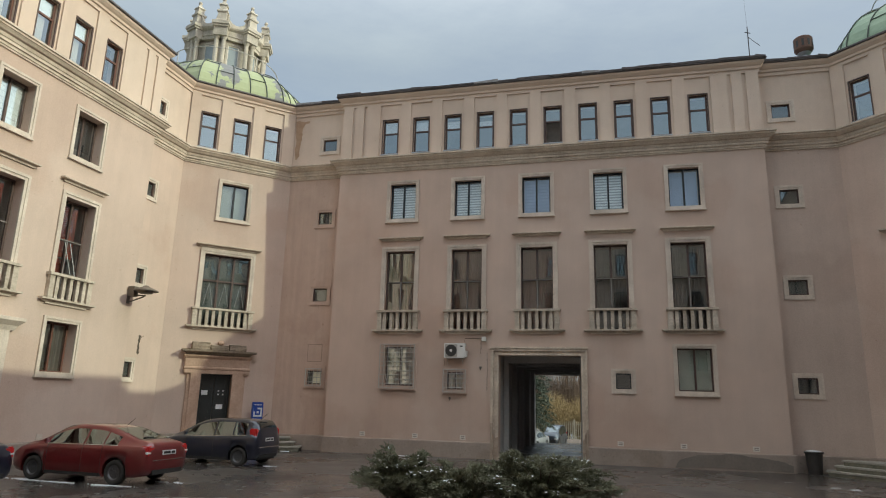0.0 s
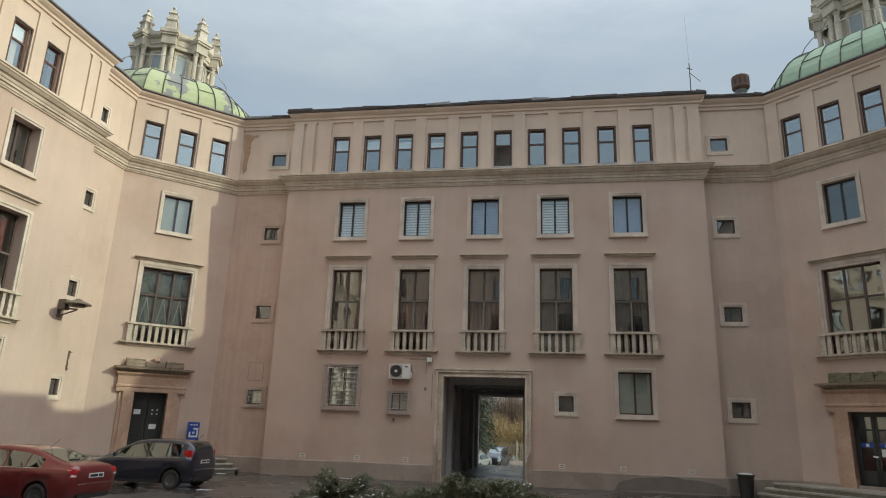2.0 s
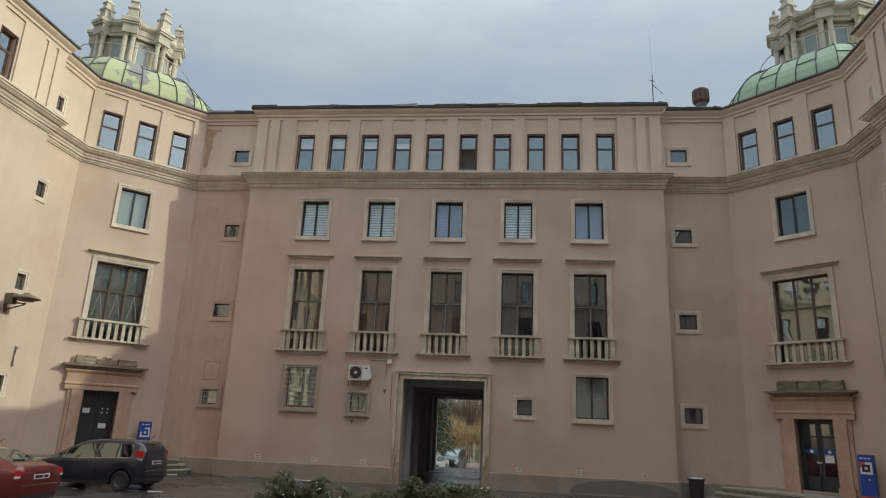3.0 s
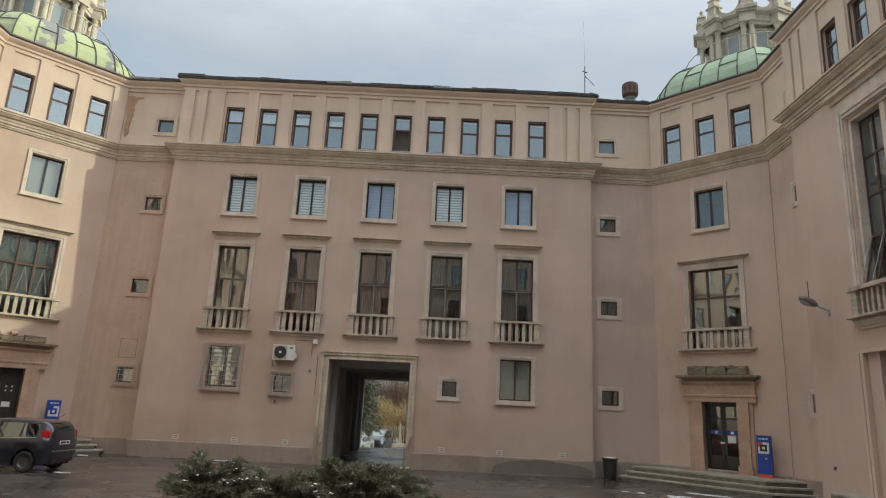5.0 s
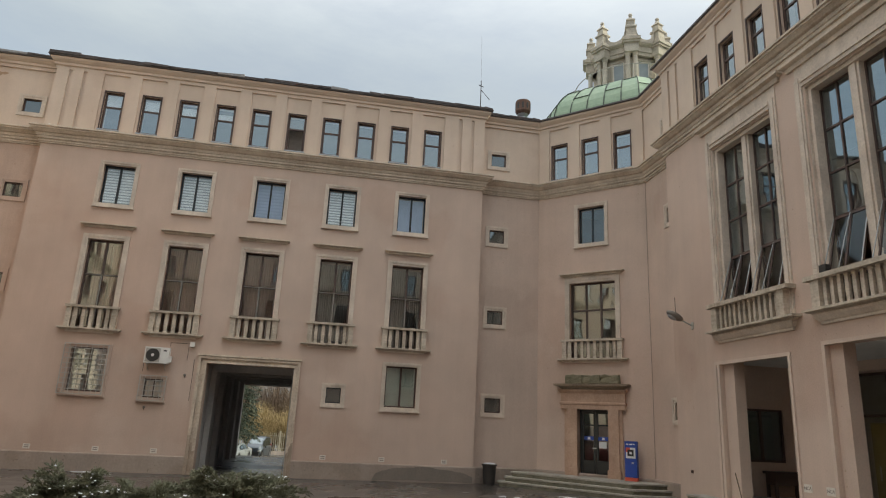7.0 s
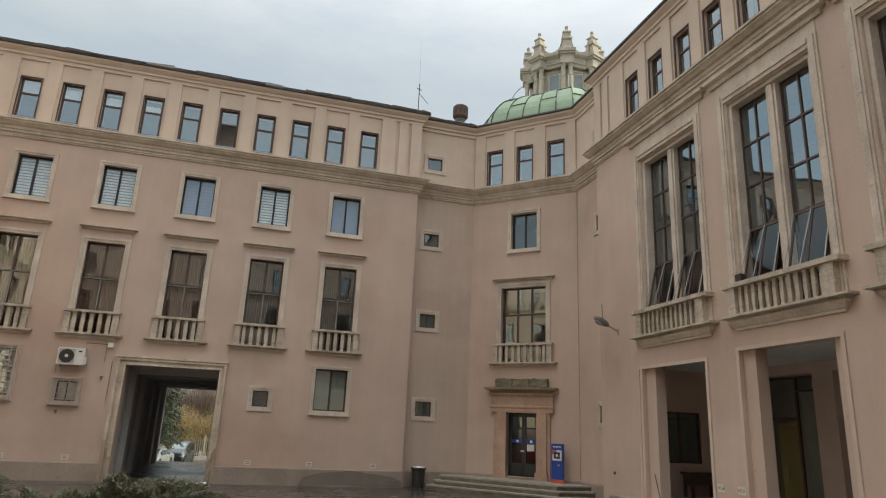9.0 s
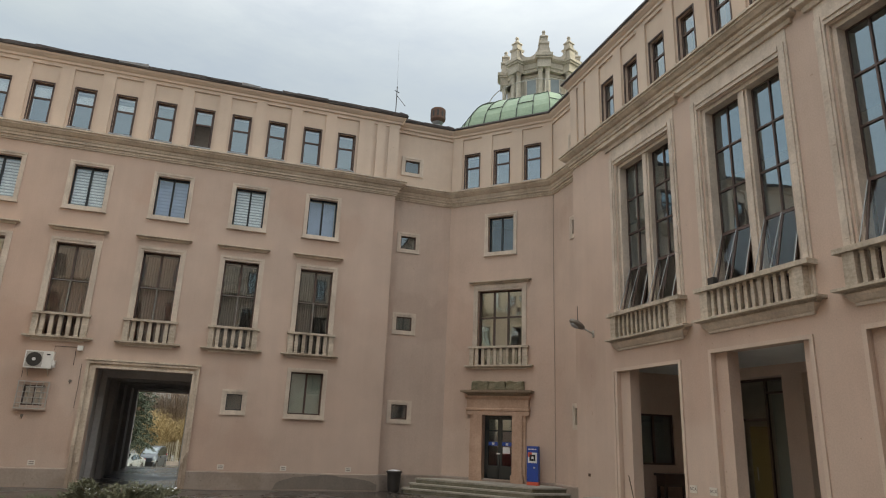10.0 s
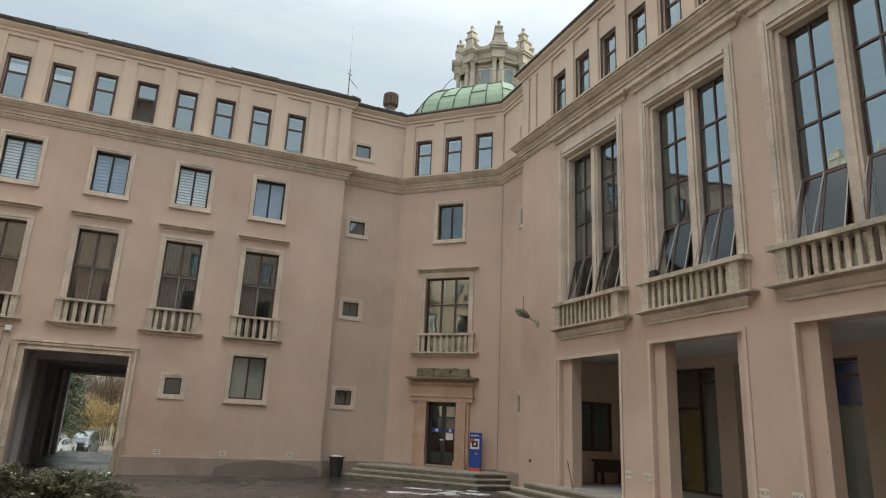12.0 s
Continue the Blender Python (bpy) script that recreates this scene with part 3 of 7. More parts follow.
def small_window(thing, m, rose=False):
    key = ("small", rose)
    if key not in CACHE:
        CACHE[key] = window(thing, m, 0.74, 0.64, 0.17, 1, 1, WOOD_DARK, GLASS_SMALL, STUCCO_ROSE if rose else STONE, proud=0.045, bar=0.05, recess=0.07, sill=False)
        # added backing sheet, makes the small pane an even dark grey
        part("blind", boxes((-0.36, 0.36, 0.112, 0.117, 0.01, 0.63)), PANE_BACKING, CACHE[key], "dim grey blind")
        return CACHE[key]
    return place(CACHE[key], thing, m)


def tall_window(thing, m, deep=False):
    """The window behind a balcony; its opening's foot is the origin."""
    key = ("tall", deep)
    if key not in CACHE:
        y = 0.36 if deep else 0.22
        CACHE[key] = window(thing, m, 1.40, 3.62, 0.19, 2, 2, WOOD_DARK, GLASS_TALL, sill=False, recess=y, bar=0.06, split=[0.06, 2.18, 3.56])
        part("glazing_bar", boxes((-0.022, 0.022, y - 0.03, y - 0.02, 0.07, 2.15), (-0.64, 0.64, y - 0.028, y - 0.018, 2.165, 2.195)), FRAME_WHITE, CACHE[key], "pale meeting bars")
        return CACHE[key]
    return place(CACHE[key], thing, m)


def tall_set(thing, mw, u, deep=False):
    """Tall window, hood and balcony of one bay at u along the wall pose mw."""
    tall_window(thing, mw @ at(u, 0, 5.33), deep)
    for key, make in (("hood", lambda mm: hood(thing, mm, 2.12, 0.2, 0.17, 0.27, 1.79, STUCCO)), ("balc", lambda mm: balcony(thing, mm, 1.92, 1.0, 5, stone=BALCONY_STONE))):
        mm = mw @ at(u, 0, 9.42 if key == "hood" else 5.2)
        if key not in CACHE:
            CACHE[key] = make(mm)
        else:
            place(CACHE[key], thing, mm)


def ground_window(thing, m, mat=None, key="g"):
    if key not in CACHE:
        CACHE[key] = window(thing, m, 1.34, 1.70, 0.15, 2, 1, mat or WOOD_DARK, GLASS, recess=0.36 if key == "gw" else 0.22)
        return CACHE[key]
    return place(CACHE[key], thing, m)


def pilasters(thing, mw, spans, z0=13.6, z1=16.28, proud=0.07):
    first = {}
    for a, b in spans:
        key = round(b - a, 3)
        mm = mw @ at(a)
        if key not in first:
            first[key] = part("pilaster", boxes((0, b - a, -proud, 0.01, z0, z1)), STUCCO_UP, thing, "", mm)
        else:
            again(first[key], thing, mm)


def hole(u, w, z0, h):
    return (round(u - w / 2, 4), round(u + w / 2, 4), round(z0, 4), round(z0 + h, 4))


# ---- main wing with the gate ----
north = building("main_wing", MID, NORTH_Y, "four-storey pink-beige stucco wing with a gateway and stone window surrounds")
mw = inside(north, M_NORTH)
LEN = 2 * HALF
COLS = [HALF + 3.105 * k for k in (-2, -1, 0, 1, 2)]
ATTIC = [HALF + 1.5525 * (k - 4.5) for k in range(10)]
GATE = (-4.52 - (MID - HALF), -1.09 - (MID - HALF))
low_holes = [hole(u, 1.27, 10.48, 1.72) for u in COLS] + [hole(u, 1.40, 5.33, 3.62) for u in COLS]
low_holes += [hole(COLS[0] + 0.13, 1.34, 2.89, 1.70), hole(COLS[4], 1.34, 2.89, 1.70), hole(0.57 + 12.32, 0.62, 2.93, 0.64), hole(-6.42 + 12.32, 0.74, 2.78, 0.74), (round(GATE[0], 4), round(GATE[1], 4), 0.0, 4.25)]
part("wall", wall(LEN, 0, 13.2, THICK, low_holes), STUCCO, north, "pink-beige stucco wall", mw)
part("attic_wall", wall(LEN, 13.2, TOP, THICK, [hole(u, 0.76, 13.76, 1.74) for u in ATTIC]), STUCCO_UP, north, "paler cream-beige attic storey", mw)
part("cornice", sweep([(0, 0.5), (0, 0), (LEN, 0), (LEN, 0.5)], CORNICE), CORNICE_STONE, north, "moulded stone cornice", mw)
part("eave", sweep([(0, 0.5), (0, 0), (LEN, 0), (LEN, 0.5)], EAVE), STUCCO_UP, north, "", mw)
part("gutter", sweep([(0, 0.5), (0, 0), (LEN, 0), (LEN, 0.5)], GUTTER), ROOF, north, "dark sheet-metal roof edge", mw)
for a, b in ((0.0, GATE[0] - 0.335), (GATE[1] + 0.242, LEN)):
    base = part("plinth", sweep([(a, 0.3), (a, 0), (b, 0), (b, 0.3)], [(o - 0.006, z) for o, z in PLINTH_PROFILE]), PLINTH, north, "", mw)
    n = max(1, round((b - a) / 1.35))
    w = (b - a) / n
    for k in range(n):
        if k == 0:
            slab = part("slab", sweep([(0.0015, 0), (w - 0.0015, 0)], [(-0.01, 0.0), (0.07, 0.0), (0.07, 0.62), (0.055, 0.655), (-0.01, 0.655)]), PLINTH, base, "", at(a))
        else:
            again(slab, base, at(a + w * k, 0, 0))
for i, u in enumerate(COLS):
    upper_window(north, mw @ at(u, 0, 10.48))
    tall_set(north, mw, u)
for k, u in enumerate(ATTIC):
    aw = attic_window(north, mw @ at(u, 0, 13.76))
    if k == 5:
        # this window stands open below
        aw["label"] = "attic window with its lower sash open"
        gone = [c for c in aw.children if c.name.startswith("pane")]
        gone = min(gone, key=lambda c: c.matrix_basis.translation.z)
        bpy.data.objects.remove(gone)
edges = [(ATTIC[k] + 0.53, ATTIC[k + 1] - 0.53) for k in range(9)]
e0 = ATTIC[0] - 0.53
edges += [(0.0, 0.5), (0.66, 1.08), (1.24, e0), (LEN - 0.5, LEN), (LEN - 1.08, LEN - 0.66), (LEN - e0, LEN - 1.24)]
pilasters(north, mw, edges)
window(north, mw @ at(COLS[0] + 0.13, 0, 2.89), 1.34, 1.70, 0.15, 2, 1, WOOD_DARK, GLASS_FOIL, stone=STUCCO_GREY, recess=0.22)
ground_window(north, mw @ at(COLS[4], 0, 2.89))
part("roller_blind", boxes((-0.30, 0.30, 0.265, 0.27, 0.06, 1.66)), ROLLER, north, "grey-green roller blind", mw @ at(COLS[4] - 0.3, 0, 2.89))
part("roller_blind", boxes((-0.30, 0.30, 0.265, 0.27, 0.06, 1.66)), ROLLER, north, "grey-green roller blind", mw @ at(COLS[4] + 0.3, 0, 2.89))
sq = window(north, mw @ at(0.57 + 12.32, 0, 2.93), 0.62, 0.64, 0.17, 1, 1, FRAME_DARK, GLASS_SMALL, proud=0.045, bar=0.04, recess=0.16, sill=False)
# the same kind of added backing behind this square pane
part("blind", boxes((-0.30, 0.30, 0.202, 0.207, 0.01, 0.63)), PANE_BACKING, sq, "dim grey blind")
window(north, mw @ at(-6.42 + 12.32, 0, 2.78), 0.74, 0.74, 0.13, 2, 1, WOOD_DARK, GLASS_FOIL, stone=STUCCO_GREY, bar=0.04, recess=0.16)

# blinds and curtains behind the panes, and fills added for dark glass
louvre_blind(north, mw @ at(COLS[0], 0, 10.5), 1.1, 1.6, 0.262, BLIND)
louvre_blind(north, mw @ at(COLS[1], 0, 10.5), 1.1, 1.6, 0.262, BLIND)
# banded blind whose blue stands for reflected sky
louvre_blind(north, mw @ at(COLS[2], 0, 10.5), 1.1, 1.6, 0.262, BLIND_SKY, 11, 0.3)
louvre_blind(north, mw @ at(COLS[3], 0, 10.5), 1.1, 1.6, 0.262, BLIND)
# nearly solid blue sheet added in place of a sky reflection
louvre_blind(north, mw @ at(COLS[4], 0, 10.5), 1.1, 1.6, 0.36, BLIND_SKY, 7, 0.02)
for u, mat in ((COLS[1], CURTAIN), (COLS[2], CURTAIN), (COLS[0] + 0.25, CURTAIN)):
    curtain(north, mw @ at(u - 0.34, 0, 5.4), 0.64, 3.4, 0.31, mat)
    curtain(north, mw @ at(u + 0.34, 0, 5.4), 0.64, 3.4, 0.31, mat)
# added folded sheets, even out the black in two tall windows
for u in (COLS[3], COLS[4]):
    curtain(north, mw @ at(u - 0.34, 0, 5.4), 0.64, 3.4, 0.33, FILL_DIM)
    curtain(north, mw @ at(u + 0.34, 0, 5.4), 0.64, 3.4, 0.33, FILL_DIM)
# added panel, lifts the black inside the open attic window
part("room_screen", boxes((-0.4, 0.4, 0.60, 0.62, 0.0, 1.75)), INNER, north, "panel added to lift the dark behind the open sash", mw @ at(ATTIC[5], 0, 13.76))
for k in (0, 1, 2, 3):
    part("roller_blind", boxes((-0.32, 0.32, 0.22, 0.226, 1.1, 1.68 - 0.1 * k)), BLIND, north, "half-drawn white roller blind", mw @ at(ATTIC[k], 0, 13.76))

# gate surround and passage
gate = part("gate_surround", boxes((GATE[0] - 0.37, GATE[1] + 0.28, -0.15, 0.04, 4.525, 4.60)), GATE_STONE, north, "worn stone gateway surround", mw)


def gate_bar(name, rows):
    """A moulded bar: nested layers, each further forward than the last."""
    bm = bmesh.new()
    for r in rows:
        box(bm, *r)
    part(name, bm, GATE_STONE, gate)


LAYERS = ((0.0, 0.11, -0.085), (0.11, 0.22, -0.045), (0.22, 0.33, -0.12))
NARROW = 0.72
gate_bar("jamb", [(GATE[0] - b, GATE[0] - a + 0.002, y, 0.05, 0, 4.25 + b * 0.8) for a, b, y in LAYERS])
gate_bar("jamb", [(GATE[1] + a * NARROW - 0.002, GATE[1] + b * NARROW, y, 0.05, 0, 4.25 + b * 0.8) for a, b, y in LAYERS])
gate_bar("lintel", [(GATE[0] - a + 0.003, GATE[1] + a * NARROW - 0.003, y + 0.002, 0.05, 4.248 + a * 0.8, 4.249 + b * 0.8) for a, b, y in LAYERS])
for side, edge, f in ((-1, GATE[0], 1.0), (1, GATE[1], NARROW)):
    rows = []
    for (p, q, y), top in zip(LAYERS, (0.95, 1.15, 1.38)):
        x0, x1 = sorted((edge + side * p * f, edge + side * (q * f + (0.003 if q > 0.3 else 0.0))))
        rows.append((x0, x1, y - 0.004, 0.0, 0.0, top))
    bm = boxes(*rows)
    bmesh.ops.subdivide_edges(bm, edges=[e for e in bm.edges if abs(e.verts[0].co.z - e.verts[1].co.z) > 0.5], cuts=5)
    crumble = random.Random(4 + side)
    for v in bm.verts:
        if v.co.y < -0.01:
            v.co += Vector((crumble.uniform(-0.004, 0.004), crumble.uniform(-0.006, 0.002), crumble.uniform(-0.09, 0.09) if v.co.z > 0.05 else 0.0))
    part("worn_foot", bm, WORN, gate, "crumbled brown foot of the gate jamb")
passage = part("passage", boxes((GATE[0] - 0.4, GATE[1] + 0.4, THICK, 13, 4.3, 4.5)), TUNNEL, north, "dark plastered gate passage with pilasters", mw)
part("passage_wall", boxes((GATE[0] - 0.4, GATE[0] - 0.03, THICK, 13, 0, 4.3)), TUNNEL, passage)
part("passage_wall", boxes((GATE[1] + 0.03, GATE[1] + 0.4, THICK, 13, 0, 4.3)), TUNNEL, passage)
for y in (1.6, 4.2, 6.8, 9.4, 12.0):
    part("pilaster", boxes((GATE[0] - 0.1, GATE[0] + 0.19, y, y + 0.6, 0, 4.02)), TUNNEL, passage)
    part("pilaster", boxes((GATE[1] - 0.12, GATE[1] + 0.1, y, y + 0.6, 0, 4.02)), TUNNEL, passage)
    part("ceiling_beam", boxes((GATE[0] - 0.02, GATE[1] + 0.02, y, y + 0.6, 4.02, 4.3)), TUNNEL, passage)


# ---- corner towers ----
def corner_tower(side):
    """side 1: east, -1: west, mirrored in plan."""
    east = side > 0
    cx, cy = MID + side * 18.08, 30.3
    t = building("corner_tower", cx, cy, "stucco corner tower with a green dome and a stone lantern")
    ms = inside(t, M_STRIP_E if east else M_STRIP_W)
    md = inside(t, M_DIAG_E if east else M_DIAG_W)
    mr = inside(t, M_SIDE_E if east else M_SIDE_W)
    uc = DIAG / 2 + (0.04 if east else -0.08)
    flip = (lambda u, length: u) if east else (lambda u, length: length - u)
    # narrow strip beside the main wing
    su = flip(0.86, STRIP)
    small_z = (2.88, 6.72, 10.50)
    # west strip tinted by bounced light, east strip greyed by shade, in colour
    part("wall", wall(STRIP, 0, 13.2, THICK, [hole(su, 0.74, z, 0.64) for z in small_z]), STUCCO_GREY if east else STUCCO_ROSE, t, "stucco wall with a grey shade tone in its colour" if east else "stained stucco wall, rose-brown partly from bounced light in the colour", ms)
    part("attic_wall", wall(STRIP, 13.2, TOP, THICK, [hole(su, 0.74, 14.30, 0.64)]), STUCCO_UP, t, "", ms)
    for z in (*small_z, 14.30):
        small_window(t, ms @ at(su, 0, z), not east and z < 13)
    # strip beside the side wing
    ru = flip(SIDE - 0.72, SIDE)
    side_z = small_z[::2] if east else small_z
    part("wall", wall(SIDE, 0, 13.2, THICK, [hole(ru, 0.74, z, 0.64) for z in side_z]), STUCCO, t, "", mr)
    part("attic_wall", wall(SIDE, 13.2, TOP, THICK, [hole(ru, 0.74, 14.30, 0.64)]), STUCCO_UP, t, "", mr)
    for z in (*side_z, 14.30):
        small_window(t, mr @ at(ru, 0, z))
    # canted front
    au = [uc + 1.53 * k for k in (-1, 0, 1)]
    part("wall", wall(DIAG, 0, 13.2, THICK, [hole(uc, 1.27, 10.42, 1.70), hole(uc, 2.12, 5.33, 3.32), hole(uc, 1.36, 0.55, 2.65)]), STUCCO, t, "", md)
    part("attic_wall", wall(DIAG, 13.2, TOP, THICK, [hole(u, 0.76, 13.72, 1.74) for u in au]), STUCCO_UP, t, "", md)
    for u in au:
        attic_window(t, md @ at(u, 0, 13.72))
    pilasters(t, md, [(au[0] + 0.5, au[1] - 0.5), (au[1] + 0.5, au[2] - 0.5), (0.03, au[0] - 0.5), (au[2] + 0.5, DIAG - 0.03)])
    upper_window(t, md @ at(uc, 0, 10.42))
    if not east:
        part("roller_blind", boxes((-0.6, 0.6, 0.28, 0.285, 0.05, 1.66)), ROLLER_MID, t, "grey-green roller blind", md @ at(uc, 0, 10.42))
        for x in (-0.7, 0.0, 0.7):
            part("strut", joined(tube([(x, 0.19, 2.0), (x - 0.2, 0.1, 0.95)], 0.014, 5), tube([(x, 0.19, 2.0), (x + 0.2, 0.1, 0.95)], 0.014, 5)), STRUT, t, "pale folding strut", md @ at(uc, 0, 5.33))
            # grey-green sheets added behind the panes, which are black without them
            part("roller_blind", boxes((x - 0.32, x + 0.32, 0.31, 0.315, 0.1, 3.2)), SHEET_DULL_GREEN, t, "dull green roller blind", md @ at(uc, 0, 5.33))
    if "wide" not in CACHE:
        CACHE["wide"] = window(t, md @ at(uc, 0, 5.33), 2.12, 3.32, 0.19, 3, 2, WOOD_DARK, GLASS_OLD, sill=False, recess=0.22, bar=0.06, split=[0.06, 2.10, 3.26])
        CACHE["wide_hood"] = hood(t, md @ at(uc, 0, 8.93), 2.95, 0.2, 0.15, 0.1, 2.5)
        CACHE["wide_balc"] = balcony(t, md @ at(uc, 0, 5.18), 2.72, 0.95, 8, stone=BALCONY_STONE)
    else:
        place(CACHE["wide"], t, md @ at(uc, 0, 5.33))
        place(CACHE["wide_hood"], t, md @ at(uc, 0, 8.93))
        place(CACHE["wide_balc"], t, md @ at(uc, 0, 5.18))
    # plan line of the court side
    if east:
        line = [(MID + HALF, STRIP_Y), (MID + RIM, STRIP_Y), (MID + RIM + DX, STRIP_Y - DX), (MID + RIM + DX, WING_Y)]
    else:
        line = [(MID - RIM - DX, WING_Y), (MID - RIM - DX, STRIP_Y - DX), (MID - RIM, STRIP_Y), (MID - HALF, STRIP_Y)]
    line = [(x - cx, y - cy) for x, y in line]
    part("cornice", sweep(line, CORNICE), CORNICE_STONE, t)
    part("eave", sweep(line, EAVE), STUCCO_UP, t)
    part("gutter", sweep(line, GUTTER), ROOF, t, "dark sheet-metal roof edge")
    part("plinth", sweep(line, PLINTH_PROFILE), PLINTH, t)
    # doorway
    dm = md @ at(uc, 0, 0.55)
    bm = bmesh.new()
    for s in (-1, 1):
        a, b = sorted((s * 0.68, s * 1.12))
        box(bm, a, b, -0.14, 0.3, 0, 2.66)
        a, b = sorted((s * 0.64, s * 1.18))
        box(bm, a, b, -0.19, 0.1, 0, 0.3)
        a, b = sorted((s * 1.12, s * 1.26))
        box(bm, a, b, -0.07, 0.1, 0, 2.66)
    dr = part("doorway", bm, SANDSTONE, t, "sandstone door surround under a mossy canopy", dm)
    part("lintel", sweep([(-1.28, 0.05), (-1.28, -0.02), (1.28, -0.02), (1.28, 0.05)], [(-0.3, 2.66), (0.13, 2.66), (0.13, 2.82), (0.16, 2.86), (0.16, 2.92), (0.12, 2.95), (0.12, 3.30), (0.2, 3.4), (0.2, 3.46), (-0.3, 3.46)]), SANDSTONE, dr)
    part("canopy", sweep([(-1.22, 0.05), (-1.22, -0.05), (1.22, -0.05), (1.22, 0.05)], [(-0.3, 3.46), (0.12, 3.46), (0.22, 3.56), (0.38, 3.60), (0.40, 3.68), (-0.3, 3.74)]), STONE_DARK, dr, "sooty projecting stone canopy")
    chip = random.Random(3 if east else 8)
    for k in (-1, 0, 1):
        top = 0.36 if east else (0.34, 0.25, 0.28)[k + 1]
        bm = boxes((-0.385, 0.385, -0.1, 0.15, 0, top))
        bmesh.ops.subdivide_edges(bm, edges=bm.edges[:], cuts=3, use_grid_fill=True)
        for v in bm.verts:
            v.co += Vector((chip.uniform(-1, 1) * 0.012, chip.uniform(-1, 1) * 0.012, chip.uniform(-1, 0.6) * (0.03 if v.co.z > top * 0.9 else 0.0)))
        bmesh.ops.bevel(bm, geom=[e for e in bm.edges if e.calc_face_angle(0) > 1.0], offset=0.02, segments=1, affect="EDGES")
        part("block", bm, MOSSY if east else STONE_DARK, dr, "mossy weathered stone block" if east else "sooty crumbling stone block", at(k * 0.80, -0.12, 3.70))
    if not east:
        bm = bmesh.new()
        bmesh.ops.create_icosphere(bm, subdivisions=2, radius=0.16)
        for v in bm.verts:
            v.co *= chip.uniform(0.75, 1.15)
            v.co.z = max(v.co.z, -0.05)
        part("stone_lump", bm, SANDSTONE, dr, "broken lump of pale stone", at(0.02, -0.14, 3.98))
    # two-leaf door
    bm = bmesh.new()
    ring(bm, -0.68, 0.68, 0, 2.65, 0.07, 0.22, 0.32)
    door = part("door", bm, DOOR_BLACK, t, "two-leaf glazed dark entrance door", dm)
    if east:
        for x in (-0.61, 0.01):
            bm = bmesh.new()
            ring(bm, x, x + 0.60, 0.07, 2.58, 0.09, 0.25, 0.30)
            box(bm, x + 0.02, x + 0.58, 0.25, 0.30, 0.09, 0.62)
            box(bm, x + 0.02, x + 0.58, 0.255, 0.295, 2.0, 2.06)
            leaf = part("leaf", bm, DOOR_BLACK, door)
            hidden_shadow(part("pane", boxes((x + 0.08, x + 0.52, 0.275, 0.283, 0.6, 2.5)), GLASS_OLD, leaf))
            part("sticker", boxes((x + 0.09, x + 0.51, 0.262, 0.268, 1.42, 1.58)), SIGN_BLUE, leaf, "blue sticker band")
            part("emblem", boxes((x + 0.25, x + 0.36, 0.257, 0.261, 1.45, 1.55)), PAPER, leaf)
        part("notice", boxes((0.13, 0.45, 0.25, 0.256, 1.12, 1.38)), PAPER, door, "white paper notice")
        part("push_plate", boxes((-0.16, 0.02, 0.235, 0.245, 1.08, 1.13)), WHITE, door)
    else:
        for x in (-0.61, 0.01):
            bm = boxes((x, x + 0.60, 0.25, 0.30, 0.07, 2.58))
            for z0, z1 in ((0.2, 0.75), (0.9, 1.6), (1.75, 2.45)):
                ring(bm, x + 0.1, x + 0.5, z0, z1, 0.05, 0.235, 0.26)
            part("leaf", bm, DOOR_BLACK, door)
        part("notice", boxes((-0.53, -0.26, 0.225, 0.231, 1.74, 1.94)), PAPER, door, "white paper notice")
        part("notice", boxes((0.15, 0.44, 0.225, 0.231, 1.14, 1.34)), PAPER, door, "white paper notice")
        for x, z in ((0.18, 1.90), (0.38, 1.90), (0.18, 1.74), (0.38, 1.74)):
            part("number_plate_bar", boxes((x, x + 0.06, 0.225, 0.23, z, z + 0.06)), PAPER, door)
        part("handle_plate", boxes((-0.36, -0.16, 0.22, 0.235, 0.28, 0.33)), WHITE, door)
    # dome
    dome = [(2.15 + 2.95 * math.cos(radians(a)), 16.9 + 2.55 * math.sin(radians(a))) for a in range(0, 91, 9)]
    bm = bmesh.new()
    k8 = 1 / math.cos(radians(22.5))
    rings = []
    for r, z in dome:
        rings.append([bm.verts.new((r * k8 * math.cos(radians(22.5 + 45 * k)), r * k8 * math.sin(radians(22.5 + 45 * k)), z)) for k in range(8)])
    for a, b in zip(rings, rings[1:]):
        for k in range(8):
            bm.faces.new((a[k], a[(k + 1) % 8], b[(k + 1) % 8], b[k]))
    bm.faces.new(rings[-1])
    dm = part("dome", bm, COPPER if east else COPPER_WORN, t, "green patinated copper dome" if east else "pale green dome with peeling grey patches")
    for k in range(8):
        mid_a = 45 * k + 45
        if math.cos(radians(mid_a - (225 if east else 315))) < -0.1:
            continue
        for f in (-0.5, -0.3, -0.1, 0.1, 0.3):
            pts = []
            for r, z in dome:
                half_side = r * math.tan(radians(22.5))
                c, s = math.cos(radians(mid_a)), math.sin(radians(mid_a))
                q = 2 * f * half_side
                rr = r + 0.02
                pts.append((rr * c - q * s, rr * s + q * c, z + 0.015))
            part("seam", tube(pts, 0.028, 5), SEAM, dm)
        for j, (f0, f1) in enumerate(((-0.5, -0.3), (-0.3, -0.1), (-0.1, 0.1), (0.1, 0.3), (0.3, 0.5))):
            r, z = dome[3 if (j + k) % 2 else 5]
            c, s = math.cos(radians(mid_a)), math.sin(radians(mid_a))
            hs = 2 * r * math.tan(radians(22.5))
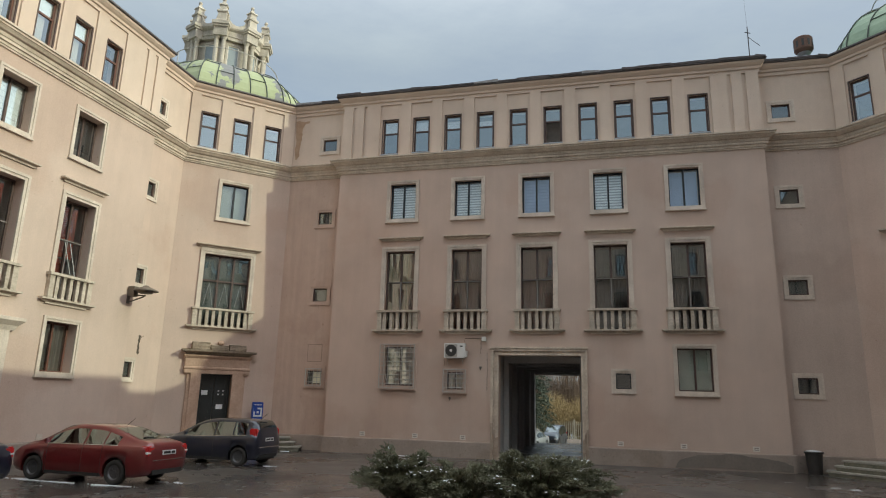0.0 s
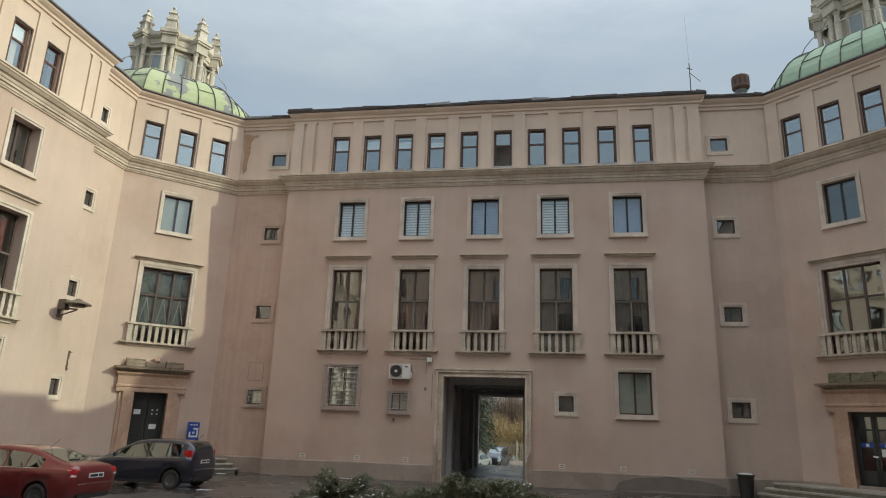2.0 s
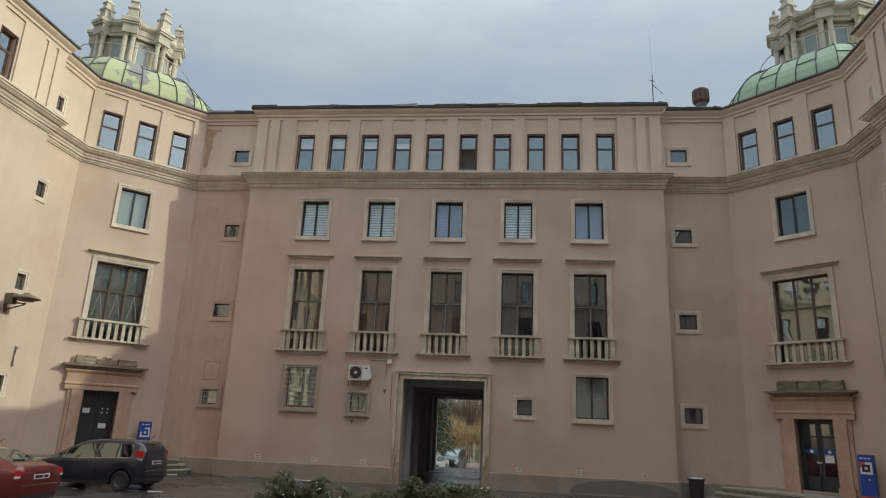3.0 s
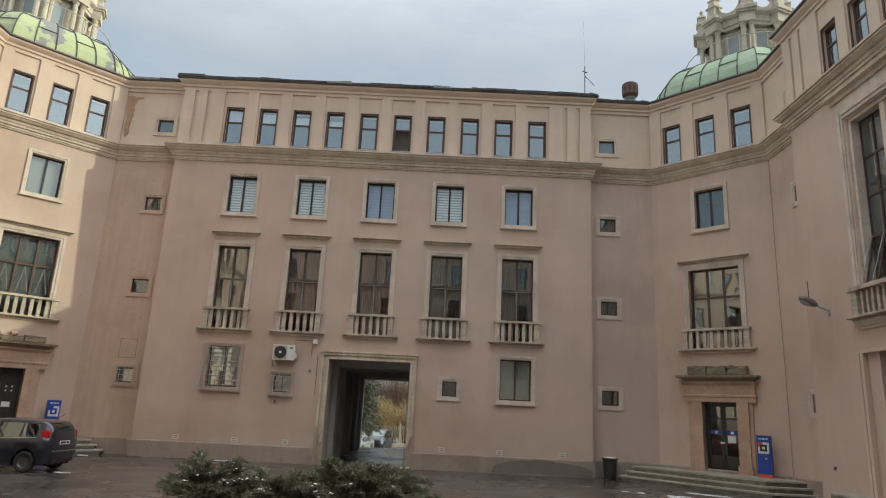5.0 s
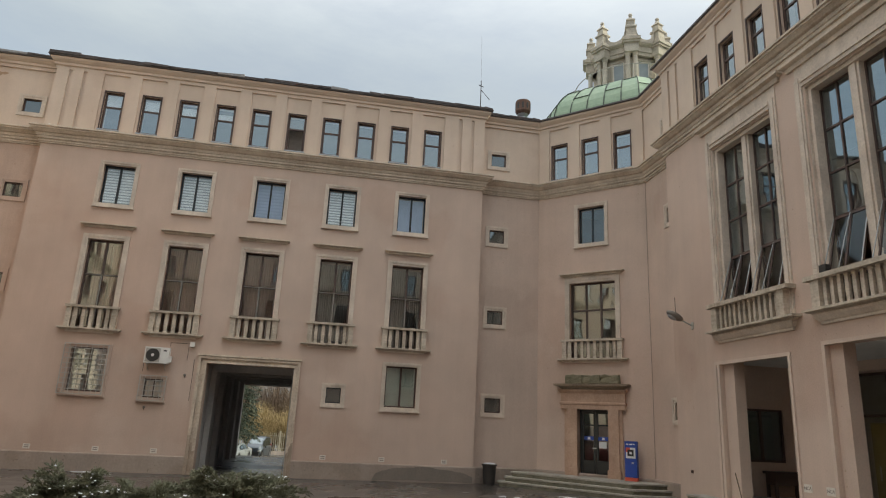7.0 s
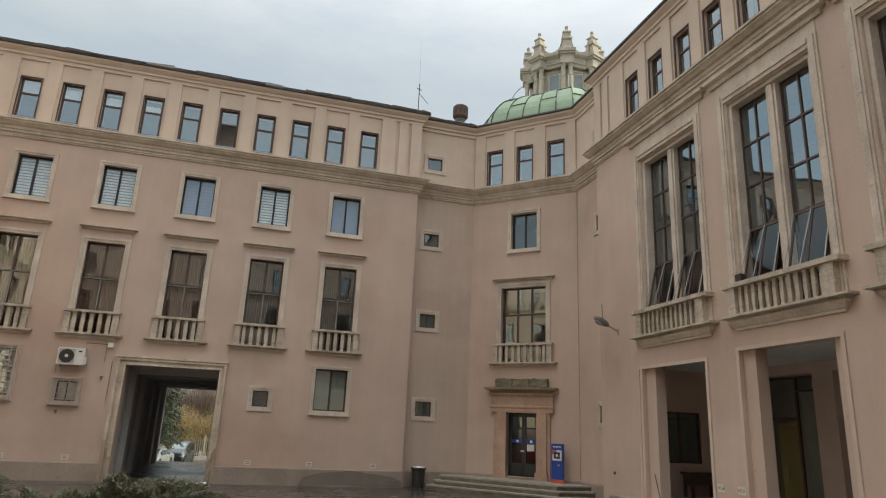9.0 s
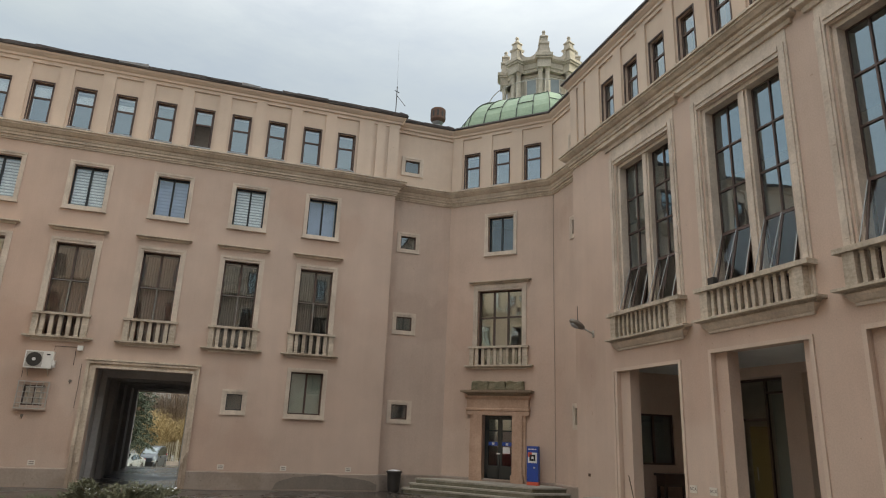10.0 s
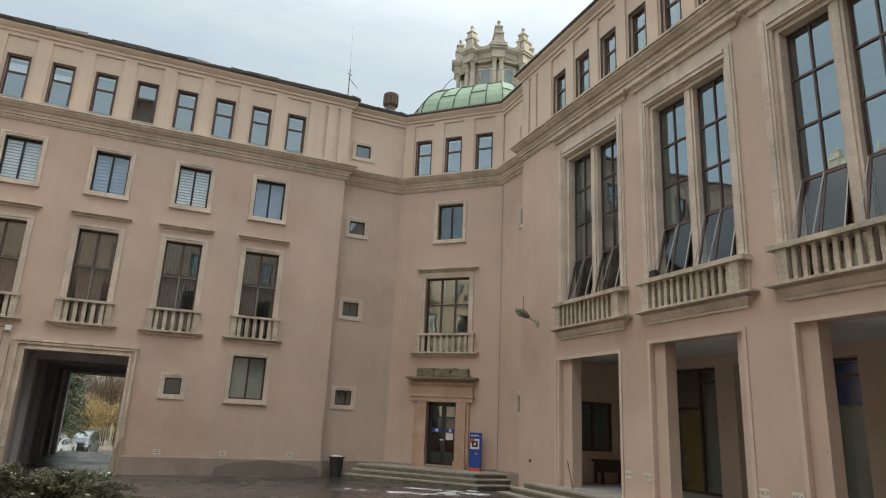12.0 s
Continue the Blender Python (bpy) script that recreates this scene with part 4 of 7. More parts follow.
            part("seam", tube([((r + 0.02) * c - f * hs * s, (r + 0.02) * s + f * hs * c, z + 0.012) for f in (f0, f1)], 0.02, 4), SEAM, dm)
    lantern(t, 19.45)
    return t


def lantern(t, z0):
    """The stone lantern on the dome: eight sides with windows, paired columns, and a spire on every corner."""
    body = part("lantern", lathe([(1.75, -0.1), (1.75, 2.25), (0.0, 2.25)], 8), LANTERN_STONE, t, "weathered stone lantern with eight spires", pose(0, 0, z0, 0, 0, 22.5))
    k8 = math.cos(radians(22.5))
    part("lantern_base", lathe([(2.5, -0.2), (2.5, 0.05), (2.38, 0.1), (2.38, 0.32), (1.7, 0.32)], 8), LANTERN_STONE, body)
    prof = [(1.7, 2.08), (2.0, 2.08), (2.0, 2.26), (2.05, 2.28), (2.05, 2.58), (2.18, 2.67), (2.24, 2.75), (2.24, 2.85), (1.7, 2.87)]
    part("entablature", lathe(prof, 8), LANTERN_STONE, body)
    srcs = None
    for k in range(8):
        a = 45 * k
        m = pose(0, 0, 0, 0, 0, a)
        if srcs is None:
            col = lathe([(0.0, 0.32), (0.17, 0.32), (0.17, 0.42), (0.13, 0.47), (0.115, 1.90), (0.14, 1.94), (0.17, 2.08), (0.0, 2.08)], 10)
            bmesh.ops.translate(col, vec=(2.08, 0.19, 0), verts=col.verts)
            c1 = part("column", col, LANTERN_STONE, body, "", m, smooth=False)
            c2 = part("column", joined(lathe([(0.0, 0.32), (0.17, 0.32), (0.17, 0.42), (0.13, 0.47), (0.115, 1.90), (0.14, 1.94), (0.17, 2.08), (0.0, 2.08)], 10)), LANTERN_STONE, body, "", m @ at(2.08, -0.19))
            rs = part("corner_block", boxes((1.7, 2.32, -0.36, 0.36, 2.08, 2.585), (1.7, 2.42, -0.42, 0.42, 2.58, 2.70), (1.7, 2.48, -0.46, 0.46, 2.695, 2.87)), LANTERN_STONE, body, "", m)
            sp = lathe([(0.0, 2.86), (0.42, 2.86), (0.42, 3.02), (0.35, 3.07), (0.32, 3.48), (0.41, 3.53), (0.41, 3.62), (0.27, 3.70), (0.25, 3.93), (0.33, 3.98), (0.30, 4.05), (0.14, 4.16), (0.09, 4.28), (0.0, 4.28)], 4)
            bmesh.ops.rotate(sp, verts=sp.verts, cent=(0, 0, 0), matrix=Matrix.Rotation(radians(45), 3, "Z"))
            ball = lathe([(0.0, 4.26), (0.08, 4.30), (0.11, 4.38), (0.08, 4.46), (0.0, 4.49)], 8)
            s_ob = part("spire", joined(sp, ball), LANTERN_STONE, body, "stepped stone spire with a ball finial", m @ at(2.02))
            # hollow-curved parapet between two corners
            bm = bmesh.new()
            n = 10
            w = 2.02 * math.sin(radians(22.5)) * 2 - 0.5
            top = []
            for i in range(n + 1):
                x = -w / 2 + w * i / n
                f = abs(2 * i / n - 1)
                h = 2.98 + 0.62 * (1 - math.sqrt(max(0.0, 1 - f ** 2)))
                top.append([bm.verts.new((y, x, z)) for y, z in ((-0.12, 2.86), (0.12, 2.86), (0.12, h), (-0.12, h))])
            for p, q in zip(top, top[1:]):
                for j in range(4):
                    bm.faces.new((p[j], q[j], q[(j + 1) % 4], p[(j + 1) % 4]))
            bm.faces.new(top[0][::-1])
            bm.faces.new(top[-1])
            bmesh.ops.recalc_face_normals(bm, faces=bm.faces)
            sc = part("parapet", bm, LANTERN_STONE, body, "", pose(0, 0, 0, 0, 0, a + 22.5) @ at(2.0 * k8))
            bm = bmesh.new()
            ring(bm, -0.42, 0.42, 0.45, 1.95, 0.11, -0.1, 0.05)
            wf = part("lantern_window", bm, LANTERN_STONE, body, "", pose(0, 0, 0, 0, 0, a + 22.5 + 90) @ at(0, -1.75 * k8))
            box_bm = boxes((-0.31, 0.31, -0.03, 0.0, 0.56, 1.84))
            part("pane", box_bm, PANE_DIM, wf)
            sash = bmesh.new()
            ring(sash, -0.315, 0.315, 0.555, 1.845, 0.055, -0.055, -0.025)
            part("sash", sash, PLAQUE, wf, "pale window sash")
            srcs = (c1, c2, rs, s_ob, sc, wf)
        else:
            again(srcs[0], body, m)
            again(srcs[1], body, m @ at(2.08, -0.19))
            again(srcs[2], body, m)
            again(srcs[3], body, m @ at(2.02))
            again(srcs[4], body, pose(0, 0, 0, 0, 0, a + 22.5) @ at(2.0 * k8))
            wf2 = again(srcs[5], body, pose(0, 0, 0, 0, 0, a + 22.5 + 90) @ at(0, -1.75 * k8))
            for child in srcs[5].children:
                again(child, wf2)
    ringpts = [(2.95 * math.cos(radians(x)), 2.95 * math.sin(radians(x)), 0.95) for x in range(0, 361, 12)]
    rail = part("railing", tube(ringpts, 0.025, 5), IRON, body, "thin iron ring railing")
    for x in range(0, 360, 45):
        c, s = 2.95 * math.cos(radians(x)), 2.95 * math.sin(radians(x))
        part("post", tube([(c, s, -0.6), (c, s, 0.95)], 0.02, 5), IRON, rail)


PANE_DIM = plain("dim_grey_pane", (0.30, 0.345, 0.36), 0.1)
OCHRE = plain("ochre_panel", (0.26, 0.19, 0.06), 0.7)
SIGN_BLUE_DARK = plain("dark_blue_panel", (0.05, 0.08, 0.26), 0.5)
tower_e = corner_tower(1)
tower_w = corner_tower(-1)


# ---- east wing with the portico ----
east = building("portico_wing", EAST_X + 6, 0, "pink-beige stucco wing with tall stone-framed windows over a portico")
me_ = inside(east, M_EAST)
BAY = 4.45
BAYS = [4.51 + BAY * k for k in range(5)]
EL = WING_Y - SOUTH_Y
E_ATTIC = [2.72 + 1.49 * k for k in range(15)]
# each bay of the portico: the outer edges of its flat band, its head, and the clear width between the inner piers
PORTICO = [(2.45, 5.98, 4.68, 3.24, 5.68), (7.15, 10.53, 4.83, 7.68, 10.13), (11.73, 15.11, 4.86, 12.25, 14.70)] + [(11.73 + 4.58 * k, 15.11 + 4.58 * k, 4.86, 12.25 + 4.58 * k, 14.70 + 4.58 * k) for k in (1, 2)]
BAND = 0.10
CEIL_Z = 4.76
part("wall", wall(EL, 0, 5.2, 0.12, [(round(a + (0.27 if k == 0 else BAND), 4), round(b - BAND, 4), 0.0, round(h - BAND, 4)) for k, (a, b, h, _, _) in enumerate(PORTICO)]), STUCCO, east, "", me_)
part("wall", wall(EL, 5.2, 13.2, 0.45, [hole(u, 3.0, 5.62, 6.25) for u in BAYS]), STUCCO, east, "", me_)
part("attic_wall", wall(EL, 13.2, TOP, THICK, [hole(u, 0.76, 13.72, 1.74) for u in E_ATTIC]), STUCCO_UP, east, "", me_)
eline = [(0, 0.5), (0, 0), (EL, 0)]
part("cornice", sweep(eline, CORNICE), CORNICE_STONE, east, "", me_)
part("eave", sweep(eline, EAVE), STUCCO_UP, east, "", me_)
part("gutter", sweep(eline, GUTTER), ROOF, east, "dark sheet-metal roof edge", me_)
for u in E_ATTIC:
    attic_window(east, me_ @ at(u, 0, 13.72))
pilasters(east, me_, [(a + 0.5, b - 0.5) for a, b in zip(E_ATTIC, E_ATTIC[1:])] + [(0.0, 0.5), (0.66, 1.08), (1.24, E_ATTIC[0] - 0.5)])


def great_window(thing, m):
    """Two tall lights in a deep stone frame; the opening's foot is the origin, 3.0 x 6.25."""
    w, h = 3.0, 6.25
    g = part("window", boxes((-w / 2 - 0.06, -w / 2 + 0.02, 0.015, 0.11, 0, h + 0.05), (w / 2 - 0.02, w / 2 + 0.06, 0.015, 0.11, 0, h + 0.05), (-w / 2 + 0.02, w / 2 - 0.02, 0.018, 0.11, h - 0.02, h + 0.05)), STONE, thing, "tall two-light window in a deep stone frame", m)
    n = 6
    block = None
    for s in (-1, 1):
        for k in range(n):
            z0, z1 = (h + 0.3) * k / n, (h + 0.3) * (k + 1) / n - 0.006
            mm = at(s * (w / 2 + 0.185), 0, z0)
            if block is None:
                block = part("block", boxes((-0.135, 0.135, -0.05, 0.09, 0, z1 - z0), (-0.07, 0.07, -0.085, 0.08, 0.001, z1 - z0 - 0.001)), STONE, g, "", mm)
            else:
                again(block, g, mm)
    for k in range(3):
        x0, x1 = -w / 2 - 0.05 + (w + 0.1) * k / 3 + 0.003, -w / 2 - 0.05 + (w + 0.1) * (k + 1) / 3 - 0.003
        part("block", boxes((x0, x1, -0.05, 0.09, h + 0.03, h + 0.30), (x0 + 0.001, x1 - 0.001, -0.085, 0.08, h + 0.15, h + 0.28)), STONE, g)
    part("mullion", boxes((-0.17, 0.17, 0.20, 0.42, 0, h), (-0.10, 0.10, 0.15, 0.3, 0, h)), STONE, g, "stone mullion")
    part("reveal", boxes((-w / 2 + 0.004, -w / 2 + 0.13, 0.10, 0.46, 0, h - 0.004), (w / 2 - 0.13, w / 2 - 0.004, 0.10, 0.46, 0, h - 0.004), (-w / 2 + 0.13, w / 2 - 0.13, 0.10, 0.46, h - 0.13, h - 0.004)), STONE, g)
    rows = [0.0, 0.80, 2.40, 3.64, 4.88, 6.12]
    for x0, x1 in ((-w / 2 + 0.12, -0.165), (0.165, w / 2 - 0.12)):
        bm = bmesh.new()
        ring(bm, x0, x1, 0, 6.13, 0.05, 0.36, 0.44)
        xm = (x0 + x1) / 2
        box(bm, xm - 0.024, xm + 0.024, 0.35, 0.43, 2.40, 6.06)
        for z in rows[1:-1]:
            box(bm, x0 + 0.05, x1 - 0.05, 0.345, 0.43, z - 0.026, z + 0.026)
        sash = part("sash", bm, WOOD_DARK, g)
        for j in (0, 2, 3, 4):
            for a, b in ((x0 + 0.06, xm - 0.03), (xm + 0.03, x1 - 0.06)):
                hidden_shadow(part("pane", boxes((a, b, 0.385, 0.393, rows[j] + 0.03, rows[j + 1] - 0.03)), GLASS_GREAT, sash))
        # hopper light, tilted inwards at the head and held by struts
        hop = bmesh.new()
        ring(hop, x0 + 0.05, x1 - 0.05, 0, 1.56, 0.05, -0.02, 0.02)
        box(hop, xm - 0.03, xm + 0.03, -0.02, 0.02, 0.04, 1.52)
        hop_ob = part("hopper", hop, WOOD_DARK, g, "opening light tilted out at the foot", pose(0, 0.36, 2.38, -14, 0, 0) @ at(0, 0, -1.56))
        hidden_shadow(part("pane", boxes((x0 + 0.09, x1 - 0.09, -0.004, 0.004, 0.05, 1.52)), GLASS_HOP, hop_ob))
        for xa, xb in ((x0 + 0.04, x0 - 0.02), (xm - 0.02, xm - 0.12), (x1 - 0.05, x1 - 0.01)):
            part("strut", tube([(xa, 0.33, 2.38), (xb, -0.10, 0.92)], 0.016, 5), STRUT, g, "pale metal strut")
    return g


for k, u in enumerate(BAYS):
    if k == 0:
        g0 = great_window(east, me_ @ at(u, 0, 5.62))
        b0 = balcony(east, me_ @ at(u, 0, 5.50), 3.46, 0.98, 12, 0.27, 0.28, BALCONY_STONE, label="weathered stone balustrade on a moulded slab", hand=0.12, lip=0.18)
        part("corbel_band", sweep([(-1.66, 0.02), (-1.66, 0), (1.66, 0), (1.66, 0.02)], [(-0.01, -0.25), (0.05, -0.25), (0.06, -0.19), (0.10, -0.16), (0.17, -0.06), (0.19, -0.002), (-0.01, -0.002)]), STONE, b0)
        h0 = hood(east, me_ @ at(u, 0, 12.55), 4.36, 0.22, 0.30, 0.37, 3.60)
    else:
        place(g0, east, me_ @ at(u, 0, 5.62))
        place(b0, east, me_ @ at(u, 0, 5.50))
        place(h0, east, me_ @ at(u, 0, 12.55))
for k, (a, b, h, _, _) in enumerate(PORTICO):
    wide = 0.27 if k == 0 else BAND
    rows = [(a, a + BAND + 0.002, -0.04, 0.06, 0, h), (b - BAND - 0.002, b, -0.04, 0.06, 0, h), (a + BAND + 0.002, b - BAND - 0.002, -0.04, 0.06, h - BAND - 0.002, h)]
    if k == 0:
        rows.append((a + BAND + 0.05, a + wide + 0.002, -0.04, 0.06, 0, h - BAND - 0.002))
    part("portico_frame", boxes(*rows), STUCCO_BAND, east, "flat raised band round the portico opening", me_)
part("portico_wall", wall(EL, 0.0, 5.2, 0.36, [(c, d, 0.0, CEIL_Z - 0.005) for _, _, _, c, d in PORTICO], 1.45), STUCCO, east, "", me_ @ at(0, 0.12))
part("portico_floor", boxes((0.6, EL, 0.02, 9.0, 0.0, 0.56)), PORTICO_FLOOR, east, "", me_)
part("portico_ceiling", boxes((1.2, EL, 0.482, 9.0, CEIL_Z, 5.1)), CEILING, east, "", me_)
# north end wall of the portico with its window
END_U, BACK = 1.5, 3.35
m_end = me_ @ pose(END_U, 0, 0, 0, 0, 90)
part("portico_end_wall", wall(BACK + 0.4, 0.5, 4.9, 0.3, [(1.39, 3.03, 1.62, 3.33)], 0.44), PORTICO_STUCCO_LIFTED, east, "", m_end)
bm = bmesh.new()
ring(bm, 1.39, 3.03, 1.62, 3.33, 0.07, 0.06, 0.13)
box(bm, 2.17, 2.25, 0.055, 0.125, 1.66, 3.29)
gl = part("window", bm, WOOD_DARK, east, "dark window in the end wall of the portico", m_end)
for a, b in ((1.45, 2.18), (2.24, 2.97)):
    hidden_shadow(part("pane", boxes((a, b, 0.09, 0.098, 1.68, 3.27)), GLASS_LOBBY, gl))
# sheet added behind the glass so the window isn't black
part("roller_blind", boxes((1.42, 3.0, 0.16, 0.168, 1.64, 3.31)), SHEET_DULL_GREEN, east, "dim grey blind", m_end)
# back wall with deep openings and glazed screens
OPEN = [(2.35 + 4.58 * k, 6.20 + 4.58 * k) for k in range(5)]
part("portico_back_wall", wall(EL, 0.5, 5.0, 0.6, [(round(a, 3), round(b, 3), 0.5, 4.45) for a, b in OPEN], END_U), PORTICO_STUCCO_LIFTED, east, "", me_ @ at(0, BACK))
for k, (a, b) in enumerate(OPEN):
    bm = bmesh.new()
    y = BACK + 0.46
    ring(bm, a + 0.01, b - 0.01, 0.56, 4.44, 0.08, y, y + 0.08)
    um = a + 2.70
    box(bm, um - 0.035, um + 0.035, y - 0.005, y + 0.075, 0.6, 4.38)
    box(bm, a + 0.05, um - 0.03, y, y + 0.07, 3.14, 3.22)
    box(bm, um + 0.03, b - 0.05, y, y + 0.07, 3.96, 4.03)
    gl = part("glazed_door", bm, WOOD_DARK, east, "dark glazed screen at the back of the portico", me_)
    for c, d, e, f in ((a + 0.08, um - 0.035, 0.63, 3.14), (a + 0.08, um - 0.035, 3.22, 4.37), (um + 0.035, b - 0.08, 0.63, 3.96), (um + 0.035, b - 0.08, 4.03, 4.37)):
        hidden_shadow(part("pane", boxes((c, d, y + 0.03, y + 0.038, e, f)), GLASS_LOBBY, gl))
    part("pull_handle", tube([(um - 0.55, y - 0.04, 1.35), (um - 0.55, y - 0.04, 1.75)], 0.018, 6), STRUT, gl, "upright metal door handle")
    part("lobby_curtain", boxes((um + 0.04, b + 0.05, y + 0.20, y + 0.21, 0.57, 3.95)), CURTAIN_GREY, east, "dark green curtain behind the door glass", me_)
part("lobby_panel", boxes((4.10, 4.95, BACK + 0.62, BACK + 0.64, 0.57, 2.98)), OCHRE, east, "ochre panel behind the door glass", me_)
part("lobby_panel", boxes((9.1, 10.6, BACK + 0.62, BACK + 0.64, 3.25, 4.35)), SIGN_BLUE_DARK, east, "dark blue panel behind the door glass", me_)
# added wall, lifts the black behind the lobby glass
part("lobby_wall", boxes((0.6, EL, 6.4, 6.6, 0.5, 5.0)), CURTAIN_PALE, east, "pale wall added deep in the lobby", me_)
desk = part("side_table", boxes((1.60, 2.20, 2.02, 3.25, 1.28, 1.36)), WOOD_DARK, None, "", M_EAST)
tagged(desk, "dark wooden side table against the portico wall", "table")
part("apron", boxes((1.66, 2.14, 2.08, 3.19, 0.95, 1.28)), WOOD_DARK, desk)
for x in (1.66, 2.06):
    for y in (2.08, 3.11):
        part("leg", boxes((x, x + 0.08, y, y + 0.08, 0.56, 0.95)), WOOD_DARK, desk)


# ---- west wing ----
west = building("west_wing", WEST_X - 6, 0, "sunlit pink-beige stucco wing with stone balconies")
mwest = inside(west, M_WEST)
W0 = 18.87 - SOUTH_Y
WCOLS = [W0 - 3.105 * k for k in range(7)]
W_ATTIC = [W0 + 0.41 - 1.5415 * k for k in range(13)]
W_UPPER = [u - 0.12 for u in WCOLS]
holes = [hole(u, 1.27, 10.48, 1.72) for u in W_UPPER] + [hole(u, 1.40, 5.33, 3.62) for u in WCOLS]
holes += [hole(u, 1.34, 2.89, 1.70) for k, u in enumerate(WCOLS) if k != 1]
holes += [hole(WCOLS[1] - 0.2, 1.9, 0.3, 3.5)]
part("wall", wall(WEST_LEN, 0, 13.2, THICK, holes), STUCCO, west, "", mwest)
part("attic_wall", wall(WEST_LEN, 13.2, TOP, THICK, [hole(u, 0.76, 13.76, 1.74) for u in W_ATTIC]), STUCCO_UP, west, "", mwest)
wline = [(0, 0), (WEST_LEN, 0), (WEST_LEN, 0.5)]
part("cornice", sweep(wline, CORNICE), CORNICE_STONE, west, "", mwest)
part("eave", sweep(wline, EAVE), STUCCO_UP, west, "", mwest)
part("gutter", sweep(wline, GUTTER), ROOF, west, "dark sheet-metal roof edge", mwest)
part("plinth", sweep(wline, PLINTH_PROFILE), PLINTH, west, "", mwest)
for k, u in enumerate(WCOLS):
    upper_window(west, mwest @ at(W_UPPER[k], 0, 10.48), 1, WOOD_DARK)
    tall_set(west, mwest, u, True)
    if k != 1:
        ground_window(west, mwest @ at(u, 0, 2.89), WOOD_RED, "gw")
for u in W_ATTIC:
    attic_window(west, mwest @ at(u, 0, 13.76), True)
pilasters(west, mwest, [(b + 0.5, a - 0.5) for a, b in zip(W_ATTIC, W_ATTIC[1:])] + [(WEST_LEN - 0.5, WEST_LEN), (WEST_LEN - 1.08, WEST_LEN - 0.66), (W_ATTIC[0] + 0.5, WEST_LEN - 1.24)])
for u in WCOLS[:3]:
    curtain(west, mwest @ at(u - 0.04, 0, 6.9), 0.92, 1.85, 0.47, CURTAIN_RED, 4)
    curtain(west, mwest @ at(u - 0.05, 0, 5.9), 0.46, 0.95, 0.48, CURTAIN_RED, 2)
for u in WCOLS[:3]:
    for s in (-1, 1):
        part("strut", tube([(u + 0.12 * s, 0.32, 7.45), (u + 0.1 * s + 0.22, 0.05, 6.1)], 0.016, 5), STRUT, west, "pale metal strut", mwest)
louvre_blind(west, mwest @ at(W_UPPER[1], 0, 10.5), 1.1, 1.6, 0.45, BLIND, 8, 0.05)
for k in (1, 2, 3):
    part("roller_blind", boxes((-0.32, 0.32, 0.22, 0.226, 1.08, 1.67)), BLIND, west, "white roller blind drawn half-way", mwest @ at(W_ATTIC[k], 0, 13.76))
    part("net_curtain", boxes((-0.33, 0.12, 0.24, 0.246, 0.08, 1.06)), CURTAIN_PALE, west, "pale net curtain", mwest @ at(W_ATTIC[k], 0, 13.76))
bm = bmesh.new()
ring(bm, WCOLS[1] - 1.45, WCOLS[1] + 1.05, 0, 4.12, 0.3, -0.1, 0.1)
for k in (0, 2):
    for du in (-0.32, 0.30):
        curtain(west, mwest @ at(WCOLS[k] + du, 0, 2.95), 0.55, 1.55, 0.47, CURTAIN_PALE, 3)
pw = part("doorway", bm, STONE, west, "stone side doorway with a moulded hood", mwest)
part("canopy", sweep([(WCOLS[1] - 1.5, 0.05), (WCOLS[1] - 1.5, 0), (WCOLS[1] + 1.1, 0), (WCOLS[1] + 1.1, 0.05)], [(-0.02, 4.1), (0.1, 4.1), (0.16, 4.25), (0.3, 4.4), (0.3, 4.5), (-0.02, 4.55)]), STONE, pw)
part("door", boxes((WCOLS[1] - 1.15, WCOLS[1] + 0.75, 0.25, 0.32, 0.3, 3.8)), DOOR_BLACK, pw)

# ---- south wing and the closing outer walls and roofs ----
south = building("south_wing", MID, SOUTH_Y - 6, "plain stucco wing that closes the court")
SL = EAST_X - WEST_X
ms_ = inside(south, pose(EAST_X, SOUTH_Y, 0, 0, 0, 180))
SCOLS = [2.0 + 3.07 * k for k in range(10)]
part("wall", wall(SL, 0, 13.2, THICK, [hole(u, 1.27, 10.48, 1.72) for u in SCOLS] + [hole(u, 1.40, 5.33, 3.62) for u in SCOLS]), STUCCO, south, "", ms_)
part("attic_wall", wall(SL, 13.2, TOP, THICK, [hole(u, 0.76, 13.76, 1.74) for u in SCOLS]), STUCCO_UP, south, "", ms_)
for u in SCOLS:
    upper_window(south, ms_ @ at(u, 0, 10.48))
    tall_window(south, ms_ @ at(u, 0, 5.33))
    attic_window(south, ms_ @ at(u, 0, 13.76))
part("cornice", sweep([(0, 0), (SL, 0)], CORNICE), CORNICE_STONE, south, "", ms_)
part("eave", sweep([(0, 0), (SL, 0)], EAVE), STUCCO_UP, south, "", ms_)
X0, X1, Y0, Y1 = WEST_X - 13, EAST_X + 13, SOUTH_Y - 13, 41.0
part("back_wall", wall(X1 - X0, 0, 16.7, 0.4, [(round(-4.5 - X0, 3), round(-1.72 - X0, 3), 0.0, 4.0)]), STUCCO, north, "", inside(north, pose(X0, Y1, 0)))
part("outer_wall", boxes((X1 - 0.4, X1, Y0, Y1, 0, 16.7)), STUCCO, east, "", inside(east, pose(0, 0, 0)))
part("outer_wall", boxes((X0, X0 + 0.4, Y0, Y1, 0, 16.7)), STUCCO, west, "", inside(west, pose(0, 0, 0)))
part("outer_wall", boxes((X0 + 0.4, X1 - 0.4, Y0, Y0 + 0.4, 0, 16.7)), STUCCO, south, "", inside(south, pose(0, 0, 0)))
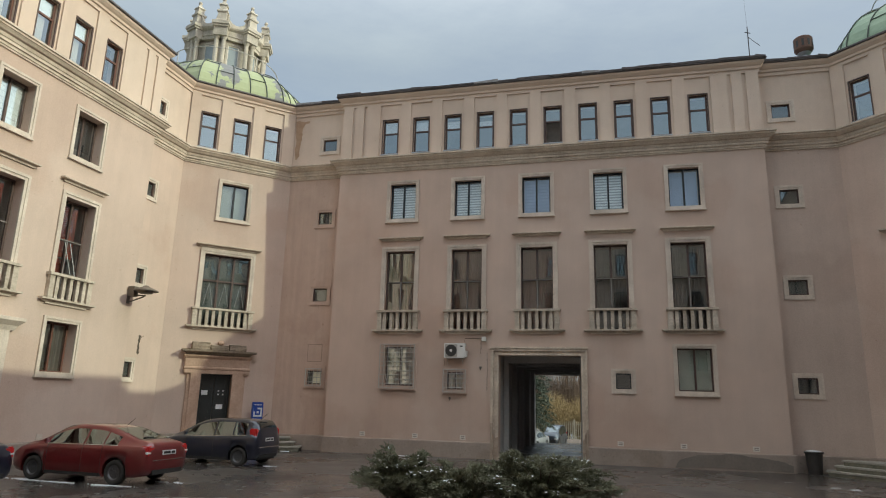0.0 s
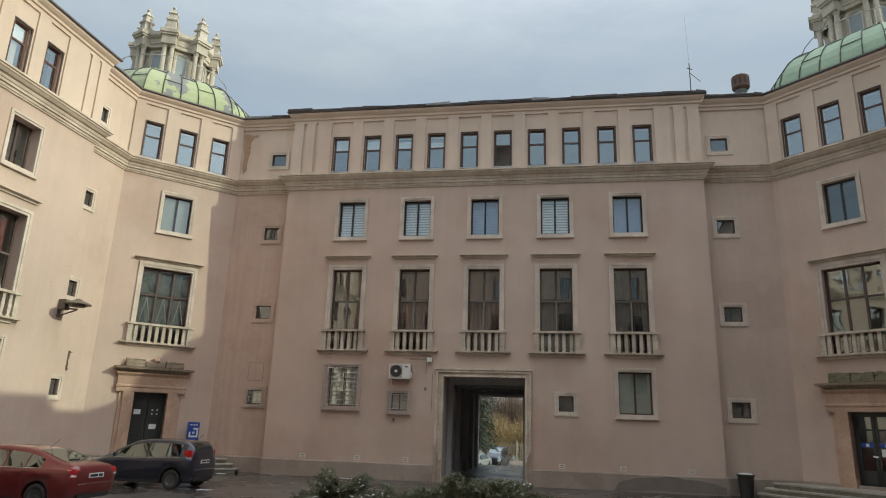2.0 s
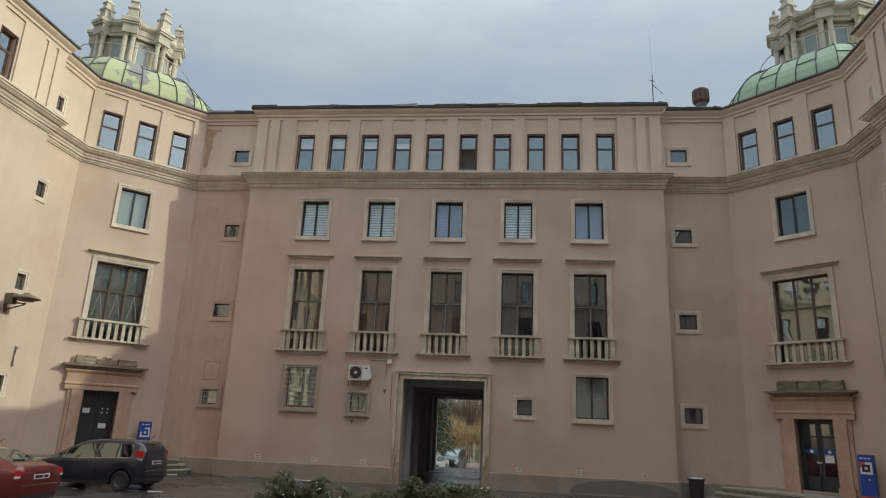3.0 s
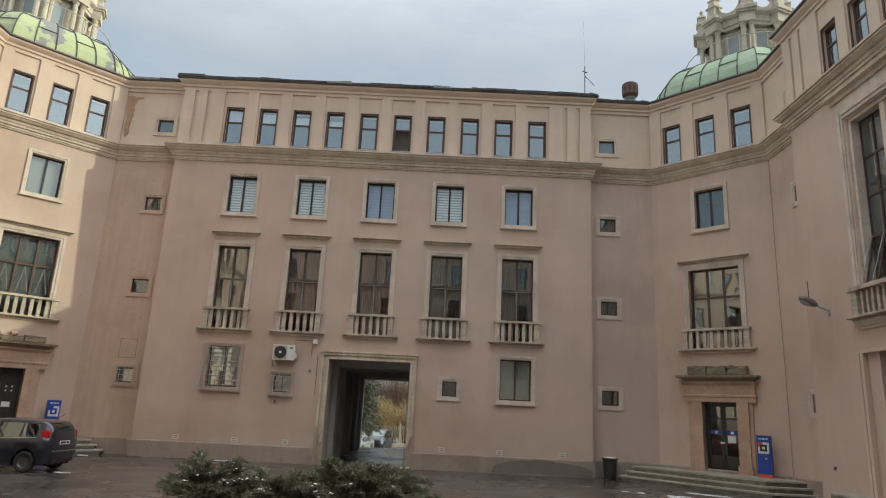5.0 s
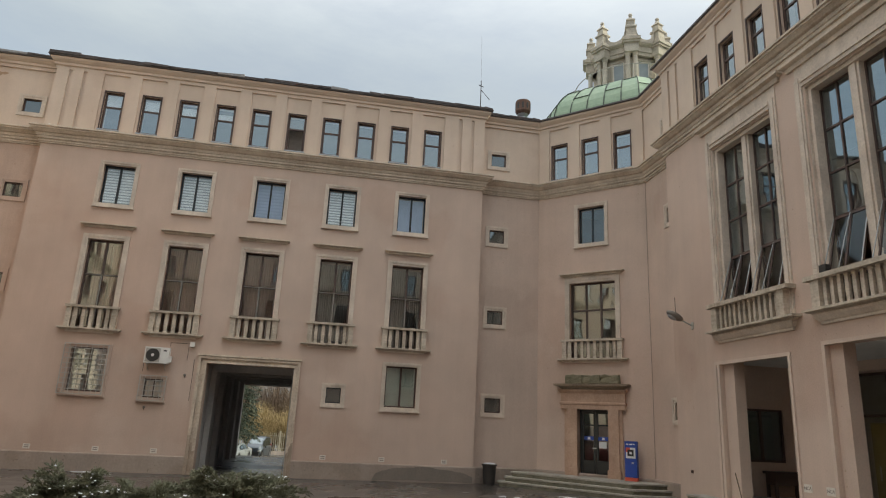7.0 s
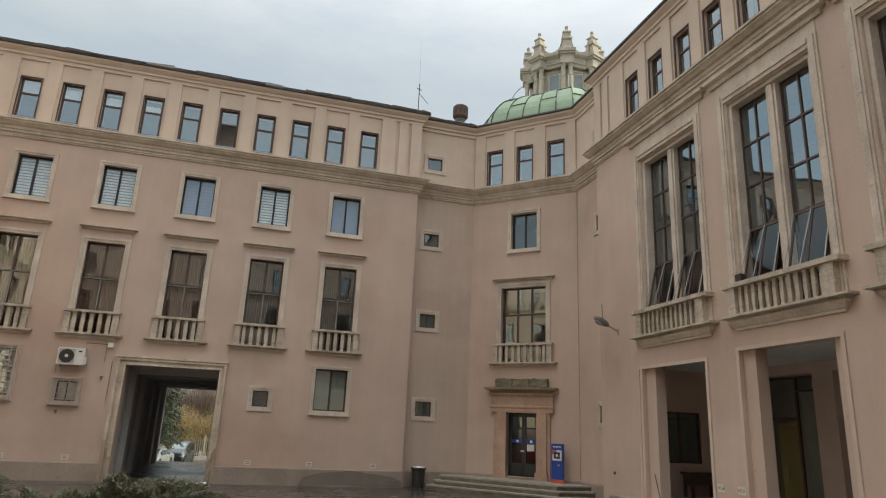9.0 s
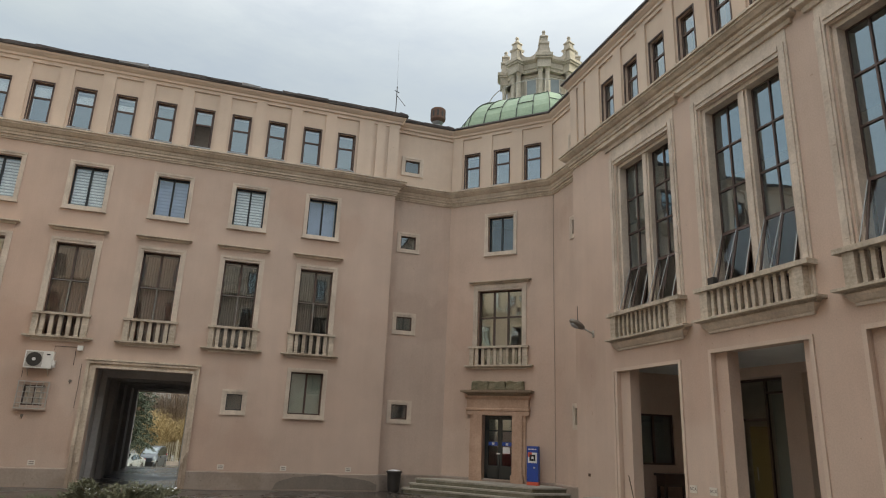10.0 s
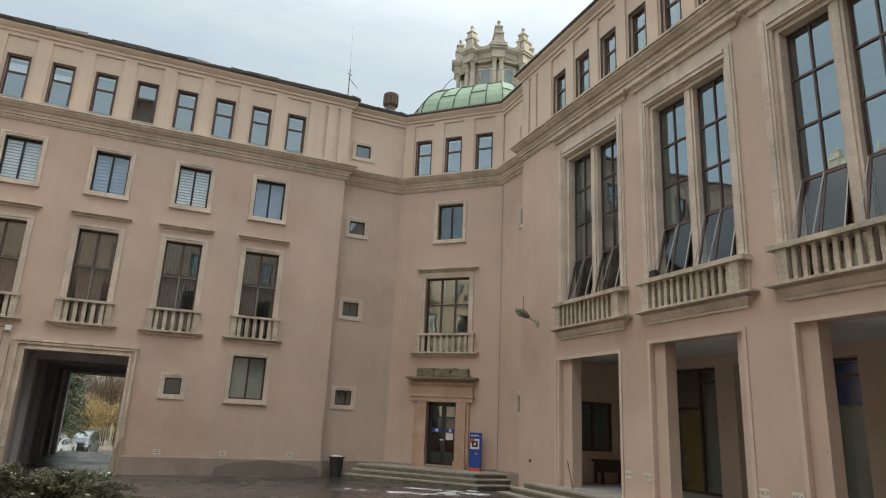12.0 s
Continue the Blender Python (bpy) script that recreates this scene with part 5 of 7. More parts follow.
part("roof", boxes((X0, X1, STRIP_Y + 0.1, Y1 + 0.2, 16.56, 16.9)), ROOF, north, "dark sheet-metal roof", inside(north, pose(0, 0, 0)))
part("roof", boxes((EAST_X + 0.1, X1, Y0, WING_Y - 0.1, 16.56, 16.9), (MID + RIM + DX + 0.1, X1, WING_Y - 0.1, STRIP_Y + 0.1, 16.56, 16.9)), ROOF, east, "dark sheet-metal roof", inside(east, pose(0, 0, 0)))
part("roof", boxes((X0, WEST_X - 0.1, Y0, WING_Y - 0.1, 16.56, 16.9), (X0, MID - RIM - DX - 0.1, WING_Y - 0.1, STRIP_Y + 0.1, 16.56, 16.9)), ROOF, west, "dark sheet-metal roof", inside(west, pose(0, 0, 0)))
part("roof", boxes((WEST_X - 0.1, EAST_X + 0.1, Y0, SOUTH_Y - 0.1, 16.56, 16.9)), ROOF, south, "dark sheet-metal roof", inside(south, pose(0, 0, 0)))
for t, s in ((tower_e, 1), (tower_w, -1)):
    bm = bmesh.new()
    tri = [(MID + s * (RIM - 0.5), STRIP_Y + 0.1), (MID + s * RIM, STRIP_Y + 0.02), (MID + s * (RIM + DX), STRIP_Y - DX + 0.02), (MID + s * (RIM + DX + 0.3), STRIP_Y + 0.1)]
    lo = [bm.verts.new((x - t.location.x, y - t.location.y, 16.57)) for x, y in tri]
    hi = [bm.verts.new((x - t.location.x, y - t.location.y, 16.88)) for x, y in tri]
    bm.faces.new(hi)
    bm.faces.new(lo[::-1])
    for k in range(4):
        bm.faces.new((lo[k], lo[(k + 1) % 4], hi[(k + 1) % 4], hi[k]))
    bmesh.ops.recalc_face_normals(bm, faces=bm.faces)
    part("roof", bm, ROOF, t, "dark sheet-metal roof")

# ---- ground ----
def ground_height(y):
    return 0.0 if y < 41.4 else (-1.5 if y > 53 else -1.5 * (y - 41.4) / 11.6)


bm = bmesh.new()
gx = [-700, -200, -60, -36, -6, 0, 30, 60, 200, 700]
gy = [-700, -200, -60, -20, 10, 41.4, 44, 47, 50, 53, 70, 120, 300, 900]
gv = [[bm.verts.new((x, y, ground_height(y))) for x in gx] for y in gy]
for a, b in zip(gv, gv[1:]):
    for k in range(len(gx) - 1):
        bm.faces.new((a[k], a[k + 1], b[k + 1], b[k]))
ground = tagged(part("ground", bm, ASPHALT), "wet dark asphalt court with puddles", "ground", kind="structure")

# ---- cars ----
RED_PAINT = plain("red_car_paint", (0.165, 0.017, 0.018), 0.30, 0.2, 1.0)
DARK_PAINT = plain("blue_black_car_paint", (0.018, 0.022, 0.040), 0.28, 0.3, 1.0)
SILVER_PAINT = plain("silver_blue_car_paint", (0.05, 0.066, 0.082), 0.35, 0.5, 0.6)
WHITE_PAINT = plain("white_car_paint", (0.21, 0.23, 0.235), 0.35, 0.0, 0.6)
CAR_GLASS = glass_mat("car_glass", 2.9, 0.0, (0.22, 0.25, 0.25))
LAMP_RED = plain("red_lamp_lens", (0.55, 0.03, 0.03), 0.15, 0.0, 0.6)
LAMP_CLEAR = plain("clear_lamp_lens", (0.62, 0.60, 0.58), 0.12, 0.0, 0.6)
TYRE = surface("tyre_rubber", (0.022, 0.021, 0.020), (0.05, 0.046, 0.042), 0.85, 5.0, 40.0, 0.3)
WHEEL_RIM = plain("grey_steel_rim", (0.16, 0.16, 0.165), 0.4, 0.7)
CHROME = plain("chrome_strip", (0.62, 0.62, 0.62), 0.18, 0.9)
SEAT = plain("dark_car_seat", (0.03, 0.03, 0.032), 0.9)

# rows of: along, underside, belt, roof, half-width low, widest, at belt, at roof
LIFTBACK = [(-0.95, 0.42, 0.74, 0.80, 0.40, 0.60, 0.55, 0.45), (-0.91, 0.32, 0.90, 0.98, 0.62, 0.76, 0.70, 0.58), (-0.78, 0.24, 0.95, 1.05, 0.74, 0.83, 0.77, 0.62), (-0.40, 0.20, 0.96, 1.13, 0.78, 0.845, 0.79, 0.60),
            (0.05, 0.19, 0.96, 1.27, 0.78, 0.85, 0.80, 0.57), (0.45, 0.18, 0.955, 1.385, 0.78, 0.85, 0.80, 0.56), (0.95, 0.18, 0.95, 1.44, 0.78, 0.85, 0.80, 0.565), (1.45, 0.18, 0.945, 1.445, 0.78, 0.85, 0.80, 0.57), (1.85, 0.18, 0.94, 1.37, 0.78, 0.85, 0.80, 0.57),
            (2.25, 0.18, 0.93, 1.18, 0.78, 0.85, 0.79, 0.60), (2.62, 0.19, 0.92, 1.00, 0.78, 0.85, 0.77, 0.66), (3.0, 0.20, 0.86, 0.93, 0.77, 0.84, 0.75, 0.60), (3.28, 0.24, 0.76, 0.82, 0.70, 0.79, 0.68, 0.52), (3.44, 0.30, 0.62, 0.70, 0.55, 0.66, 0.56, 0.40), (3.50, 0.38, 0.52, 0.58, 0.35, 0.48, 0.42, 0.30)]
MINIVAN = [(-0.66, 0.42, 0.80, 0.95, 0.42, 0.62, 0.58, 0.50), (-0.62, 0.32, 0.95, 1.18, 0.62, 0.76, 0.70, 0.58), (-0.52, 0.25, 1.0, 1.36, 0.74, 0.82, 0.76, 0.58), (-0.36, 0.21, 1.0, 1.465, 0.77, 0.84, 0.78, 0.58),
           (0.05, 0.19, 0.99, 1.51, 0.78, 0.845, 0.785, 0.59), (0.55, 0.18, 0.97, 1.525, 0.78, 0.845, 0.79, 0.595), (1.0, 0.18, 0.95, 1.52, 0.78, 0.845, 0.79, 0.595), (1.45, 0.18, 0.93, 1.46, 0.78, 0.845, 0.79, 0.59), (1.9, 0.18, 0.92, 1.29, 0.78, 0.845, 0.78, 0.60),
           (2.35, 0.19, 0.91, 1.08, 0.78, 0.84, 0.77, 0.62), (2.65, 0.20, 0.88, 0.96, 0.77, 0.83, 0.74, 0.62), (2.95, 0.23, 0.78, 0.85, 0.72, 0.79, 0.69, 0.54), (3.12, 0.28, 0.66, 0.74, 0.60, 0.69, 0.60, 0.45), (3.20, 0.36, 0.54, 0.60, 0.40, 0.52, 0.46, 0.34)]


def car(name, label, form, wheelbase, paint, m, rear_glass, shield, panes, plate=True, tall_lamp=False):
    root = new(name)
    root.matrix_world = m
    tagged(root, label, "car")
    rows = np.array(form)

    def row(x):
        """Smooth values between the rows."""
        k = int(np.clip(np.searchsorted(rows[:, 0], x) - 1, 0, len(rows) - 2))
        p0, p1, p2, p3 = rows[max(k - 1, 0)], rows[k], rows[k + 1], rows[min(k + 2, len(rows) - 1)]
        s = (x - p1[0]) / (p2[0] - p1[0])
        m1 = (p2 - p0) / max(p2[0] - p0[0], 1e-6) * (p2[0] - p1[0])
        m2 = (p3 - p1) / max(p3[0] - p1[0], 1e-6) * (p2[0] - p1[0])
        return (2 * s ** 3 - 3 * s ** 2 + 1) * p1 + (s ** 3 - 2 * s ** 2 + s) * m1 + (-2 * s ** 3 + 3 * s ** 2) * p2 + (s ** 3 - s ** 2) * m2

    def half(x):
        _, zl, zb, zt, wl, ws, wb, wt = row(x)
        edge = min(0.07, (zt - zb) * 0.4)
        zm = zl + 0.45 * (zb - zl)
        return [(0, zl), (wl, zl), (ws - 0.015, zl + 0.10), (ws, zm), (ws - 0.006, zb - 0.10), (wb + 0.02, zb - 0.02), (wb, zb), (wt + (wb - wt) * 0.12, zt - edge * 1.25), (wt, zt - edge * 0.55), (wt * 0.86, zt - edge * 0.12), (wt * 0.5, zt), (0, zt + 0.008)]

    xs = sorted({*np.linspace(rows[0, 0], rows[-1, 0], 46).tolist(), *rows[:, 0].tolist()})
    bm = bmesh.new()
    loops = []
    for x in xs:
        h = half(x)
        pts = [(x, y, z) for y, z in h] + [(x, -y, z) for y, z in h[-2:0:-1]]
        loops.append([bm.verts.new(p) for p in pts])
    n = len(loops[0])
    for a, b in zip(loops, loops[1:]):
        for k in range(n):
            bm.faces.new((a[k], b[k], b[(k + 1) % n], a[(k + 1) % n]))
    bm.faces.new(loops[0])
    bm.faces.new(loops[-1][::-1])
    bmesh.ops.recalc_face_normals(bm, faces=bm.faces)
    body = part("body", bm, paint, root, smooth=True)
    cut = bmesh.new()
    for x in (0.0, wheelbase):
        r = bmesh.ops.create_cone(cut, cap_ends=True, segments=28, radius1=0.365, radius2=0.365, depth=3.0)
        bmesh.ops.rotate(cut, verts=r["verts"], cent=(0, 0, 0), matrix=Matrix.Rotation(radians(90), 3, "X"))
        bmesh.ops.translate(cut, verts=r["verts"], vec=(x, 0, 0.315))
    cutter = part("cutter", cut, paint, root)
    mod = body.modifiers.new("arches", "BOOLEAN")
    mod.operation, mod.object, mod.solver = "DIFFERENCE", cutter, "EXACT"
    bpy.context.view_layer.update()
    deps = bpy.context.evaluated_depsgraph_get()
    done = bpy.data.meshes.new_from_object(body.evaluated_get(deps))
    body.modifiers.clear()
    body.data = done
    bpy.data.objects.remove(cutter)
    part("underbody", boxes((-0.55, wheelbase + 0.55, -0.60, 0.60, 0.20, 0.62)), BLACK, root)

    def sheet(grid, out, mat, pname, parent=root, lab=""):
        """A thin curved sheet over rows of points, lifted along out(point)."""
        b = bmesh.new()
        vs = [[b.verts.new(Vector(p) + out(p) * 0.007) for p in line] for line in grid]
        for a, c in zip(vs, vs[1:]):
            for k in range(len(a) - 1):
                b.faces.new((a[k], a[k + 1], c[k + 1], c[k]))
        lift = out(grid[0][0])
        b.normal_update()
        for f in b.faces:
            if f.normal.dot(lift) < 0:
                f.normal_flip()
        return part(pname, b, mat, parent, lab, smooth=True, out=out(grid[0][0]).normalized())

    for s in (1, -1):
        for a, b in panes:
            grid = []
            for x in np.linspace(a, b, 7):
                _, zl, zb, zt, wl, ws, wb, wt = row(x)
                edge = min(0.07, (zt - zb) * 0.4)
                lo, hi = Vector((x, s * wb, zb)), Vector((x, s * (wt + (wb - wt) * 0.12), zt - edge * 1.25))
                grid.append([lo.lerp(hi, f) for f in (0.05, 0.5, 0.93)])
            sheet(grid, lambda p: Vector((0, s, 0.3)), CAR_GLASS, "side_window")
        for xd in (panes[0][1] + 0.02, panes[1][1] + 0.03, panes[-1][1] - 0.02):
            lines = [Vector((xd, s * y, z)) for y, z in half(xd)[2:7]]
            part("door_seam", tube(lines, 0.007, 4), BLACK, root)
        x0, x1 = panes[0][0] - 0.03, panes[-1][1] + 0.03
        part("belt_strip", tube([(x, s * (row(x)[6] + 0.006), row(x)[2]) for x in np.linspace(x0, x1, 9)], 0.011, 4), CHROME, root)
    for pname, (a, b), nd in (("rear_window", rear_glass, Vector((-0.5, 0, 1))), ("windscreen", shield, Vector((0.5, 0, 1)))):
        grid = []
        for x in np.linspace(a, b, 7):
            r = row(x)
            edge = min(0.07, (r[3] - r[2]) * 0.4)
            grid.append([Vector((x, r[7] * f, r[3] - (edge * 0.12 if abs(f) > 0.7 else 0) + 0.006)) for f in (-0.86, -0.5, 0, 0.5, 0.86)])
        sheet(grid, lambda p: nd, CAR_GLASS, pname)
    x_tail = rows[0, 0]
    lens = bmesh.new()
    for_z = (0.86, 1.22) if tall_lamp else (0.70, 0.97)
    for s in (1, -1):
        b = bmesh.new()
        xa = x_tail + (0.10 if tall_lamp else 0.06)
        y0, y1 = (0.60, 0.765) if tall_lamp else (0.50, 0.79)
        box(b, xa - 0.03, xa + 0.24, *sorted((s * y0, s * y1)), *for_z)
        bmesh.ops.bevel(b, geom=b.edges[:], offset=0.035, segments=2, affect="EDGES")
        lamp = part("tail_lamp", b, LAMP_RED, root, "red tail lamp with a clear band")
        b = bmesh.new()
        zc = for_z[0] + (0.02 if tall_lamp else 0.07)
        box(b, xa - 0.036, xa + 0.20, *sorted((s * (y0 + 0.05), s * (y1 + 0.006))), zc, zc + 0.07)
        bmesh.ops.bevel(b, geom=b.edges[:], offset=0.02, segments=1, affect="EDGES")
        part("clear_lens", b, LAMP_CLEAR, lamp)
        b = boxes((wheelbase + 0.55, wheelbase + 0.74, *sorted((s * 0.52, s * 0.72)), 0.62, 0.74))
        bmesh.ops.bevel(b, geom=b.edges[:], offset=0.04, segments=2, affect="EDGES")
        part("headlamp", b, LAMP_CLEAR, root)
        xm = panes[-1][1] - 0.12
        b = boxes((xm, xm + 0.09, *sorted((s * 0.86, s * 1.0)), 0.95, 1.07))
        bmesh.ops.bevel(b, geom=b.edges[:], offset=0.025, segments=2, affect="EDGES")
        part("side_mirror", b, paint, root)
        for xh in (panes[0][0] + 0.42, panes[-1][0] + 0.1):
            part("door_handle", boxes((xh, xh + 0.16, *sorted((s * 0.83, s * 0.862)), 0.79, 0.82)), paint, root)
        part("sill", boxes((0.42, wheelbase - 0.42, *sorted((s * 0.70, s * 0.845)), 0.19, 0.27)), BLACK, root)
    lens.free()
    if plate:
        zp = 0.80 if not tall_lamp else 0.86
        pl = part("registration_plate", boxes((x_tail - 0.012, x_tail + 0.06, -0.26, 0.26, zp - 0.06, zp + 0.05)), PAPER, root, "white plate with dark bars")
        part("bar", boxes((x_tail - 0.016, x_tail - 0.011, -0.22, -0.08, zp - 0.035, zp + 0.025)), BLACK, pl)
        part("bar", boxes((x_tail - 0.016, x_tail - 0.011, -0.04, 0.22, zp - 0.035, zp + 0.025)), BLACK, pl)
        part("bumper_strip", boxes((x_tail - 0.006, x_tail + 0.1, -0.6, 0.6, 0.605, 0.625)), CHROME, root)
    part("rear_bumper", boxes((x_tail - 0.0, x_tail + 0.2, -0.56, 0.56, 0.27, 0.38)), BLACK, root)
    part("wiper", tube([(rear_glass[0] + 0.1, 0.0, row(rear_glass[0] + 0.1)[3] + 0.03), (rear_glass[0] + 0.12, 0.36, row(rear_glass[0] + 0.12)[3] + 0.03)], 0.014, 4), BLACK, root)
    part("roof_aerial", tube([(rear_glass[1] + 0.15, 0.0, row(rear_glass[1] + 0.15)[3]), (rear_glass[1] - 0.12, 0.0, row(rear_glass[1] + 0.15)[3] + 0.22)], 0.007, 4), BLACK, root)
    part("seats", boxes((0.25, 0.4, -0.6, 0.6, 0.5, 1.08), (1.15, 1.3, -0.6, -0.12, 0.5, 1.15), (1.15, 1.3, 0.12, 0.6, 0.5, 1.15)), SEAT, root)
    tyre = rim = None
    for x in (0.0, wheelbase):
        for s in (1, -1):
            mm = pose(x, s * 0.735, 0.305, 90 * s, 0, 0)
            if tyre is None:
                tyre = part("wheel", lathe([(0.19, -0.10), (0.275, -0.10), (0.30, -0.085), (0.305, -0.06), (0.305, 0.06), (0.30, 0.085), (0.275, 0.10), (0.19, 0.10), (0.17, 0.0), (0.19, -0.10)], 28), TYRE, root, "", mm, smooth=True)
                b = lathe([(0.0, -0.065), (0.05, -0.07), (0.06, -0.055), (0.15, -0.06), (0.17, -0.085), (0.195, -0.09), (0.20, -0.04), (0.0, -0.02)], 20)
                for k in range(8):
                    a = radians(45 * k)
                    r = bmesh.ops.create_cone(b, cap_ends=True, segments=8, radius1=0.022, radius2=0.018, depth=0.03)
                    bmesh.ops.translate(b, verts=r["verts"], vec=(0.11 * math.cos(a), 0.11 * math.sin(a), -0.062))
                rim = part("rim", b, WHEEL_RIM, tyre)
            else:
                w = again(tyre, root, mm)
                again(rim, w)
    return root


car("red_car", "red liftback car parked on wet asphalt", LIFTBACK, 2.6, RED_PAINT, pose(-12.22, 15.94, 0, 0, 0, 178.5), (-0.52, 0.36), (1.75, 2.55), ((0.02, 0.42), (0.46, 1.02), (1.08, 2.2)))
car("dark_car", "dark blue-black compact van parked by the tower steps", MINIVAN, 2.45, DARK_PAINT, pose(-12.02, 21.4, 0, 0, 0, 178.5), (-0.60, -0.40), (1.5, 2.3), ((-0.2, 0.25), (0.30, 0.95), (1.0, 2.1)), True, True)
car("dark_car", "dark car with rounded tail parked in the next row", LIFTBACK, 2.6, DARK_PAINT, pose(-14.66, 12.75, 0, 0, 0, 178.5), (-0.52, 0.36), (1.75, 2.55), ((0.02, 0.42), (0.46, 1.02), (1.08, 2.2)), False)


# ---- steps, bins, signs, lamps ----
def prism(loop, z0, z1, round_top=0.0):
    """An upright block over a plan outline."""
    bm = bmesh.new()
    lo = [bm.verts.new((p[0], p[1], z0)) for p in loop]
    hi = [bm.verts.new((p[0], p[1], z1)) for p in loop]
    bm.faces.new(hi)
    bm.faces.new(lo)
    n = len(loop)
    for i in range(n):
        bm.faces.new((lo[i], lo[(i + 1) % n], hi[(i + 1) % n], hi[i]))
    bmesh.ops.recalc_face_normals(bm, faces=bm.faces)
    if round_top:
        bmesh.ops.bevel(bm, geom=[ed for ed in bm.edges if all(abs(v.co.z - z1) < 1e-4 for v in ed.verts)], offset=round_top, segments=2, affect="EDGES")
    return bm


def tower_steps(side):
    st = new("entrance_steps")
    st.location = (MID + side * 13.0, 26.0, 0)
    tagged(st, "worn grey stone steps with moss before the tower door", "steps")
    for k in range(3):
        e = 0.32 * (2 - k)
        # along the canted front, from the strip wall round to the side wall
        a = (MID + side * (RIM - 1.05 - e), STRIP_Y - 0.02)
        b = (MID + side * (RIM - 1.30 - e), STRIP_Y - 0.42 - e * 0.5)
        c = (MID + side * (RIM + DX - 1.45 - e * 0.2), STRIP_Y - DX - 0.95 - e)
        d = (MID + side * (RIM + DX - 0.02), STRIP_Y - DX - 1.0 - e)
        f = (MID + side * (RIM + DX - 0.02), STRIP_Y - DX)
        g = (MID + side * RIM, STRIP_Y - 0.02)
        z0, z1 = 0.183 * k - (0.02 if k else 0), 0.183 * (k + 1)
        loop = [Vector((x - st.location.x, y - st.location.y)) for x, y in (a, b, c, d, f, g)]
        mid = sum(loop, Vector((0, 0))) / 6
        inner = [p.lerp(mid, 0.025) if i in (0, 1, 2, 3) else p for i, p in enumerate(loop)]
        part("riser", prism(inner, z0, z1 - 0.055), RISER, st, "dark olive stone riser")
        part("tread", prism(loop, z1 - 0.055, z1, 0.018), STEP, st)
    return st


tower_steps(1)
tower_steps(-1)

ps = new("portico_steps")
ps.location = (EAST_X, 10, 0)
tagged(ps, "long grey stone steps along the portico", "steps")
for k in range(3):
    e = 0.33 * (2 - k)
    z0, z1 = 0.183 * k, 0.183 * (k + 1)
    part("riser", boxes((-0.60 - e, 0.12, -32, 10.68 + e, z0, z1 - 0.055)), RISER, ps, "dark olive stone riser")
    part("tread", prism([(-0.63 - e, -32), (0.12, -32), (0.12, 10.71 + e), (-0.63 - e, 10.71 + e)], z1 - 0.055, z1, 0.018), STEP, ps)


def litter_bin(x, y):
    b = part("litter_bin", lathe([(0.0, 0.0), (0.22, 0.0), (0.235, 0.05), (0.29, 0.74), (0.33, 0.76), (0.33, 0.81), (0.29, 0.82), (0.27, 0.70), (0.0, 0.70)], 20), IRON_DARK, None, "", at(x, y), smooth=False)
    tagged(b, "dark tapered litter bin with snow on top", "bin")
    part("snow_cap", lathe([(0.0, 0.87), (0.14, 0.86), (0.25, 0.84), (0.27, 0.80), (0.0, 0.79)], 14), SNOW, b, "lump of snow", smooth=True)
    return b


litter_bin(7.25, 28.0)


def sign_pillar(m, orange=True):
    bm = boxes((-0.24, 0.24, -0.1, 0.1, 0.13, 1.48))
    bmesh.ops.bevel(bm, geom=bm.edges[:], offset=0.012, segments=2, affect="EDGES")
    s = part("sign_pillar", bm, SIGN_BLUE, None, "", m)
    tagged(s, "blue information pillar with a white and red panel", "sign")
    part("foot", boxes((-0.24, 0.24, -0.102, 0.1, 0.0, 0.128)), SIGN_RED if orange else SIGN_BLUE, s)
    part("panel", boxes((-0.19, 0.19, -0.108, -0.099, 0.84, 1.24)), PAPER, s, "white square panel")
    part("corner_square", boxes((-0.19, -0.02, -0.113, -0.107, 1.07, 1.24)), SIGN_RED if orange else SIGN_BLUE, s)
    bm = bmesh.new()
    ring(bm, -0.12, 0.12, 0.92, 1.16, 0.07, -0.118, -0.107)
    part("emblem", bm, BLACK if orange else SIGN_BLUE, s)
    for x0, x1 in ((-0.17, -0.08), (-0.05, 0.06), (0.09, 0.16)):
        part("text_bar", boxes((x0, x1, -0.105, -0.099, 1.34, 1.385)), PAPER, s)
    part("arrow_mark", boxes((0.03, 0.11, -0.105, -0.099, 0.64, 0.70)), ZINC, s)
    return s


sign_pillar(M_DIAG_E @ at(4.30, -0.42, 0.55))
sign_pillar(M_DIAG_W @ at(4.32, -0.42, 0.55), False)


def wall_lamp_hat(m):
    """A floodlight under a wide hat on a bracket; the wall is at y = 0."""
    b = part("wall_lamp", boxes((-0.07, 0.07, -0.04, 0.0, -0.25, 0.18)), LAMP_BROWN, None, "", m)
    tagged(b, "dark hooded wall lamp on an iron bracket", "lamp")
    part("bracket", joined(tube([(0, -0.03, -0.2), (0, -0.75, 0.02)], 0.03), tube([(0, -0.03, 0.1), (0, -0.8, 0.05)], 0.03)), LAMP_BROWN, b)
    part("ballast", boxes((-0.12, 0.12, -0.34, -0.05, 0.03, 0.42)), LAMP_BROWN, b)
    part("shade", lathe([(0.0, 0.45), (0.08, 0.44), (0.16, 0.38), (0.46, 0.26), (0.47, 0.22), (0.30, 0.24), (0.26, 0.14), (0.0, 0.12)], 18), LAMP_BROWN, b, "wide flat hat", at(0, -0.78, 0.0))


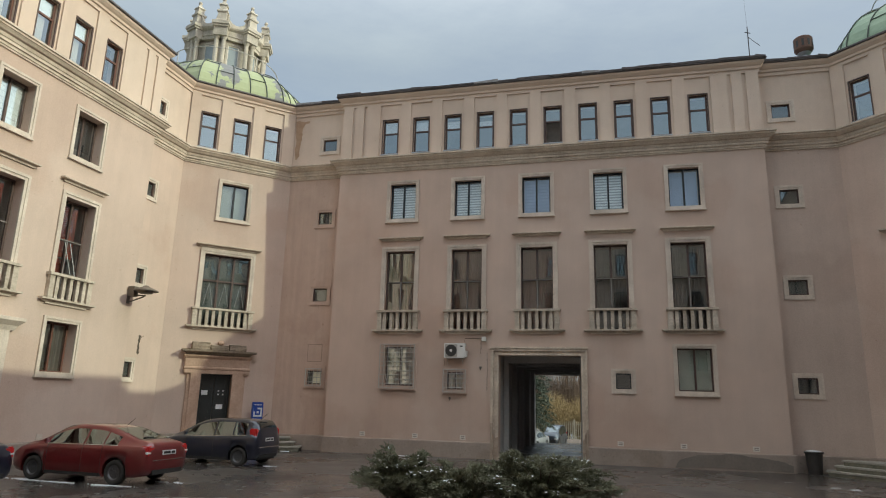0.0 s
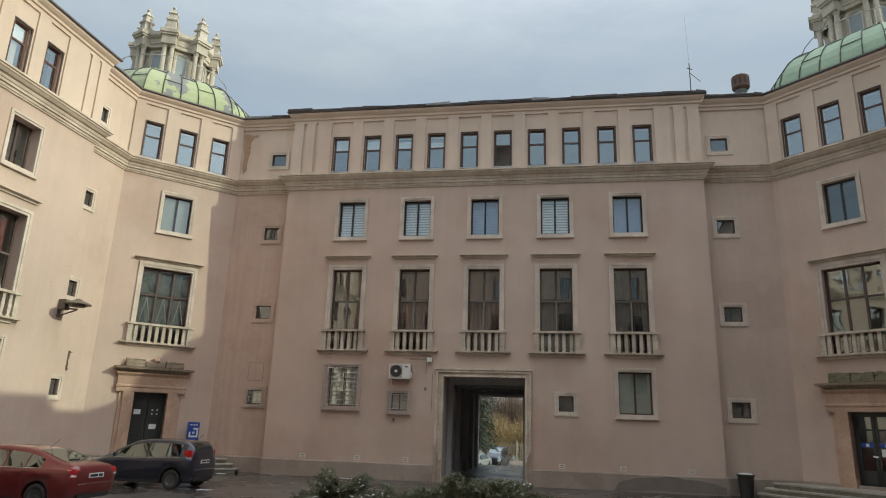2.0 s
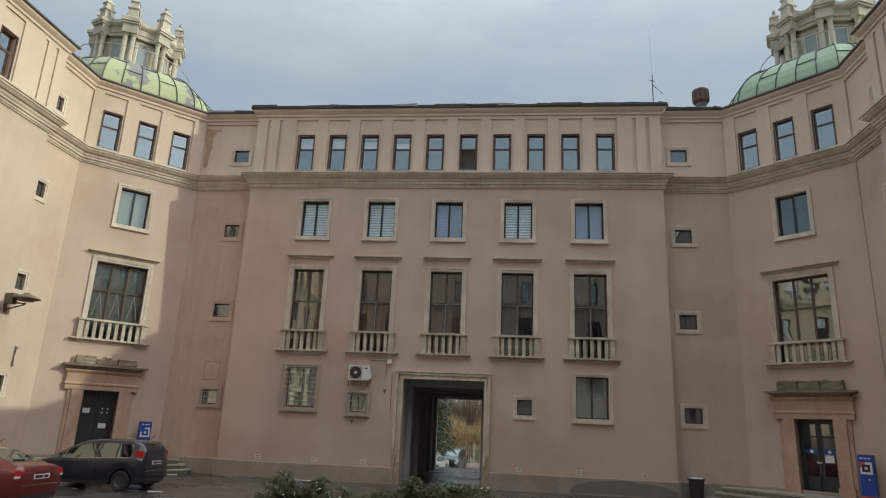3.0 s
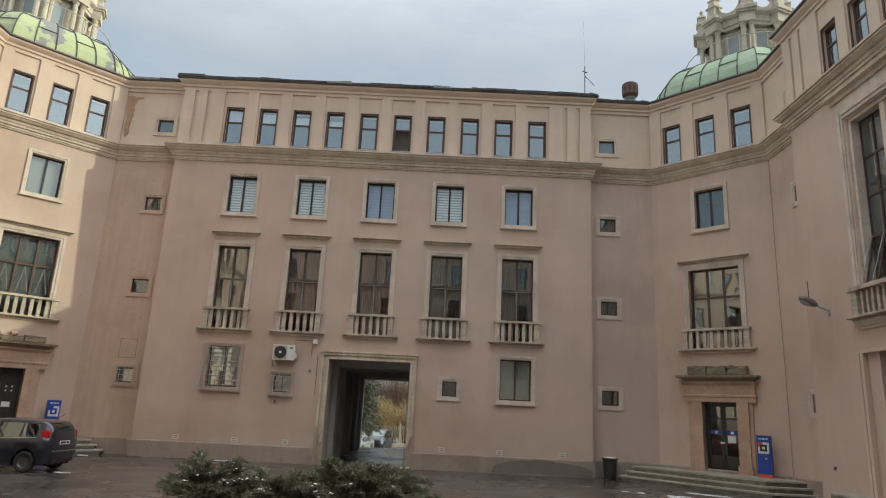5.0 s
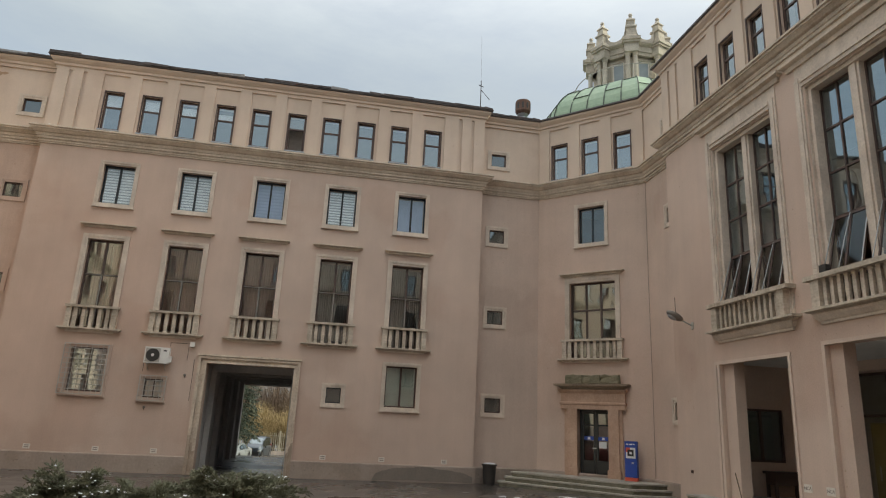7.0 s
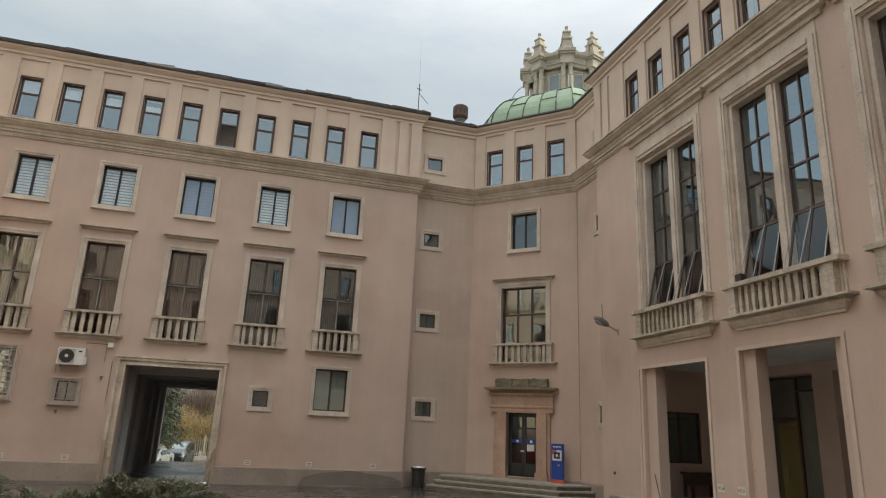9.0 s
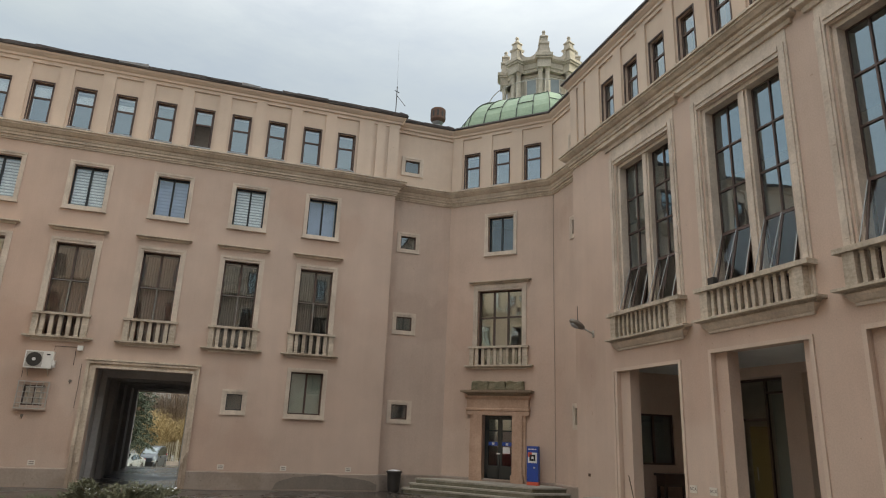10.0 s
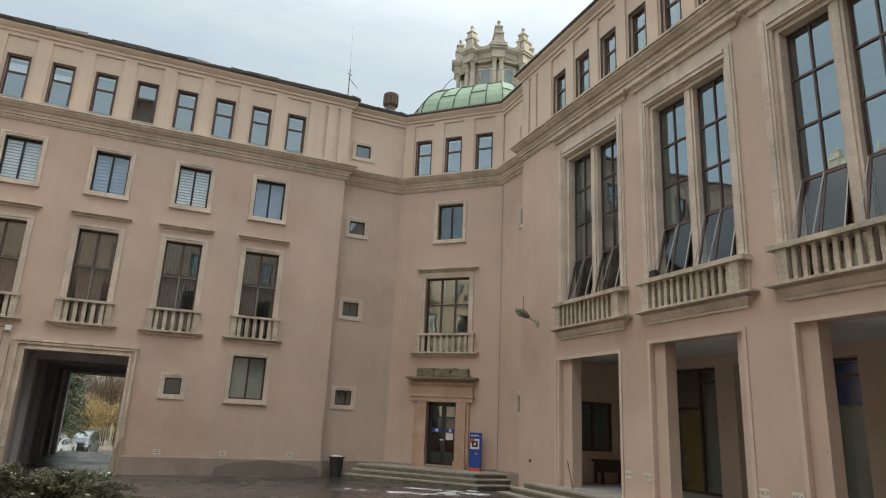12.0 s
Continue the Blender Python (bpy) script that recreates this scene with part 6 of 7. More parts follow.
def street_lamp(m):
    b = part("wall_lamp", boxes((-0.06, 0.06, -0.03, 0.0, -0.12, 0.12)), IRON, None, "", m)
    tagged(b, "grey street-lamp head on a short wall arm", "lamp")
    part("arm", tube([(0, 0.0, 0.0), (0.0, -0.25, 0.1), (0, -0.42, 0.17)], 0.03), IRON, b)
    bm = bmesh.new()
    bmesh.ops.create_uvsphere(bm, u_segments=14, v_segments=8, radius=1.0)
    bmesh.ops.scale(bm, vec=(0.15, 0.33, 0.13), verts=bm.verts)
    hd = part("head", bm, LAMP_GREY, b, "weathered oval lamp head", pose(0, -0.66, 0.30, -24, 0, 0), smooth=True)
    bm = bmesh.new()
    bmesh.ops.create_uvsphere(bm, u_segments=12, v_segments=6, radius=1.0)
    bmesh.ops.scale(bm, vec=(0.11, 0.20, 0.10), verts=bm.verts)
    part("bowl", bm, ZINC, hd, "dull clear bowl", at(0, -0.06, -0.07), smooth=True)
    part("cable", tube([(0, -0.62, 0.36), (-0.02, -0.62, 0.95)], 0.012, 5), IRON_DARK, b)


wall_lamp_hat(pose(WEST_X + 0.0, 21.85, 5.95, 0, 0, 90))
street_lamp(pose(EAST_X, 20.85, 6.02, 0, 0, -90))

# air conditioner, camera, grilles on the main wing
ac = part("air_conditioner", boxes((-0.45, 0.45, -0.34, -0.06, 0, 0.62)), WHITE, None, "", at(-6.39, NORTH_Y, 4.1))
tagged(ac, "white outdoor air-conditioning unit on brackets", "air conditioner")
part("fan_grille", joined(lathe([(0.0, 0.0), (0.10, 0.015), (0.10, 0.0), (0.25, 0.0), (0.25, 0.02), (0.0, 0.02)], 24)), IRON_DARK, ac, "round dark fan grille", pose(-0.14, -0.342, 0.31, 90, 0, 0))
part("fan_hub", lathe([(0.0, 0.03), (0.06, 0.025), (0.06, 0.0), (0.0, 0.0)], 12), WHITE, ac, "", pose(-0.14, -0.362, 0.31, 90, 0, 0))
part("fan_square", boxes((-0.41, 0.13, -0.346, -0.339, 0.04, 0.58)), IRON, ac, "grey grille field")
part("badge", boxes((0.24, 0.36, -0.346, -0.339, 0.47, 0.52)), IRON_DARK, ac)
part("valve_box", boxes((0.45, 0.53, -0.3, -0.1, 0.06, 0.3)), WHITE, ac)
for x in (-0.33, 0.33):
    part("bracket", joined(tube([(x, 0.0, -0.03), (x, -0.36, -0.03)], 0.018, 4), tube([(x, 0.0, -0.25), (x, -0.3, -0.03)], 0.014, 4)), IRON, ac)
cc = part("security_camera", boxes((-0.09, 0.09, -0.16, 0.0, -0.06, 0.12)), WHITE, None, "", at(-5.15, NORTH_Y, 4.9))
tagged(cc, "small white wall camera with a cable", "camera")
part("cable", tube([(-0.09, -0.01, 0.06), (-0.85, -0.01, 0.06), (-0.86, -0.01, -0.1)], 0.008, 4), IRON_DARK, cc)


def grille(x, z, w, h, nx, nz, label):
    g = new("window_grille")
    g.location = (x, NORTH_Y, z)
    tagged(g, label, "grille")
    bm = bmesh.new()
    ring(bm, -w / 2, w / 2, 0, h, 0.03, -0.17, -0.14)
    part("frame", bm, IRON, g)
    first = None
    for k in range(1, nx):
        mm = at(-w / 2 + w * k / nx)
        if first is None:
            first = part("bar", tube([(0, -0.155, 0), (0, -0.155, h)], 0.012, 5), IRON, g, "", mm)
        else:
            again(first, g, mm)
    first = None
    for k in range(1, nz):
        mm = at(0, -0.012, h * k / nz)
        if first is None:
            first = part("bar", tube([(-w / 2, -0.155, 0), (w / 2, -0.155, 0)], 0.012, 5), IRON, g, "", mm)
        else:
            again(first, g, mm)
    for sx in (-1, 1):
        for zz in (0.1, h - 0.1):
            part("wall_tie", tube([(sx * (w / 2 - 0.01), -0.15, zz), (sx * (w / 2 - 0.01), 0.01, zz)], 0.012, 4), IRON, g)


grille(-9.02, 2.78, 1.62, 1.92, 8, 10, "pale iron grille with a square mesh")
grille(-6.42, 2.66, 1.0, 0.98, 5, 5, "small pale iron grille")
grille(MID - RIM + 2.03, 2.80, 0.80, 0.80, 4, 4, "small iron grille on a side window")
bpy.data.objects["window_grille.002"].location.y = STRIP_Y

# wall plaques near the ground
for x in (-10.51, -8.12, -6.03, 0.37, 2.73, 5.31):
    p = part("wall_plaque", boxes((-0.12, 0.12, -0.014, 0.0, -0.09, 0.09)), PLAQUE, None, "", at(x, NORTH_Y, 0.82))
    tagged(p, "small pale wall plaque with two dark lines", "plaque", "plaques along the walls")
    for z in (-0.045, 0.02):
        part("text_bar", boxes((-0.08, 0.08, -0.018, -0.013, z, z + 0.028)), FADED_INK, p)


def lettered_plaque(y):
    p = part("wall_plaque", boxes((-0.14, 0.14, -0.014, 0.0, -0.1, 0.1)), PLAQUE, None, "", pose(EAST_X, y, 1.2, 0, 0, -90))
    tagged(p, "small pale wall plaque with three dark letters", "plaque", "plaques along the walls")
    cu = bpy.data.curves.new("letters", "FONT")
    cu.body, cu.size, cu.extrude, cu.align_x, cu.align_y = "NCA", 0.12, 0.002, "CENTER", "CENTER"
    cu.materials.append(FADED_INK)
    o = new("letters", cu)
    o.parent = p
    o.matrix_basis = pose(0, -0.017, 0, 90, 0, 0)


for y in (15.95, 15.17, 11.43, 10.60):
    lettered_plaque(y)
p = part("wall_plaque", boxes((-0.12, 0.12, -0.014, 0.0, -0.09, 0.09)), STONE, None, "", pose(WEST_X, 18.67, 0.80, 0, 0, 90))
tagged(p, "small pale wall plaque with two dark lines", "plaque", "plaques along the walls")

# roof things
ch = part("roof_ventilator", lathe([(0.0, 0.0), (0.24, 0.0), (0.20, 0.25), (0.17, 1.25), (0.30, 1.4), (0.0, 1.4)], 18), ZINC, None, "", at(9.2, 30.5, 16.88))
tagged(ch, "rusty round roof ventilator on a grey neck", "ventilator")
drum = part("drum", lathe([(0.26, 1.38), (0.36, 1.5), (0.40, 1.56), (0.40, 2.12), (0.36, 2.17), (0.32, 2.15), (0.32, 1.6), (0.0, 1.6)], 22), RUST, ch, "rusty sheet-metal drum")
slot = None
for k in range(10):
    mm = pose(0, 0, 0, 0, 0, 36 * k)
    if slot is None:
        slot = part("slot", boxes((0.392, 0.408, -0.05, 0.05, 1.66, 1.98)), IRON_DARK, drum, "dark vent slot", mm)
    else:
        again(slot, drum, mm)
an = part("aerial", tube([(0, 0, 0), (0, 0, 1.75)], 0.022, 6), IRON_DARK, None, "", at(6.4, 28.35, 16.95))
tagged(an, "thin roof aerial mast with short arms", "aerial")
part("arm", tube([(0, 0, 1.25), (0.42, -0.1, 0.72)], 0.015, 5), IRON_DARK, an)
part("arm", tube([(-0.12, 0, 1.5), (0.12, 0, 1.42)], 0.02, 5), IRON_DARK, an)
part("whip", tube([(0, 0, 1.75), (-0.05, 0, 4.2)], 0.004, 4), IRON_DARK, an)


# ---- planting bed with junipers ----
JUNIPER = surface("juniper_needles", (0.078, 0.085, 0.052), (0.19, 0.19, 0.115), 0.75, 1.6, 6.0, 0.0, third=(0.25, 0.185, 0.115))
BARK = surface("grey_brown_bark", (0.07, 0.05, 0.035), (0.15, 0.11, 0.08), 0.95, 4.0, 22.0, 0.4)
rng = random.Random(11)


def sprig(verts, faces, p, d, length, width):
    """A slim three-sided needle clump."""
    d = d.normalized()
    s = d.cross(Vector((rng.uniform(-1, 1), rng.uniform(-1, 1), rng.uniform(-1, 1)))).normalized()
    q = d.cross(s)
    k = len(verts)
    mid = p + d * length * 0.4
    verts += [p, mid + s * width, mid - s * width * 0.5 + q * width * 0.8, mid - s * width * 0.5 - q * width * 0.8, p + d * length]
    faces += [(k, k + 1, k + 2), (k, k + 2, k + 3), (k, k + 3, k + 1), (k + 4, k + 2, k + 1), (k + 4, k + 3, k + 2), (k + 4, k + 1, k + 3)]


def mesh_part(name, verts, faces, mat, parent, label=""):
    me = bpy.data.meshes.new(name)
    me.from_pydata([tuple(v) for v in verts], [], faces)
    me.materials.append(mat)
    ob = new(name, me)
    ob.parent = parent
    if label:
        ob["label"] = label
    return ob


def juniper(x, y, rx, ry, h, n, label):
    root = new("juniper_bush")
    root.location = (x, y, 0)
    tagged(root, label, "bush", "junipers in the bed")
    verts, faces, snow_v, snow_f = [], [], [], []
    wood = []
    for i in range(n):
        a = rng.uniform(0, 2 * math.pi)
        f = rng.uniform(0.2, 1.12) ** 0.7
        tip = Vector((math.cos(a) * rx * f, math.sin(a) * ry * f, h * (1.0 - 0.38 * f ** 2) * rng.uniform(0.55, 1.04)))
        foot = Vector((tip.x * 0.15, tip.y * 0.15, 0.02))
        bend = Vector((tip.x * 0.42, tip.y * 0.42, tip.z * 0.85 + 0.1))
        pts = [foot.lerp(bend, t).lerp(bend.lerp(tip, t), t) for t in [k / 7 for k in range(8)]]
        wood.append(tube(pts, 0.012, 4))
        # feathery side shoots, flat and drooping
        for k in range(34):
            t = 0.28 + 0.72 * (k + rng.random()) / 34
            b = foot.lerp(bend, t).lerp(bend.lerp(tip, t), t)
            d = (bend.lerp(tip, t) - foot.lerp(bend, t)).normalized()
            flat = Vector((d.y, -d.x, 0)).normalized() * rng.choice((-1, 1))
            shoot = (d * 0.8 + flat * rng.uniform(0.4, 1.0) + Vector((0, 0, rng.gauss(0.05, 0.25)))).normalized()
            reach = rng.uniform(0.12, 0.30) * (1.15 - 0.5 * t)
            for q in range(9):
                p = b + shoot * reach * (q + rng.random()) / 9 + Vector((rng.gauss(0, 0.012), rng.gauss(0, 0.012), rng.gauss(0, 0.012)))
                p.z = max(p.z, 0.06)
                dd = shoot + Vector((rng.gauss(0, 0.45), rng.gauss(0, 0.45), rng.gauss(0.1, 0.35)))
                sprig(verts, faces, p, dd, rng.uniform(0.05, 0.11), rng.uniform(0.008, 0.015))
        if rng.random() < 0.17:
            for _ in range(rng.randint(4, 8)):
                c = tip + Vector((rng.gauss(0, 0.10), rng.gauss(0, 0.10), rng.uniform(0.01, 0.07)))
                k = len(snow_v)
                r = rng.uniform(0.012, 0.037)
                snow_v += [c + Vector((r * math.cos(q), r * 0.9 * math.sin(q), rng.uniform(-0.008, 0.008))) for q in (0, 1.25, 2.5, 3.8, 5.0)] + [c + Vector((0, 0, r * 0.5)), c - Vector((0, 0, r * 0.35))]
                for j in range(5):
                    snow_f += [(k + j, k + (j + 1) % 5, k + 5), (k + (j + 1) % 5, k + j, k + 6)]
    part("stem", joined(*wood), BARK, root)
    mesh_part("needles", verts, faces, JUNIPER, root)["kind"] = "stuff"
    if snow_v:
        mesh_part("snow", snow_v, snow_f, SNOW, root, "flecks of old snow")["kind"] = "stuff"


juniper(-4.25, 14.0, 0.95, 0.8, 1.30, 75, "spreading dark green juniper with snow flecks")
juniper(-2.9, 13.7, 0.8, 0.7, 1.15, 50, "low dark green juniper with snow flecks")
juniper(-1.35, 14.1, 1.42, 1.0, 1.36, 125, "wide dark green juniper with snow flecks")


def patch(name, x, y, rx, ry, mat, seed, label, z=0.006, rot=0.0, h=0.03):
    """Broken crusts of snow: uneven low flakes, thick in the middle and scattered towards the rim."""
    r = random.Random(seed)
    verts, faces = [], []
    thin = min(rx, ry)
    grain = min(0.10, max(0.03, 0.5 * thin))
    n = int(min(420, max(30, 2.2 * rx * ry / grain ** 2, 4.5 * max(rx, ry) / grain)))
    clumps = [(r.uniform(-0.95, 0.95), r.gauss(0, 0.45)) for _ in range(max(4, n // 22))]
    for i in range(n):
        cx, cy = r.choice(clumps)
        p = Vector((rx * (cx + r.gauss(0, 0.13)), ry * (cy + r.gauss(0, 0.22)), 0))
        p.rotate(Euler((0, 0, rot)))
        size = grain * r.uniform(0.25, 1.0) ** 1.5
        k = len(verts)
        m = 9
        lobes = [size * r.uniform(0.55, 1.25) for _ in range(m)]
        stretch = r.uniform(1.0, 2.6)
        for ring_f, zz in ((1.0, z - 0.004), (0.7, z + h * r.uniform(0.4, 0.9))):
            for j in range(m):
                t = 2 * math.pi * j / m
                verts.append(p + Vector((lobes[j] * stretch * ring_f * math.cos(t), lobes[j] * ring_f * math.sin(t), zz)))
        verts.append(p + Vector((0, 0, z + h)))
        for j in range(m):
            q = (j + 1) % m
            faces += [(k + j, k + q, k + m + q, k + m + j), (k + m + j, k + m + q, k + 2 * m)]
    ob = mesh_part(name, verts, faces, mat, None)
    ob.location = (x, y, 0)
    ob.data.polygons.foreach_set("use_smooth", [True] * len(ob.data.polygons))
    return tagged(ob, label, "snow", "snow patches", "stuff")


SOIL = surface("dark_wet_soil", (0.025, 0.02, 0.016), (0.06, 0.048, 0.036), 0.95, 2.0, 14.0, 0.5)
bed = part("planting_bed", lathe([(0.0, 0.06), (0.9, 0.06), (1.0, 0.02), (1.0, 0.0)], 40), SOIL, None, "", at(-2.4, 13.9) @ Matrix.Diagonal((2.35, 1.35, 1, 1)))
tagged(bed, "oval bed of dark soil under the junipers", "flower bed")
part("kerb", lathe([(0.97, 0.0), (0.97, 0.09), (1.03, 0.09), (1.03, 0.0)], 48), STEP, bed)
for i, (x, y, rx, ry) in enumerate(((-4.4, 12.95, 0.5, 0.16), (-3.7, 12.75, 0.35, 0.12), (-0.5, 12.95, 0.45, 0.14), (-2.6, 12.6, 0.4, 0.12))):
    patch("snow_patch", x, y, rx, ry, SNOW, 20 + i, "patch of old snow on the bed", 0.08)
for i, (x, y, rx, ry, rot) in enumerate(((-13.6, 15.05, 1.7, 0.035, 0.0), (-12.4, 14.98, 0.5, 0.05, 0.1), (-11.3, 16.2, 0.45, 0.08, 0.0), (-15.2, 15.2, 0.6, 0.06, 0.1), (-11.6, 21.0, 0.35, 0.06, 0.2), (-10.9, 21.2, 0.45, 0.05, 0.3), (-13.4, 20.75, 0.35, 0.04, 0.0),
                                         (8.3, 22.6, 0.8, 0.35, -0.4), (9.6, 23.4, 1.0, 0.3, -0.6), (10.6, 22.2, 0.9, 0.4, -0.5), (7.1, 23.3, 0.22, 0.12, 0.2), (6.6, 23.6, 0.12, 0.08, 0.0), (9.2, 22.0, 0.7, 0.3, 0.2), (11.0, 23.2, 0.4, 0.16, -0.6), (-8.6, 27.7, 0.5, 0.04, 0.0), (-14.0, 27.0, 0.6, 0.05, 0.2))):
    patch("snow_patch", x, y, rx, ry, SNOW, 40 + i, "thin patch of old snow on asphalt", 0.004, rot=rot, h=0.014)

# leaning broom handle at the portico
bs = part("broom_stick", tube([(0, 0, 0), (0.12, 0.32, 0.42), (0.22, 0.60, 0.78)], 0.016, 6), BARK, None, "", at(12.28, 18.38, 0.56))
tagged(bs, "thin stick leaning against the portico wall", "stick")

# ---- beyond the gate ----
FENCE = plain("pale_fence_paint", (0.52, 0.46, 0.33), 0.6)
fence = new("street_fence")
fence.location = (-5, 70.5, -1.5)
tagged(fence, "pale upright-bar street fence on a low wall", "fence")
part("fence_wall", boxes((-9, 9, -0.1, 0.1, 0, 0.35)), STONE, fence)
pk = None
for k in range(90):
    mm = at(-9 + 0.2 * k, 0, 0.35)
    if pk is None:
        pk = part("picket", boxes((-0.035, 0.035, -0.02, 0.02, 0, 1.75)), FENCE, fence, "", mm)
    else:
        again(pk, fence, mm)
for x in (-9, -6.4, -3.8, -1.2, 1.4, 4.0, 6.6):
    part("post", boxes((x - 0.09, x + 0.09, -0.07, 0.07, 0.3, 2.3)), FENCE, fence)
for z in (0.6, 1.8):
    part("fence_rail", boxes((-9, 9, 0.02, 0.05, z, z + 0.06)), FENCE, fence)
VAN = [(r[0] * 0.92, r[1] + 0.03, r[2] * 1.10, r[3] * 1.24, r[4] * 0.95, r[5] * 0.95, r[6] * 0.95, r[7] * 1.06) for r in MINIVAN]
car("silver_van", "silver-blue van parked beyond the gate", VAN, 2.45, SILVER_PAINT, pose(-4.95, 66.0, -1.5, 0, 0, -101), (-0.60, -0.40), (1.5, 2.3), ((-0.2, 0.25), (0.30, 0.95), (1.0, 2.1)), False, True)
car("white_car", "white car parked beyond the gate", LIFTBACK, 2.6, WHITE_PAINT, pose(-6.35, 60.8, -1.5, 0, 0, -102), (-0.52, 0.36), (1.75, 2.55), ((0.02, 0.42), (0.46, 1.02), (1.08, 2.2)), False)

SPRUCE = surface("spruce_needles", (0.034, 0.046, 0.032), (0.078, 0.104, 0.068), 0.8, 1.2, 5.0, 0.0)
WILLOW = surface("ochre_willow_twigs", (0.25, 0.18, 0.085), (0.46, 0.35, 0.18), 0.8, 0.8, 5.0, 0.0)
TWIG = surface("bare_brown_twigs", (0.12, 0.08, 0.055), (0.24, 0.17, 0.12), 0.9, 0.8, 5.0, 0.0)


def spruce(x, y, z, h, r, label):
    root = new("spruce_tree")
    root.location = (x, y, z)
    tagged(root, label, "tree")
    part("trunk", lathe([(0.2, 0), (0.15, h * 0.4), (0.03, h), (0, h)], 10), BARK, root)
    verts, faces = [], []
    levels = 24
    for i in range(levels):
        f = 0.17 + 0.80 * i / levels
        whorl = max(4, round(9 * (1 - f)))
        turn = rng.uniform(0, 6.28)
        for j in range(whorl):
            a = turn + 2 * math.pi * j / whorl + rng.uniform(-0.25, 0.25)
            rr = r * (1 - f) ** 0.8 * rng.uniform(0.7, 1.2)
            zz = h * f + rng.uniform(-0.15, 0.15)
            c, d = math.cos(a), math.sin(a)
            for k in range(95):
                t = (k + rng.random()) / 95
                spread = 0.05 + 0.16 * t
                p = Vector((c * rr * t, d * rr * t, zz + 0.10 * rr * t - 0.42 * rr * t * t))
                p += Vector((rng.gauss(0, spread), rng.gauss(0, spread), rng.gauss(-0.06, 0.05)))
                sprig(verts, faces, p, Vector((c * 0.7 + rng.gauss(0, 0.5), d * 0.7 + rng.gauss(0, 0.5), rng.gauss(-0.55, 0.35))), rng.uniform(0.14, 0.32), rng.uniform(0.025, 0.06))
    mesh_part("needles", verts, faces, SPRUCE, root)["kind"] = "stuff"


def twig_tree(name, x, y, z, h, r, n, mat, label, upright):
    root = new(name)
    root.location = (x, y, z)
    tagged(root, label, "tree")
    part("trunk", lathe([(0.22, 0), (0.15, h * 0.25), (0.06, h * 0.6), (0, h * 0.7)], 8), BARK, root)
    verts, faces = [], []
    for i in range(n):
        a = rng.uniform(0, 2 * math.pi)
        f = math.sqrt(rng.random())
        tip = Vector((math.cos(a) * r * f, math.sin(a) * r * f, h * rng.uniform(0.45, 1.0) * (1 - 0.35 * f * f)))
        base = Vector((tip.x * (1 - upright) * 0.4, tip.y * (1 - upright) * 0.4, tip.z * rng.uniform(0.1, 0.4)))
        mid = base.lerp(tip, 0.5) + Vector((tip.x * 0.12, tip.y * 0.12, 0.1 * h * rng.random()))
        k = len(verts)
        w = rng.uniform(0.008, 0.02)
        s = Vector((rng.uniform(-1, 1), rng.uniform(-1, 1), 0)).normalized() * w
        q = Vector((-s.y, s.x, 0))
        for p, g in ((base, 1.6), (mid, 1.0)):
            verts += [p + s * g, p + q * g, p - s * g]
        verts.append(tip)
        faces += [(k, k + 1, k + 4, k + 3), (k + 1, k + 2, k + 5, k + 4), (k + 2, k, k + 3, k + 5), (k + 3, k + 4, k + 6), (k + 4, k + 5, k + 6), (k + 5, k + 3, k + 6)]
        for _ in range(5):
            b = base.lerp(tip, rng.uniform(0.3, 0.95))
            sprig(verts, faces, b, Vector((rng.gauss(0, 0.5), rng.gauss(0, 0.5), rng.uniform(0.2, 1))), rng.uniform(0.25, 0.6), 0.014)
    mesh_part("foliage", verts, faces, mat, root)["kind"] = "stuff"


spruce(-6.75, 60.5, -1.5, 13.0, 2.3, "dark green spruce beyond the gate")
for x, y, h, r in ((-6.0, 72, 5.6, 2.6), (-3.0, 73, 5.2, 2.6), (-9.5, 74, 6.0, 2.8), (0.5, 74, 5.0, 2.6)):
    twig_tree("willow_shrub", x, y, -1.5, h, r, 1500, WILLOW, "ochre-yellow willow shrub behind the fence", 0.6)
for x, y, h, r in ((-5.0, 84, 11, 4.0), (-10.5, 86, 12, 4.2), (0.5, 86, 11, 4.0)):
    twig_tree("bare_tree", x, y, -1.5, h, r, 1700, TWIG, "bare brown tree behind the shrubs", 0.3)

# bare patch of plaster and damp stain
BRICK_BARE = surface("bare_ochre_brick_plaster", (0.33, 0.20, 0.125), (0.47, 0.32, 0.215), 0.95, 3.0, 20.0, 0.5)
DAMP = surface("damp_plinth_stain", (0.165, 0.138, 0.115), (0.235, 0.195, 0.165), 0.85, 1.6, 12.0, 0.3)


def blotch(name, thing, m, outline, mat, label, y=-0.006):
    """A thin ragged sheet on a wall: outline of (u, z) corners, roughened."""
    r = random.Random(len(outline))
    bm = bmesh.new()
    pts = []
    for (a, b), (c, d) in zip(outline, outline[1:] + outline[:1]):
        for k in range(5):
            t = k / 5
            pts.append((a + (c - a) * t + r.uniform(-0.04, 0.04), b + (d - b) * t + r.uniform(-0.04, 0.04)))
    f = bm.faces.new([bm.verts.new((u, y, z)) for u, z in pts])
    bmesh.ops.triangulate(bm, faces=[f])
    bmesh.ops.solidify(bm, geom=bm.faces[:], thickness=0.004)
    return part(name, bm, mat, thing, label, m)


